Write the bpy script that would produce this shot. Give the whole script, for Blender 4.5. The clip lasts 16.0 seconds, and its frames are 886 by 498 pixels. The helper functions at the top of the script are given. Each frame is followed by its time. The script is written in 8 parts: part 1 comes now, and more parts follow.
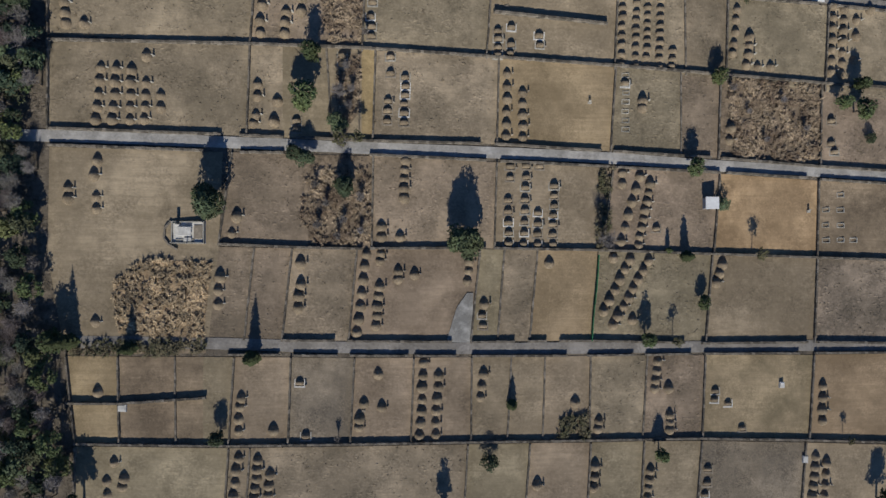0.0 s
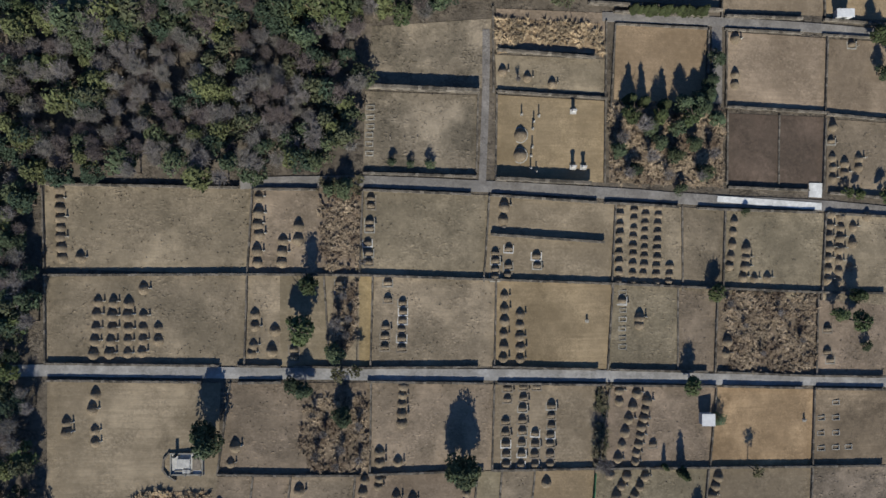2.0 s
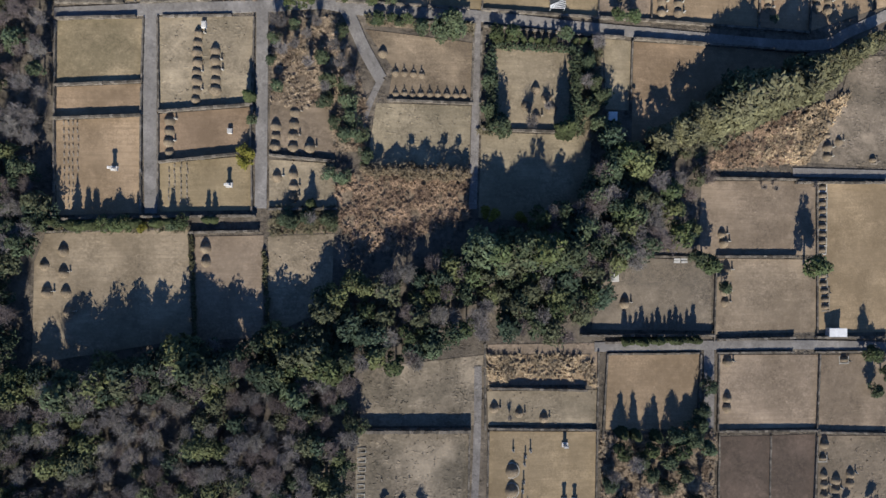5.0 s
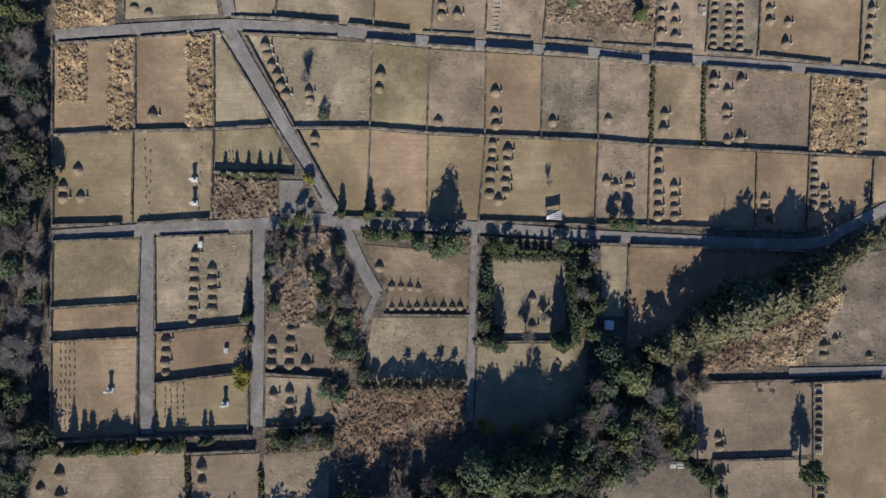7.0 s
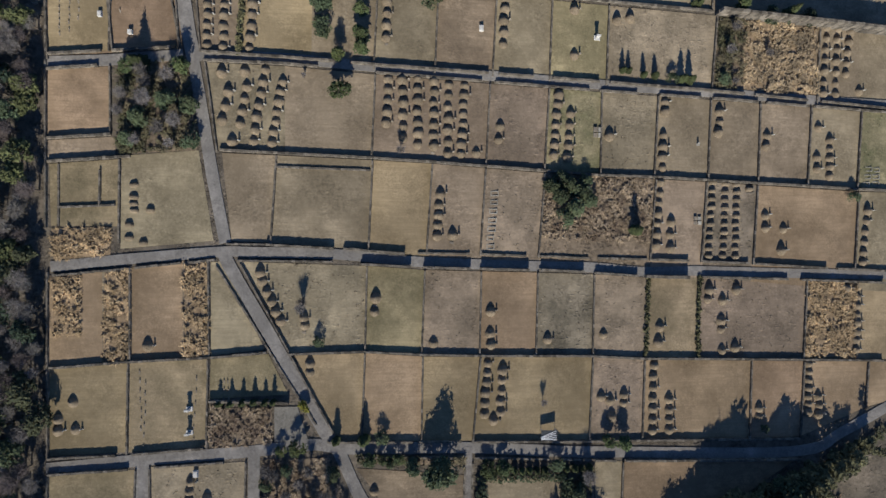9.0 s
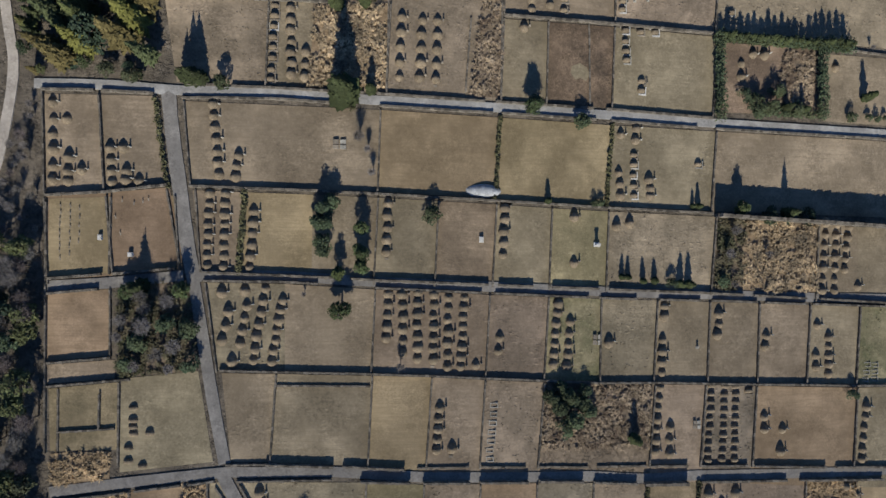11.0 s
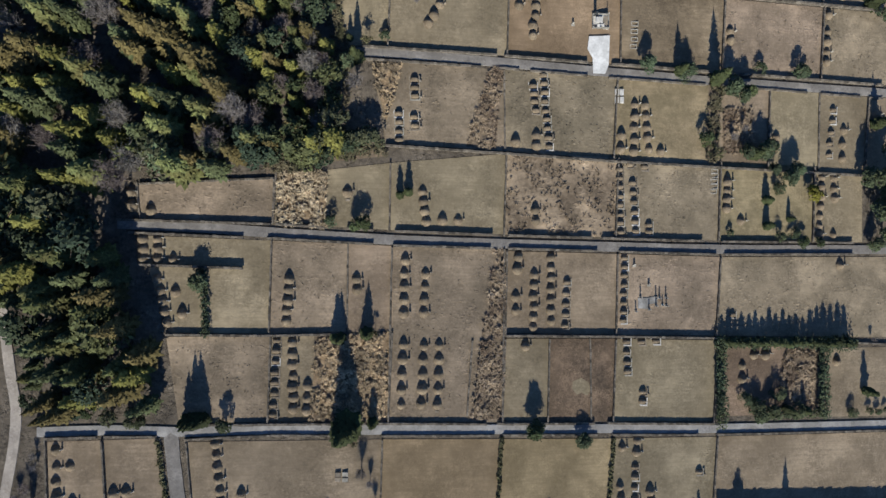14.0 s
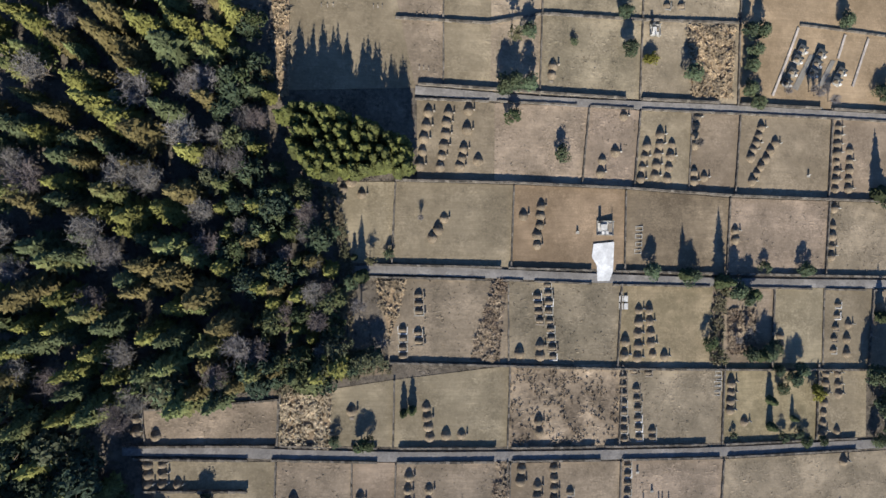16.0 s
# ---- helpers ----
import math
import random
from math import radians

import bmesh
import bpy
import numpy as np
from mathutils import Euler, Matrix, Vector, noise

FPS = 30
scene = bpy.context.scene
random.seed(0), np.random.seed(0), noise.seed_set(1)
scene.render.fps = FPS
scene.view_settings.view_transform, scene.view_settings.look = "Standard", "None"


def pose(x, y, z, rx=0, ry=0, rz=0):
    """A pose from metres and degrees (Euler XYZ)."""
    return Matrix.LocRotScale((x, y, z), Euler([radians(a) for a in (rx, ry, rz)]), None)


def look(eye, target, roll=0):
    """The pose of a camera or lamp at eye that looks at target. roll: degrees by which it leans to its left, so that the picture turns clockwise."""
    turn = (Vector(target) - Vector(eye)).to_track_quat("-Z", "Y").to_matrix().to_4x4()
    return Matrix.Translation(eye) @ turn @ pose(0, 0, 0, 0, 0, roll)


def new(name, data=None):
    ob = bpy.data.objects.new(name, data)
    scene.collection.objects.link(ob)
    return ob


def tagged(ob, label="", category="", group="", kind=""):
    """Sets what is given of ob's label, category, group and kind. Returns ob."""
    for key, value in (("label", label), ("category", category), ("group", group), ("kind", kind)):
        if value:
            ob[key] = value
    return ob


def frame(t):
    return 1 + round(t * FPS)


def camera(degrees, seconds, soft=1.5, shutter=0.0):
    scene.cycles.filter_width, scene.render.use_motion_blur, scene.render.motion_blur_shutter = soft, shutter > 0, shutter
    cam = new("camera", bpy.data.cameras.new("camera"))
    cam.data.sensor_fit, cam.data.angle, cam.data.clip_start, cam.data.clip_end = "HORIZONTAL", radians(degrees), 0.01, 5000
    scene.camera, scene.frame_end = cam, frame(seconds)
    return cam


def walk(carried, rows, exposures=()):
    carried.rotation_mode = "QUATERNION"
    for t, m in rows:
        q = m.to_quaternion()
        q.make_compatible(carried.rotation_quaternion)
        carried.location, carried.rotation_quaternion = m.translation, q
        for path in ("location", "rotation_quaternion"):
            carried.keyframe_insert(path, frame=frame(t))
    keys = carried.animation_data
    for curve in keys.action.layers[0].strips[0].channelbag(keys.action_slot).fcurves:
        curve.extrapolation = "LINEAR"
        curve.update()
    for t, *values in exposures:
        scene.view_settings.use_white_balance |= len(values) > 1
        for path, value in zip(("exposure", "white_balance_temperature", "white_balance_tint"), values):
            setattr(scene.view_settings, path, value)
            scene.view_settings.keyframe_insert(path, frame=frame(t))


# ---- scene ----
cam = camera(65.0, 16.0, 1.5)
ROWS = [
    (0, -1.280, 3.790, 122.345, 1.342, 0.297, 0.196),
    (0.5, -1.387, 14.177, 122.626, 1.115, 0.215, 0.149),
    (1, -1.446, 24.426, 122.860, 0.824, 0.150, 0.113),
    (1.5, -1.447, 34.693, 123.066, 0.537, 0.124, 0.052),
    (2, -1.357, 45.080, 123.236, 0.307, 0.099, 0.038),
    (2.5, -1.072, 55.580, 123.355, 0.136, 0.033, 0.072),
    (3, -0.801, 65.911, 123.433, -0.098, -0.025, 0.098),
    (3.5, -0.630, 76.091, 123.393, -0.342, -0.050, 0.106),
    (4, -0.507, 86.362, 123.225, -0.476, -0.053, 0.144),
    (6.5, 0.256, 133.016, 123.293, 0.133, 0.128, 0.222),
    (7, 0.376, 142.562, 123.272, -0.075, 0.047, 0.298),
    (7.5, 0.502, 152.487, 123.224, -0.130, -0.017, 0.343),
    (8, 0.583, 162.252, 123.157, -0.310, -0.028, 0.399),
    (8.5, 0.692, 172.348, 123.161, -0.314, -0.024, 0.417),
    (9, 0.822, 182.328, 123.225, -0.361, -0.030, 0.455),
    (11.5, 0.161, 229.124, 123.187, 0.041, -0.189, 0.624),
    (12, 0.120, 239.050, 123.353, -0.012, -0.214, 0.562),
    (12.5, 0.007, 249.158, 123.356, -0.015, -0.209, 0.537),
    (13, -0.147, 259.033, 123.293, -0.194, -0.187, 0.519),
    (13.5, -0.325, 269.218, 123.274, -0.237, -0.143, 0.480),
    (14, -0.457, 279.274, 123.230, -0.394, -0.104, 0.435),
    (14.5, -0.637, 289.473, 123.182, -0.479, -0.007, 0.466),
    (15, -0.766, 299.482, 123.007, -0.681, 0.074, 0.496),
    (15.5, -0.896, 309.580, 122.910, -0.838, 0.126, 0.531),
    (16, -0.981, 319.736, 122.858, -0.965, 0.140, 0.598),
]
walk(cam, [(t, pose(x, y, z, rx, ry, rz)) for t, x, y, z, rx, ry, rz in ROWS], [(0.0, 0.02, 6500, 10), (1.0, 0.04, 6500, 9), (1.5, 0.08, 6500, 9), (2.5, 0.26, 6500, 8), (3.5, 0.46, 6450, 9), (5.0, 0.5, 6450, 12), (7.0, 0.43, 6500, 13), (8.0, 0.34, 6520, 11), (9.0, 0.26, 6550, 10), (11.5, 0.15, 6500, 9), (12.5, 0.14, 6500, 9), (14.0, 0.34, 6480, 9), (15.0, 0.55, 6480, 10), (16.0, 0.73, 6500, 11)])

# ---- light: low winter sun from the south, clear sky ----
SUN_UP = radians(34)
sky_world = bpy.data.worlds.new("clear_sky")
scene.world = sky_world
sky_world.use_nodes = True
sky = sky_world.node_tree.nodes.new("ShaderNodeTexSky")
sky.sky_type, sky.sun_disc, sky.sun_elevation, sky.sun_rotation = "NISHITA", False, SUN_UP, math.pi
back = sky_world.node_tree.nodes["Background"]
sky_world.node_tree.links.new(sky.outputs[0], back.inputs[0])
sky.ozone_density, sky.dust_density = 10.0, 0.0
back.inputs[1].default_value = 0.084
sun = new("sun", bpy.data.lights.new("sun", "SUN"))
sun.data.energy, sun.data.angle, sun.data.color = 4.95, radians(0.55), (0.985, 0.937, 0.81)
sun.matrix_world = look((0, -math.cos(SUN_UP) * 100, math.sin(SUN_UP) * 100), (0, 0, 0))


# ---- materials ----
def make_material(name, base, grain=3.0, grain_mix=0.35, patch=0.12, patch_mix=0.4, other=None, rough=0.9, bump=0.4, bump_scale=2.0, vary=0.0, islands=0.0, streak=0.0, metal=0.0, clump=0.0):
    """Base colour with grain and patches of a second colour, fine relief, and a change of value from object to object or piece to piece."""
    m = bpy.data.materials.new(name)
    m.use_nodes = True
    nt = m.node_tree
    n, link = nt.nodes, nt.links.new
    bsdf = n["Principled BSDF"]
    bsdf.inputs["Roughness"].default_value = rough
    bsdf.inputs["Metallic"].default_value = metal
    bsdf.inputs["Specular IOR Level"].default_value = 0.25
    bsdf.inputs["Diffuse Roughness"].default_value = 0.5 if rough > 0.8 else 0.2
    geo = n.new("ShaderNodeNewGeometry")

    def noise_at(scale, detail, coords):
        t = n.new("ShaderNodeTexNoise")
        t.inputs["Scale"].default_value, t.inputs["Detail"].default_value, t.inputs["Roughness"].default_value = scale, detail, 0.65
        link(coords, t.inputs["Vector"])
        return t.outputs["Fac"]

    def ramp(fac, a, b):
        r = n.new("ShaderNodeMapRange")
        r.inputs["From Min"].default_value, r.inputs["From Max"].default_value = a, b
        link(fac, r.inputs["Value"])
        return r.outputs["Result"]

    def mix(kind, fac, a, b):
        x = n.new("ShaderNodeMix")
        x.data_type, x.blend_type = "RGBA", kind
        for socket, value in ((x.inputs["Factor"], fac), (x.inputs["A"], a), (x.inputs["B"], b)):
            if isinstance(value, (int, float)):
                socket.default_value = value
            elif isinstance(value, tuple):
                socket.default_value = (*value, 1)
            else:
                link(value, socket)
        return x.outputs["Result"]

    def scaled(fac, k):
        x = n.new("ShaderNodeMath")
        x.operation = "MULTIPLY"
        link(fac, x.inputs[0])
        x.inputs[1].default_value = k
        return x.outputs[0]

    where = geo.outputs["Position"]
    second = other or tuple(c * 0.6 for c in base)
    shifted = n.new("ShaderNodeMapping")
    shifted.inputs["Location"].default_value = (37.0, 91.0, 13.0)
    link(where, shifted.inputs["Vector"])
    pale = tuple(min(0.9, c * 1.66) for c in base)
    col = mix("MIX", scaled(ramp(noise_at(patch * 0.8, 4, shifted.outputs[0]), 0.44, 0.62), min(1.0, patch_mix * 1.5)), base, pale)
    col = mix("MIX", scaled(ramp(noise_at(patch, 5, where), 0.42, 0.62), min(1.0, patch_mix * 1.5)), col, second)
    col = mix("MIX", scaled(ramp(noise_at(patch * 6, 4, where), 0.42, 0.70), patch_mix * 0.45), col, tuple(c * 0.7 for c in base))
    col = mix("MIX", scaled(ramp(noise_at(patch * 11, 3, shifted.outputs[0]), 0.52, 0.72), patch_mix * 0.4), col, pale)
    rough_areas = ramp(noise_at(patch * 1.6 + 0.02, 3, where), 0.40, 0.60)
    g = noise_at(grain, 6, where)
    dark = mix("MULTIPLY", 1.0, col, tuple([1 - grain_mix] * 3))
    light = mix("MULTIPLY", 1.0, col, tuple([1 + grain_mix * 1.0] * 3))
    grained = mix("MIX", ramp(g, 0.36, 0.64), dark, light)
    clod = noise_at(grain * 0.4, 3, shifted.outputs[0])
    grained = mix("MIX", ramp(clod, 0.40, 0.62), mix("MULTIPLY", 1.0, grained, tuple([1 - grain_mix * 0.7] * 3)), grained)
    half = n.new("ShaderNodeMapRange")
    half.inputs["To Min"].default_value, half.inputs["To Max"].default_value = 0.3, 1.0
    link(rough_areas, half.inputs["Value"])
    col = mix("MIX", half.outputs["Result"], col, grained)
    clods = None
    if clump:
        cells = n.new("ShaderNodeTexVoronoi")
        cells.feature = "SMOOTH_F1"
        cells.inputs["Scale"].default_value, cells.inputs["Detail"].default_value, cells.inputs["Smoothness"].default_value = 1.0, 2.5, 0.4
        squash = n.new("ShaderNodeMapping")
        squash.inputs["Scale"].default_value = (0.75, 1.35, 1.0)
        link(where, squash.inputs["Vector"])
        link(squash.outputs[0], cells.inputs["Vector"])
        clods = ramp(cells.outputs["Distance"], 0.75, 0.1)
        # sunlit clump tops and the soft shade between them, put into the colour
        shaded_gaps = mix("MULTIPLY", 1.0, col, (0.78, 0.78, 0.79))
        col = mix("MIX", scaled(half.outputs["Result"], clump), col, mix("MIX", clods, shaded_gaps, mix("MULTIPLY", 1.0, col, (1.3, 1.29, 1.26))))
    if streak:
        mp = n.new("ShaderNodeMapping")
        mp.inputs["Scale"].default_value = (0.15, 2.0, 0.3)
        link(where, mp.inputs["Vector"])
        col = mix("MIX", scaled(ramp(noise_at(1.0, 4, mp.outputs[0]), 0.4, 0.65), streak), col, second)
    for amount, fac in ((vary, n.new("ShaderNodeObjectInfo").outputs["Random"] if vary else None), (islands, geo.outputs["Random Per Island"] if islands else None)):
        if amount:
            r = n.new("ShaderNodeMapRange")
            r.inputs["To Min"].default_value, r.inputs["To Max"].default_value = 1 - amount, 1 + amount
            link(fac, r.inputs["Value"])
            h = n.new("ShaderNodeHueSaturation")
            if fac.node.type == "OBJECT_INFO" and ("lawn" in name or "grass" in name):
                spin, turn, hue = n.new("ShaderNodeMath"), n.new("ShaderNodeMath"), n.new("ShaderNodeMapRange")
                spin.operation, turn.operation = "MULTIPLY", "FRACT"
                link(fac, spin.inputs[0])
                spin.inputs[1].default_value = 17.3
                link(spin.outputs[0], turn.inputs[0])
                hue.inputs["To Min"].default_value, hue.inputs["To Max"].default_value = 0.489, 0.516
                link(turn.outputs[0], hue.inputs["Value"])
                link(hue.outputs["Result"], h.inputs["Hue"])
            link(r.outputs["Result"], h.inputs["Value"])
            link(col, h.inputs["Color"])
            col = h.outputs["Color"]
    link(col, bsdf.inputs["Base Color"])
    if bump:
        b = n.new("ShaderNodeBump")
        b.inputs["Distance"].default_value = bump
        link(half.outputs["Result"], b.inputs["Strength"])
        link(noise_at(bump_scale, 5, where) if clods is None else clods, b.inputs["Height"])
        link(b.outputs["Normal"], bsdf.inputs["Normal"])
    return m


LAWN = {
    "tan": make_material("dry_lawn_tan", (0.262, 0.210, 0.150), other=(0.158, 0.124, 0.085), patch=0.1, patch_mix=0.5, bump=0.07, bump_scale=2.2, vary=0.15, grain_mix=0.24, grain=2.4, streak=0.35, clump=0.4),
    "gold": make_material("dry_lawn_gold", (0.272, 0.202, 0.132), other=(0.168, 0.122, 0.075), patch=0.09, patch_mix=0.5, bump=0.05, vary=0.12, grain_mix=0.18, streak=0.35),
    "straw": make_material("dry_lawn_straw", (0.280, 0.223, 0.162), other=(0.158, 0.128, 0.092), patch=0.12, patch_mix=0.5, bump=0.13, bump_scale=1.5, vary=0.15, grain=2.6, grain_mix=0.26, streak=0.3, clump=0.85),
    "tufty": make_material("lumpy_dry_grass", (0.32, 0.25, 0.178), other=(0.15, 0.115, 0.082), patch=0.14, patch_mix=0.8, bump=0.22, bump_scale=1.5, grain=1.6, grain_mix=0.3, islands=0.3, clump=0.9),
    "grey": make_material("rough_dry_grass", (0.241, 0.195, 0.150), other=(0.132, 0.11, 0.084), patch=0.12, patch_mix=0.6, bump=0.2, bump_scale=1.3, vary=0.12, grain=2.4, grain_mix=0.3, clump=0.8),
    "orange": make_material("ochre_lawn", (0.332, 0.238, 0.142), other=(0.2, 0.138, 0.078), patch_mix=0.6, bump=0.05, vary=0.06, grain_mix=0.18, streak=0.3),
    "olive": make_material("olive_lawn", (0.262, 0.208, 0.134), other=(0.148, 0.122, 0.074), patch_mix=0.55, bump=0.06, vary=0.12, grain_mix=0.22, streak=0.3),
    "green": make_material("greenish_lawn", (0.228, 0.198, 0.122), other=(0.14, 0.138, 0.074), patch=0.15, patch_mix=0.8, bump=0.1, vary=0.08, grain_mix=0.25, clump=0.3),
    "red": make_material("brown_lawn", (0.238, 0.178, 0.128), other=(0.125, 0.092, 0.066), patch_mix=0.55, bump=0.07, vary=0.12, grain_mix=0.24, streak=0.35, clump=0.4),
    "soil": make_material("bare_dark_soil", (0.112, 0.082, 0.064), other=(0.085, 0.064, 0.05), bump=0.08, grain_mix=0.2, grain=1.5, patch_mix=0.7),
    "dark": make_material("dug_brown_soil", (0.17, 0.122, 0.085), other=(0.078, 0.058, 0.043), patch_mix=0.8, bump=0.18),
    "brown": make_material("brown_undergrowth", (0.2, 0.155, 0.112), other=(0.13, 0.102, 0.076), patch=0.3, bump=0.4, bump_scale=1.5, grain=1.6, grain_mix=0.45),
    "reed": make_material("matted_reeds", (0.285, 0.21, 0.135), other=(0.19, 0.135, 0.088), patch=0.5, bump=0.4, bump_scale=1.8, grain=2.0, grain_mix=0.45),
    "dim": make_material("dull_grass", (0.182, 0.15, 0.114), other=(0.14, 0.118, 0.094), patch_mix=0.6, bump=0.18, grain_mix=0.3),
    "gravel": make_material("grey_gravel", (0.19, 0.178, 0.16), other=(0.145, 0.135, 0.122), bump=0.05, grain=5),
    "slab": make_material("weathered_concrete", (0.25, 0.245, 0.24), other=(0.18, 0.176, 0.17), patch=0.5, patch_mix=0.7, bump=0.03, grain_mix=0.15),
    "white": make_material("pale_concrete", (0.62, 0.62, 0.62), other=(0.46, 0.46, 0.46), patch=0.6, bump=0.02, grain_mix=0.1),
}
ROAD = {
    "asphalt": make_material("worn_asphalt", (0.2, 0.187, 0.177), other=(0.15, 0.14, 0.133), patch=0.3, grain=2.5, grain_mix=0.22, bump=0.04),
    "concrete": make_material("concrete_lane", (0.29, 0.281, 0.275), other=(0.215, 0.208, 0.203), patch=0.3, grain=2.5, grain_mix=0.18, bump=0.04),
    "gravel": make_material("gravel_path", (0.190, 0.175, 0.164), other=(0.142, 0.130, 0.124), patch=0.3, grain=3, grain_mix=0.3, bump=0.12),
    "dirt": make_material("sandy_track", (0.380, 0.340, 0.305), other=(0.266, 0.235, 0.209), patch=0.3, grain=2, grain_mix=0.2, bump=0.1),
}
GROUND = make_material("leaf_litter_ground", (0.135, 0.113, 0.09), other=(0.08, 0.068, 0.056), patch=0.2, grain=1.5, grain_mix=0.45, bump=0.6)
BASALT = make_material("field_wall_stone", (0.105, 0.092, 0.078), other=(0.2, 0.175, 0.145), patch=0.8, grain=6, grain_mix=0.4, bump=0.1, islands=0.5)
MOUND = make_material("dry_mound_turf", (0.192, 0.152, 0.107), other=(0.15, 0.118, 0.085), patch=0.7, grain=5, bump=0.12, vary=0.14)
STONE = make_material("grey_granite", (0.31, 0.295, 0.265), other=(0.21, 0.2, 0.18), patch=1.5, grain=9, grain_mix=0.2, bump=0.02, vary=0.2)
KERB_STONE = make_material("weathered_kerb_stone", (0.22, 0.19, 0.155), other=(0.15, 0.13, 0.11), patch=1.5, grain=7, grain_mix=0.25, bump=0.03, vary=0.2)
PALE_STONE = make_material("pale_granite", (0.47, 0.46, 0.445), other=(0.4, 0.39, 0.37), patch=1.5, grain=9, grain_mix=0.15, bump=0.02, vary=0.12)
DARK_STONE = make_material("dark_polished_stone", (0.05, 0.055, 0.06), rough=0.35, bump=0.0)
ROOF = make_material("pale_roof_sheet", (0.60, 0.61, 0.63), other=(0.5, 0.5, 0.52), rough=0.5, bump=0.02, grain_mix=0.08)
HUT_WALL = make_material("painted_panel", (0.45, 0.45, 0.45), rough=0.6, bump=0.02, grain_mix=0.1)
TARP = make_material("silver_tarpaulin", (0.34, 0.35, 0.37), other=(0.25, 0.26, 0.28), rough=0.45, patch=1.0, bump=0.2, bump_scale=3)
MESH_GREEN = make_material("green_netting", (0.03, 0.16, 0.07), rough=0.7, bump=0.05)
BARK = make_material("bark", (0.13, 0.10, 0.075), other=(0.2, 0.17, 0.14), grain=8, bump=0.05)
TWIG = make_material("grey_twigs", (0.185, 0.168, 0.162), grain=4, grain_mix=0.3, bump=0.0, vary=0.3, islands=0.25)
LEAF = {
    "conifer": make_material("cedar_foliage", (0.126, 0.145, 0.056), other=(0.132, 0.112, 0.043), patch=0.09, patch_mix=0.7, grain=3, bump=0.0, vary=0.3, islands=0.3),
    "grove": make_material("young_cedar_foliage", (0.1, 0.108, 0.03), other=(0.075, 0.086, 0.026), patch=0.3, grain=3, bump=0.0, vary=0.2, islands=0.3),
    "pine": make_material("pine_needles", (0.06, 0.082, 0.038), other=(0.09, 0.10, 0.035), patch=0.1, grain=3, bump=0.0, vary=0.3, islands=0.35),
    "broad": make_material("evergreen_leaves", (0.057, 0.079, 0.046), other=(0.08, 0.094, 0.048), patch=0.09, patch_mix=0.7, grain=3, bump=0.0, vary=0.35, islands=0.35),
    "cypress": make_material("cypress_foliage", (0.05, 0.062, 0.026), grain=3, bump=0.0, vary=0.25, islands=0.3),
    "sparse": make_material("thin_foliage", (0.10, 0.095, 0.05), grain=3, bump=0.0, vary=0.25, islands=0.35),
    "bamboo": make_material("bamboo_leaves", (0.128, 0.125, 0.068), other=(0.1, 0.096, 0.062), patch=0.12, grain=3, bump=0.0, vary=0.25, islands=0.35),
    "thicket": make_material("dead_thicket", (0.17, 0.132, 0.09), other=(0.1, 0.085, 0.055), patch=0.4, grain=3, bump=0.0, vary=0.2, islands=0.3),
    "yellow": make_material("yellow_green_leaves", (0.17, 0.16, 0.03), grain=3, bump=0.0, vary=0.2, islands=0.3),
}
TONES = {
    "conifer": [LEAF["conifer"], make_material("cedar_foliage_green", (0.088, 0.106, 0.05), grain=3, bump=0.0, islands=0.35), make_material("cedar_foliage_bronze", (0.138, 0.112, 0.046), grain=3, bump=0.0, islands=0.3), make_material("cedar_foliage_bright", (0.178, 0.176, 0.05), grain=3, bump=0.0, islands=0.3)],
    "grove": [LEAF["grove"], make_material("young_cedar_olive", (0.085, 0.094, 0.03), grain=3, bump=0.0, islands=0.3)],
    "pine": [LEAF["pine"], make_material("pine_needles_blue", (0.05, 0.07, 0.04), grain=3, bump=0.0, islands=0.35)],
    "broad": [LEAF["broad"], make_material("evergreen_leaves_olive", (0.112, 0.125, 0.055), grain=3, bump=0.0, islands=0.35), make_material("evergreen_leaves_deep", (0.042, 0.064, 0.042), grain=3, bump=0.0, islands=0.35), make_material("evergreen_leaves_grey", (0.08, 0.088, 0.05), grain=3, bump=0.0, islands=0.35)],
    "twig": [TWIG, make_material("brown_twigs", (0.158, 0.13, 0.124), grain=4, bump=0.0, islands=0.3), make_material("pale_twigs", (0.215, 0.198, 0.182), grain=4, bump=0.0, islands=0.25)],
}
BRUSH = {
    "amber": make_material("amber_dry_reeds", (0.46, 0.335, 0.20), other=(0.25, 0.185, 0.115), patch=0.4, patch_mix=0.65, grain=3, bump=0.0, islands=0.26),
    "pale": make_material("bleached_dry_reeds", (0.50, 0.41, 0.285), other=(0.3, 0.235, 0.155), patch=0.4, patch_mix=0.6, grain=3, bump=0.0, islands=0.26),
    "straw": make_material("pale_dry_reeds", (0.44, 0.335, 0.215), other=(0.158, 0.128, 0.092), patch=0.3, patch_mix=0.75, grain=3, bump=0.0, islands=0.26),
    "brown": make_material("brown_dead_scrub", (0.34, 0.265, 0.185), other=(0.142, 0.100, 0.073), patch=0.3, patch_mix=0.75, grain=3, bump=0.0, islands=0.26),
    "rust": make_material("rusty_dead_scrub", (0.3, 0.21, 0.142), other=(0.133, 0.090, 0.068), patch=0.3, patch_mix=0.75, grain=3, bump=0.0, islands=0.26),
    "scrub": make_material("mixed_scrub", (0.142, 0.120, 0.079), other=(0.081, 0.085, 0.045), patch=0.3, patch_mix=0.75, grain=3, bump=0.0, islands=0.26),
    "green": make_material("low_bamboo", (0.14, 0.132, 0.085), other=(0.081, 0.095, 0.045), patch=0.3, patch_mix=0.75, grain=3, bump=0.0, islands=0.26),
}

# ---- the lie of the land ----
rng = np.random.default_rng(7)


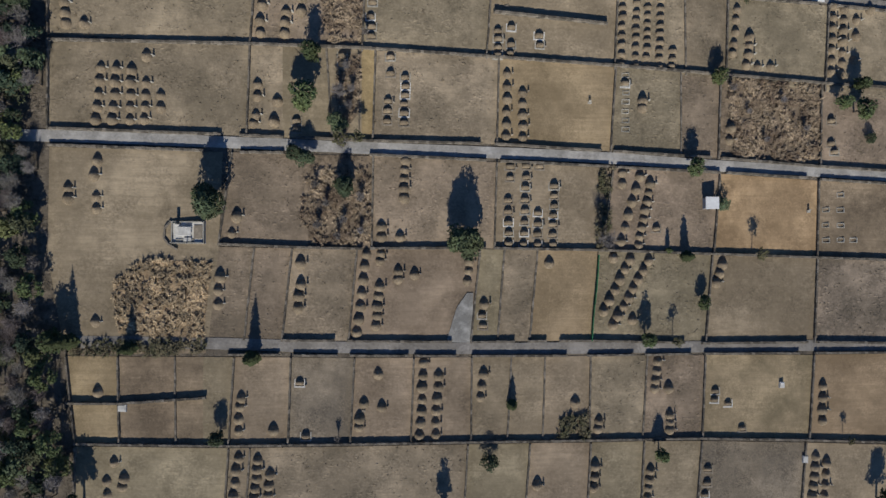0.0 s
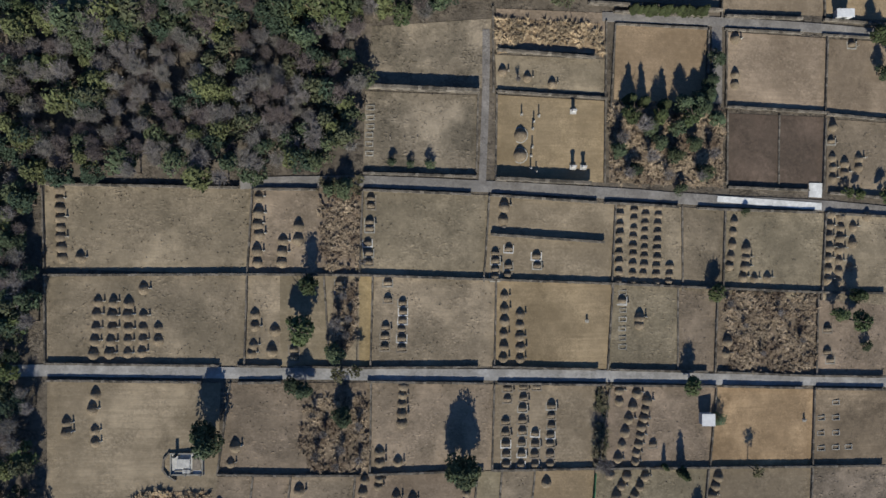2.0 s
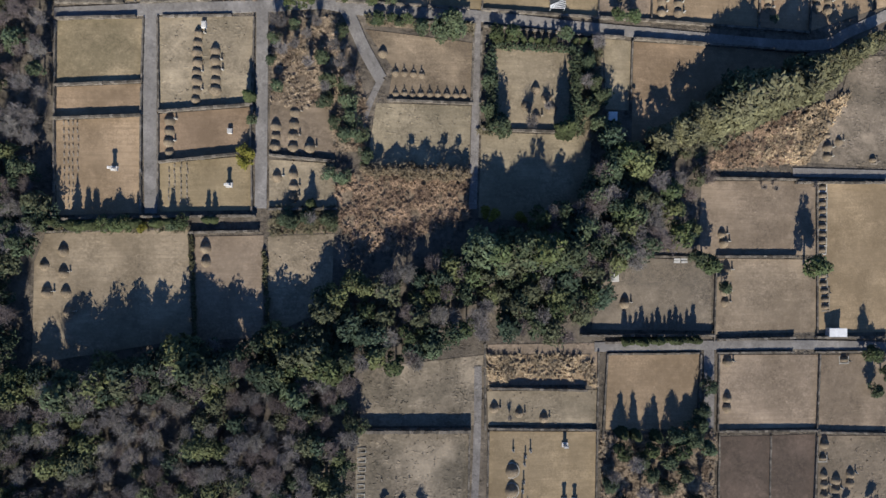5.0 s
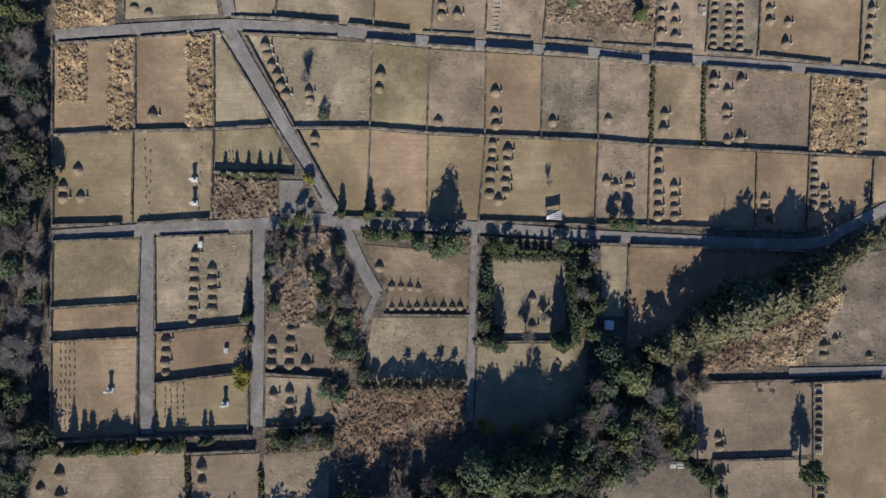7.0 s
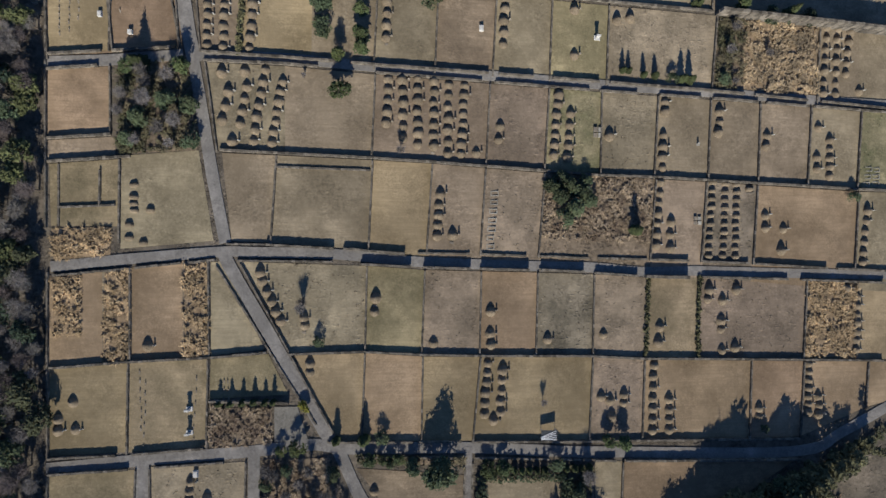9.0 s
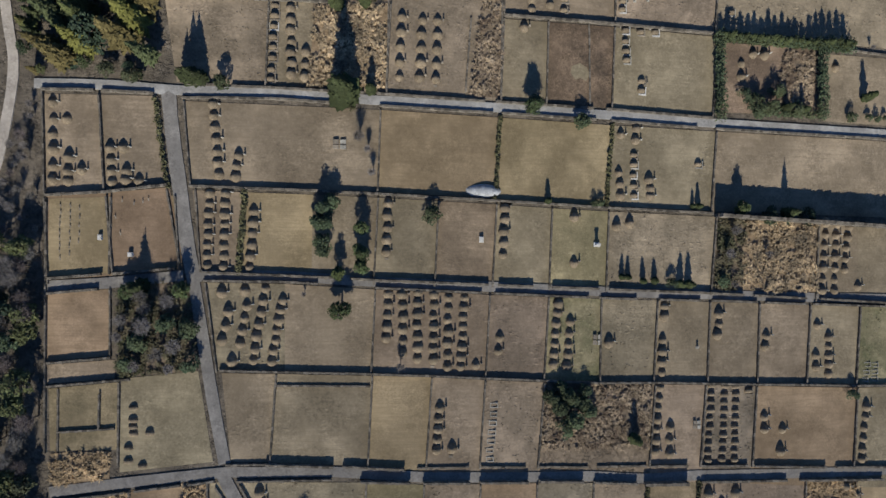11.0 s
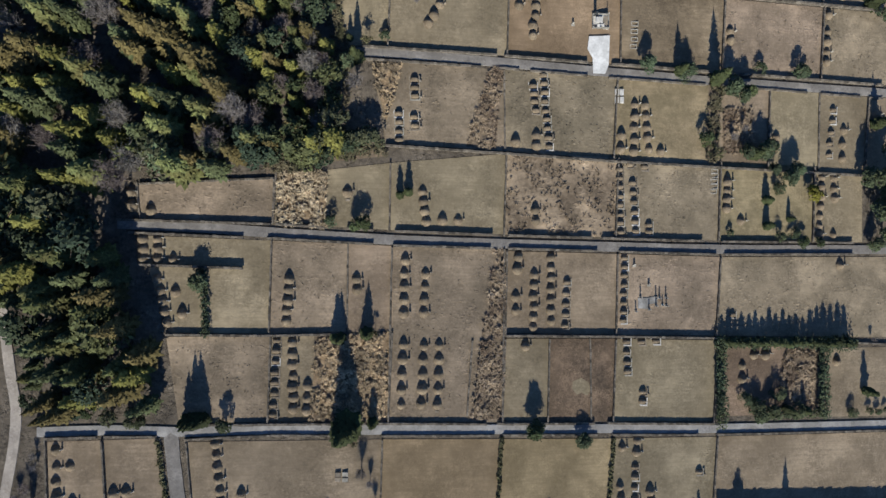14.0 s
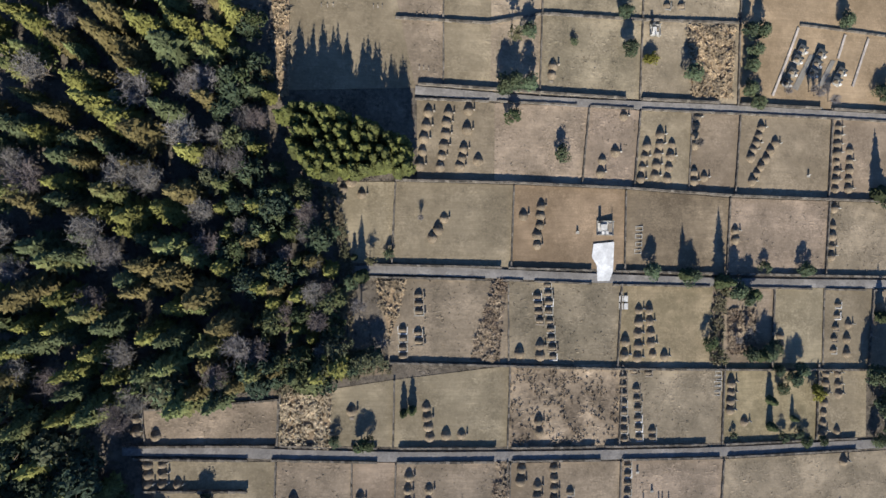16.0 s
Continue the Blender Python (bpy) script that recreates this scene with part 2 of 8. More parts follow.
def height(x, y):
    """The hillside: it falls gently to the east and bends from south to north."""
    u = np.clip(x / 70, -2.2, 2.2)
    v = np.clip((y - 165) / 165, -1.6, 1.6)
    return -8.261 * u - 4.455 * v - 1.402 * u * u - 2.039 * u * v - 2.002 * v * v + 1.683 * v ** 3 - 0.314 * u * v * v


def mesh_of(name, verts, faces, material, smooth=False):
    me = bpy.data.meshes.new(name)
    me.from_pydata([tuple(v) for v in verts], [], [tuple(q) for q in faces])
    for m in material if isinstance(material, (list, tuple)) else (material,):
        me.materials.append(m)
    if smooth:
        me.shade_smooth()
    me.update()
    return me


def joined_copies(name, entries, materials):
    """ONE mesh out of many placed copies: entries are (mesh, matrix, material index)."""
    V, L, S, M, nv, nl = [], [], [], [], 0, 0
    cache = {}
    for me, m, mat in entries:
        if me.name not in cache:
            co, lo, st = np.empty(len(me.vertices) * 3), np.empty(len(me.loops), int), np.empty(len(me.polygons), int)
            me.vertices.foreach_get("co", co), me.loops.foreach_get("vertex_index", lo), me.polygons.foreach_get("loop_start", st)
            cache[me.name] = co.reshape(-1, 3), lo, st
        co, lo, st = cache[me.name]
        a = np.array(m)
        V.append(co @ a[:3, :3].T + a[:3, 3]), L.append(lo + nv), S.append(st + nl), M.append(np.full(len(st), mat))
        nv, nl = nv + len(co), nl + len(lo)
    V, L, S, M = (np.concatenate(q) for q in (V, L, S, M))
    out = bpy.data.meshes.new(name)
    out.vertices.add(len(V)), out.loops.add(len(L)), out.polygons.add(len(S))
    out.vertices.foreach_set("co", V.ravel()), out.loops.foreach_set("vertex_index", L.astype(np.int32)), out.polygons.foreach_set("loop_start", S.astype(np.int32))
    for q in materials:
        out.materials.append(q)
    out.polygons.foreach_set("material_index", M.astype(np.int32))
    out.update(calc_edges=True)
    out.validate()
    return out


def part(name, me, parent, label=""):
    ob = new(name, me)
    ob.parent = parent
    return tagged(ob, label)


def box(cx, cy, z0, z1, wx, wy, taper=1.0):
    a, b = wx / 2, wy / 2
    v = [(cx + s * a, cy + t * b, z0) for s, t in ((-1, -1), (1, -1), (1, 1), (-1, 1))]
    v += [(cx + s * a * taper, cy + t * b * taper, z1) for s, t in ((-1, -1), (1, -1), (1, 1), (-1, 1))]
    return v, [(3, 2, 1, 0), (4, 5, 6, 7), (0, 1, 5, 4), (1, 2, 6, 5), (2, 3, 7, 6), (3, 0, 4, 7)]


def joined(pieces):
    verts, faces = [], []
    for v, q in pieces:
        k = len(verts)
        verts += v
        faces += [tuple(i + k for i in f) for f in q]
    return verts, faces


# ground: one sheet to the horizon, fine near the plots
xs = np.r_[-2500, -1200, -600, -300, np.arange(-180, 181, 4.0), 300, 600, 1200, 2500]
ys = np.r_[-2500, -1200, -500, -250, np.arange(-140, 481, 4.0), 600, 900, 1500, 2800]
gx, gy = np.meshgrid(xs, ys)
gz = height(gx, gy)
nx, ny = len(xs), len(ys)
tagged(new("ground", mesh_of("ground", np.c_[gx.ravel(), gy.ravel(), gz.ravel()], [(j * nx + i, j * nx + i + 1, (j + 1) * nx + i + 1, (j + 1) * nx + i) for j in range(ny - 1) for i in range(nx - 1)], GROUND, True)),
       "brown hillside ground with leaf litter and dead grass", "ground", kind="structure")


def inside(poly, x, y):
    c = np.zeros(np.shape(x), bool)
    for (x0, y0), (x1, y1) in zip(poly, poly[1:] + poly[:1]):
        c ^= ((y0 > y) != (y1 > y)) & (x < (x1 - x0) * (y - y0) / (y1 - y0 + 1e-9) + x0)
    return c


def scatter(poly, spacing):
    """Loose places inside a polygon, on a shaken grid."""
    px, py = [p[0] for p in poly], [p[1] for p in poly]
    gx, gy = np.meshgrid(np.arange(min(px), max(px) + spacing, spacing), np.arange(min(py), max(py) + spacing, spacing))
    gx = gx + (np.arange(gx.shape[0]) % 2)[:, None] * spacing / 2
    gx, gy = gx.ravel(), gy.ravel()
    gx, gy = gx + rng.uniform(-0.42, 0.42, gx.shape) * spacing, gy + rng.uniform(-0.42, 0.42, gx.shape) * spacing
    keep = inside(list(poly), gx, gy)
    return gx[keep], gy[keep]


def sown(poly, per_metre, bare=0.8):
    """Places strewn by chance inside a polygon, thicker in some patches."""
    px, py = [p[0] for p in poly], [p[1] for p in poly]
    n = int((max(px) - min(px)) * (max(py) - min(py)) * per_metre)
    x, y = rng.uniform(min(px), max(px), n), rng.uniform(min(py), max(py), n)
    patch = np.sin(x * 0.9 + 2 * np.sin(y * 0.37)) * np.sin(y * 0.8 + 2 * np.sin(x * 0.31))
    keep = inside(list(poly), x, y) & (patch > rng.uniform(-1.0, bare, n))
    return x[keep], y[keep]


LAWN_WORDS = {"tan": "tan dry mown lawn inside a walled grave plot", "gold": "golden dry mown lawn inside a walled grave plot", "straw": "rough straw-coloured winter grass in a grave plot", "tufty": "lumpy uncut dry grass in a grave plot",
              "grey": "grey-brown rough tufted grass in a plot", "orange": "ochre bare short lawn in a walled plot", "olive": "olive-tan mown lawn inside a walled plot", "green": "greenish rough lawn inside a walled plot",
              "red": "brown thin lawn in a walled plot", "soil": "dark brown bare soil plot between stone walls", "dark": "dug dark brown soil plot", "brown": "brown overgrown neglected plot floor", "reed": "matted dead reeds covering the ground",
              "dim": "dull grey-brown grass in a plot", "gravel": "grey gravel yard beside the lane", "slab": "weathered grey concrete pad by the lane", "white": "pale new concrete paving"}
tuft_places = {"straw": [], "tufty": [], "grey": [], "brown": [], "green": []}
count = {"plot": 0, "road": 0}


def plot(kind, *corners):
    """One lawn or pad with its own edge, laid on the hillside."""
    count["plot"] += 1
    lift = {"slab": 0.17, "white": 0.26, "gravel": 0.13}.get(kind, 0.05) + 0.005 * (count["plot"] % 9) + (0.06 if kind == "reed" else 0)
    if len(corners) == 4:
        a, b, c, d = [Vector(p) for p in corners]
        nu, nv = max(2, int((b - a).length / 3)), max(2, int((d - a).length / 3))
        grid = [[(a.lerp(b, i / nu)).lerp(d.lerp(c, i / nu), j / nv) for i in range(nu + 1)] for j in range(nv + 1)]
        verts = [(p.x, p.y, height(p.x, p.y) + lift) for row in grid for p in row]
        k = nu + 1
        faces = [(j * k + i, (j + 1) * k + i, (j + 1) * k + i + 1, j * k + i + 1) for j in range(nv) for i in range(nu)]
        rim = [i for i in range(k)] + [j * k + nu for j in range(1, nv + 1)] + [nv * k + i for i in range(nu - 1, -1, -1)] + [j * k for j in range(nv - 1, 0, -1)]
    else:
        bm = bmesh.new()
        bm.faces.new([bm.verts.new((x, y, 0)) for x, y in corners])
        bmesh.ops.triangulate(bm, faces=bm.faces[:])
        bmesh.ops.subdivide_edges(bm, edges=bm.edges[:], cuts=3, use_grid_fill=True)
        bm.normal_update()
        for q in bm.faces:
            if q.normal.z < 0:
                q.normal_flip()
        bm.verts.index_update()
        verts = [(p.co.x, p.co.y, height(p.co.x, p.co.y) + lift + 0.03) for p in bm.verts]
        faces = [tuple(p.index for p in q.verts) for q in bm.faces]
        rim = []
        bm.free()
    if rim:
        k = len(verts)
        verts += [(verts[i][0], verts[i][1], verts[i][2] - 0.4) for i in rim]
        m = len(rim)
        faces += [(rim[i], rim[(i + 1) % m], k + (i + 1) % m, k + i) for i in range(m)]
    ob = new("paving" if kind in ("slab", "white") else "yard" if kind == "gravel" else "lawn", mesh_of("lawn", verts, faces, LAWN[kind]))
    tagged(ob, LAWN_WORDS[kind], "paving" if kind in ("slab", "white", "gravel") else "lawn", "lawns of the grave plots", "structure")
    if kind in tuft_places:
        x, y = sown(corners, {"straw": 0.5, "tufty": 2.2, "grey": 0.8, "brown": 1.2, "green": 0.6}[kind])
        tuft_places[kind].append(np.c_[x, y])


def road(kind, width, *line):
    """A lane along a line of turns, a little crowned above the verge."""
    count["road"] += 1
    lift = 0.13 + 0.006 * count["road"]
    pts = [Vector(p) for p in line]
    smooth = []
    for i in range(len(pts) - 1):
        p0, p1, p2, p3 = pts[max(i - 1, 0)], pts[i], pts[i + 1], pts[min(i + 2, len(pts) - 1)]
        n = max(2, int((p2 - p1).length / 2.0))
        for s in range(n):
            t = s / n
            smooth.append(0.5 * (2 * p1 + (p2 - p0) * t + (2 * p0 - 5 * p1 + 4 * p2 - p3) * t * t + (3 * p1 - p0 - 3 * p2 + p3) * t ** 3))
    smooth.append(pts[-1])
    verts, faces = [], []
    for i, p in enumerate(smooth):
        along = (smooth[min(i + 1, len(smooth) - 1)] - smooth[max(i - 1, 0)]).normalized()
        side = Vector((-along.y, along.x))
        wob = width / 2 * (1 + 0.07 * noise.noise((p.x * 0.3, p.y * 0.3, 1)))
        for s, dz in ((-1.0, -0.4), (-1.0, 0.0), (0.0, 0.03), (1.0, 0.0), (1.0, -0.4)):
            q = p + side * wob * s
            verts.append((q.x, q.y, height(q.x, q.y) + lift + dz))
    for i in range(len(smooth) - 1):
        faces += [(i * 5 + k, i * 5 + k + 1, i * 5 + k + 6, i * 5 + k + 5) for k in range(4)]
    words = {"asphalt": "worn grey asphalt lane between the plots", "concrete": "pale concrete lane between the plots", "gravel": "narrow gravel path between plots", "dirt": "sandy pale track beside the wood"}
    tagged(new("path" if kind == "gravel" else "road", mesh_of("road", verts, [tuple(reversed(q)) for q in faces], ROAD[kind])), words[kind], "road", "lanes of the cemetery", "structure")


def wall(a, b, tall=0.8):
    """A dry-stone field wall: rough blocks in a row with an uneven top."""
    a, b = Vector(a), Vector(b)
    long = (b - a).length
    if long < 0.5:
        return
    along = (b - a) / long
    side = Vector((-along.y, along.x))
    upright = abs(along.y) > 0.75
    if upright and tall < 1.0:
        tall = min(tall, 0.62)
    n = max(2, int(long / 0.62))
    thick = 0.32 if upright and tall < 1.0 else 0.34 if tall < 0.7 else 0.42 if tall < 1.5 else 0.6
    pieces = []
    for i in range(n):
        for course in range(2 if tall > 0.6 else 1):
            top = tall * (0.55 if course == 0 and tall > 0.6 else 1.0) * random.uniform(0.97, 1.025)
            c = a + along * (long * (i + 0.5 + (0.25 if course else 0) + random.uniform(-0.1, 0.1)) / n) + side * random.uniform(-0.04, 0.04)
            half, deep = long / n * random.uniform(0.58, 0.68), thick * random.uniform(0.44, 0.58) * (0.9 if course else 1)
            z = height(c.x, c.y)
            low = -0.5 if course == 0 else tall * 0.4
            v = []
            for zz, k in ((low, 1.0), (top * 0.86, 1.0), (top, 0.92)):
                for s, t in ((-1, -1), (1, -1), (1, 1), (-1, 1)):
                    q = c + along * half * s * k * random.uniform(0.9, 1.08) + side * deep * t * k * random.uniform(0.9, 1.06)
                    v.append((q.x, q.y, z + zz))
            pieces.append((v, [(8, 9, 10, 11)] + [(r + j, r + (j + 1) % 4, r + 4 + (j + 1) % 4, r + 4 + j) for r in (0, 4) for j in range(4)]))
    words = "low dark stone divider in the grass" if tall < 0.6 else "dark dry-stone field wall between grave plots" if tall < 1.5 else "high dark retaining wall of field stone"
    tagged(new("stone_wall", mesh_of("stone_wall", *joined(pieces), BASALT)), words, "wall", "field walls of the cemetery", "structure")


def blades(places, tall, spread, per, lean=0.9, lump=0.0):
    """Bent blades in tufts at places (x, y, z): two triangles a blade."""
    n = len(places)
    p = np.repeat(places, per, axis=0)
    k = len(p)
    ang = np.repeat(rng.uniform(0, 2 * math.pi, n), per) + rng.normal(0, 0.75, k)
    ln = tall * rng.uniform(0.5, 1.25, k)
    out = spread * rng.uniform(0.1, 1.0, k)
    if lump:
        size = 1 + lump * np.repeat(np.sin(places[:, 0] * 1.7 + 3 * np.sin(places[:, 1] * 0.9)) * np.sin(places[:, 1] * 1.9 + 3 * np.sin(places[:, 0] * 0.7)), per)
        ln, out = ln * size, out * size
    d = np.c_[np.cos(ang), np.sin(ang)]
    s = np.c_[-d[:, 1], d[:, 0]] * (0.04 * tall + 0.03)
    base = np.c_[p[:, :2] + d * out[:, None] * 0.3, p[:, 2] - 0.05]
    mid = np.c_[p[:, :2] + d * (out * 0.7)[:, None], p[:, 2] + ln * 0.75]
    tip = np.c_[p[:, :2] + d * (out * (1 + lean))[:, None], p[:, 2] + ln * rng.uniform(0.55, 1.05, k)]
    zero = np.zeros((k, 1))
    v = np.stack([base - np.c_[s, zero], base + np.c_[s, zero], mid + np.c_[s * 1.6, zero], mid - np.c_[s * 1.6, zero], tip], 1).reshape(-1, 3)
    i = np.arange(k)[:, None] * 5
    faces = [tuple(q) for q in (i + np.array([0, 1, 2, 3])).tolist()] + [tuple(q) for q in (i + np.array([3, 2, 4])).tolist()]
    return v.tolist(), faces


BRUSH_WORDS = {"amber": "stand of amber dry reeds in a plot", "pale": "dense stand of bleached pale reeds", "straw": "stand of pale dry reeds and tall grass", "brown": "tangle of brown dead scrub", "rust": "rust-brown dead scrub on a bank", "scrub": "mixed green and brown low scrub", "green": "low green bamboo and scrub on a slope"}


def brush(kind, *poly):
    plot("reed" if kind in ("straw", "pale", "amber") else "brown", *poly)
    x, y = sown(poly, 6.0, 0.0)
    tuft = 0.75 + 0.5 * np.array([noise.noise((a * 0.4, b * 0.4, 3)) for a, b in zip(x, y)])
    keep = tuft > rng.uniform(0.1, 0.6, len(x))
    x, y = x[keep], y[keep]
    z = height(x, y) + 0.1
    v, q = blades(np.c_[x, y, z], {"straw": 0.62, "amber": 0.55, "pale": 0.62, "brown": 0.5, "rust": 0.55, "scrub": 0.7, "green": 0.7}[kind], 0.42, 10, 1.1, 0.5)
    tagged(new("scrub", mesh_of("scrub", v, q, BRUSH[kind])), BRUSH_WORDS[kind], "scrub", kind="stuff")


# ---- foliage shapes, built once and shared ----
def leaf_cloud(centres, radii, n, size, flat=0.7, droop=0.0):
    """n small crossed leaf sprays spread through lobes, thickest near their skin."""
    c = rng.integers(0, len(centres), n)
    d = rng.normal(size=(n, 3))
    d /= np.linalg.norm(d, axis=1)[:, None]
    r = rng.uniform(0.45, 1.08, n) ** 0.6
    p = np.array(centres)[c] + d * (np.array(radii)[c] * r)[:, None] * np.array([1, 1, flat])
    nrm = d * 0.7 + rng.normal(size=(n, 3)) * 0.6 + np.array([0, 0, 0.5])
    nrm /= np.linalg.norm(nrm, axis=1)[:, None]
    u = np.cross(nrm, rng.normal(size=(n, 3)))
    u /= np.linalg.norm(u, axis=1)[:, None]
    w = np.cross(nrm, u)
    s = size * rng.uniform(0.6, 1.4, n)[:, None]
    v = np.stack([p - u * s, p + w * s * 0.48 - nrm * s * 0.15, p + u * s - nrm * s * droop, p - w * s * 0.48 - nrm * s * 0.15], 1).reshape(-1, 3)
    return v.tolist(), [tuple(q) for q in (np.arange(n)[:, None] * 4 + np.arange(4)).tolist()]


def limb(a, b, r0, r1, sides=5):
    a, b = Vector(a), Vector(b)
    d = (b - a).normalized()
    u = d.orthogonal().normalized()
    w = d.cross(u)
    v = [tuple(p + (u * math.cos(k * math.tau / sides) + w * math.sin(k * math.tau / sides)) * r) for p, r in ((a, r0), (b, r1)) for k in range(sides)]
    return v, [(k, (k + 1) % sides, sides + (k + 1) % sides, sides + k) for k in range(sides)]


def trunk_shape(tall, spread, r, forks=5):
    top = (random.uniform(-0.3, 0.3), random.uniform(-0.3, 0.3), tall)
    pieces = [limb((0, 0, -0.6), (top[0] * 0.5, top[1] * 0.5, tall * 0.5), r * 1.3, r * 0.8), limb((top[0] * 0.5, top[1] * 0.5, tall * 0.5), top, r * 0.8, r * 0.25)]
    for k in range(forks):
        a = k * math.tau / forks + random.uniform(-0.4, 0.4)
        z = tall * random.uniform(0.35, 0.7)
        pieces.append(limb((top[0] * 0.5, top[1] * 0.5, z), (math.cos(a) * spread, math.sin(a) * spread, z + tall * random.uniform(0.1, 0.3)), r * 0.5, r * 0.12, 4))
    return joined(pieces)


def conifer_crown(tall, wide, tiers, per, base=0.18, wedge=0.34, taper=0.75):
    """Drooping sprays in whorls round the stem, shorter towards the tip."""
    pieces = []
    for k in range(tiers):
        f = k / (tiers - 1)
        z = tall * (base + (1 - base) * f)
        reach = wide * (1 - f) ** taper * random.uniform(0.85, 1.12) + 0.15
        m = max(4, int(per * (1 - 0.55 * f)))
        for j in range(m):
            a = j * math.tau / m + k * 0.7 + random.uniform(-0.3, 0.3)
            rr = reach * random.uniform(0.7, 1.2)
            ca, sa = math.cos(a), math.sin(a)
            hw = rr * wedge * random.uniform(0.7, 1.2)
            d = tall * random.uniform(0.02, 0.07)
            pieces.append(([(0.05 * ca, 0.05 * sa, z + 0.25), (rr * 0.55 * ca - sa * hw, rr * 0.55 * sa + ca * hw, z - d * 0.3), (rr * ca, rr * sa, z - d + 0.12 * rr), (rr * 0.55 * ca + sa * hw, rr * 0.55 * sa - ca * hw, z - d * 0.3)], [(0, 1, 2), (0, 2, 3)]))
            if rr > 0.6:
                b = random.uniform(0.45, 0.9)
                x, y, zz = rr * b * ca, rr * b * sa, z + random.uniform(0.0, 0.3)
                g = random.uniform(0, math.tau)
                s = random.uniform(0.18, 0.36)
                pieces.append(([(x - s * math.cos(g), y - s * math.sin(g), zz - 0.1), (x + s * 0.5 * math.sin(g), y - s * 0.5 * math.cos(g), zz), (x + s * math.cos(g), y + s * math.sin(g), zz - 0.15), (x - s * 0.5 * math.sin(g), y + s * 0.5 * math.cos(g), zz + 0.2)], [(0, 1, 2, 3)]))
    return joined(pieces)


def twig_crown(tall, wide, n):
    """Bare branching: long thin splayed twigs in forks."""
    pieces = []
    for k in range(n):
        a, f = random.uniform(0, math.tau), random.uniform(0.3, 1.0)
        z0 = tall * random.uniform(0.25, 0.6)
        r1 = wide * f ** 0.5 * random.uniform(0.5, 1.0)
        p0 = Vector((0.15 * r1 * math.cos(a), 0.15 * r1 * math.sin(a), z0))
        p1 = Vector((r1 * 0.7 * math.cos(a), r1 * 0.7 * math.sin(a), z0 + (tall - z0) * random.uniform(0.4, 0.8)))
        pieces.append(limb(p0, p1, 0.055, 0.03, 3))
        for _ in range(5):
            s = p0.lerp(p1, random.uniform(0.4, 1.0))
            e = s + Vector((random.uniform(-1, 1), random.uniform(-1, 1), random.uniform(0.1, 0.9))) * wide * 0.35
            w = Vector((random.uniform(-1, 1), random.uniform(-1, 1), 0)).normalized() * 0.04
            pieces.append(([tuple(s - w), tuple(s + w), tuple(e)], [(0, 1, 2)]))
            for _ in range(2):
                s2 = s.lerp(e, random.uniform(0.3, 0.9))
                e2 = s2 + Vector((random.uniform(-1, 1), random.uniform(-1, 1), random.uniform(0.0, 0.8))) * wide * 0.2
                pieces.append(([tuple(s2 - w * 0.8), tuple(s2 + w * 0.8), tuple(e2)], [(0, 1, 2)]))
    return joined(pieces)


def lobes(k, wide, z0, z1, r0, r1):
    cs, rs = [], []
    for j in range(k):
        a, r = random.uniform(0, math.tau), wide * math.sqrt(random.uniform(0, 1))
        f = 1 - r / (wide + 0.01)
        cs.append((r * math.cos(a), r * math.sin(a), z0 + (z1 - z0) * (0.25 + 0.75 * f) * random.uniform(0.8, 1.0)))
        rs.append(random.uniform(r0, r1))
    return cs, rs


TREES = {}
TREE_WORDS = {"conifer": "tall yellow-green cedar in the plantation", "grove": "slim young cedar in a dense grove", "pine": "dark green pine with layered boughs", "broad": "dark evergreen broadleaf tree with a rounded crown",
              "bare": "leafless grey-brown deciduous tree", "sparse": "thin small tree with sparse foliage", "cypress": "narrow dark green columnar conifer", "column": "blunt dense columnar evergreen beside a plot", "yellow": "yellow-green clipped evergreen shrub", "bamboo": "tall olive-green bamboo clump on a bank", "scrubby": "low leafless brown bush", "thicket": "brown dead thicket standing in for a scrub-topped high wall"}
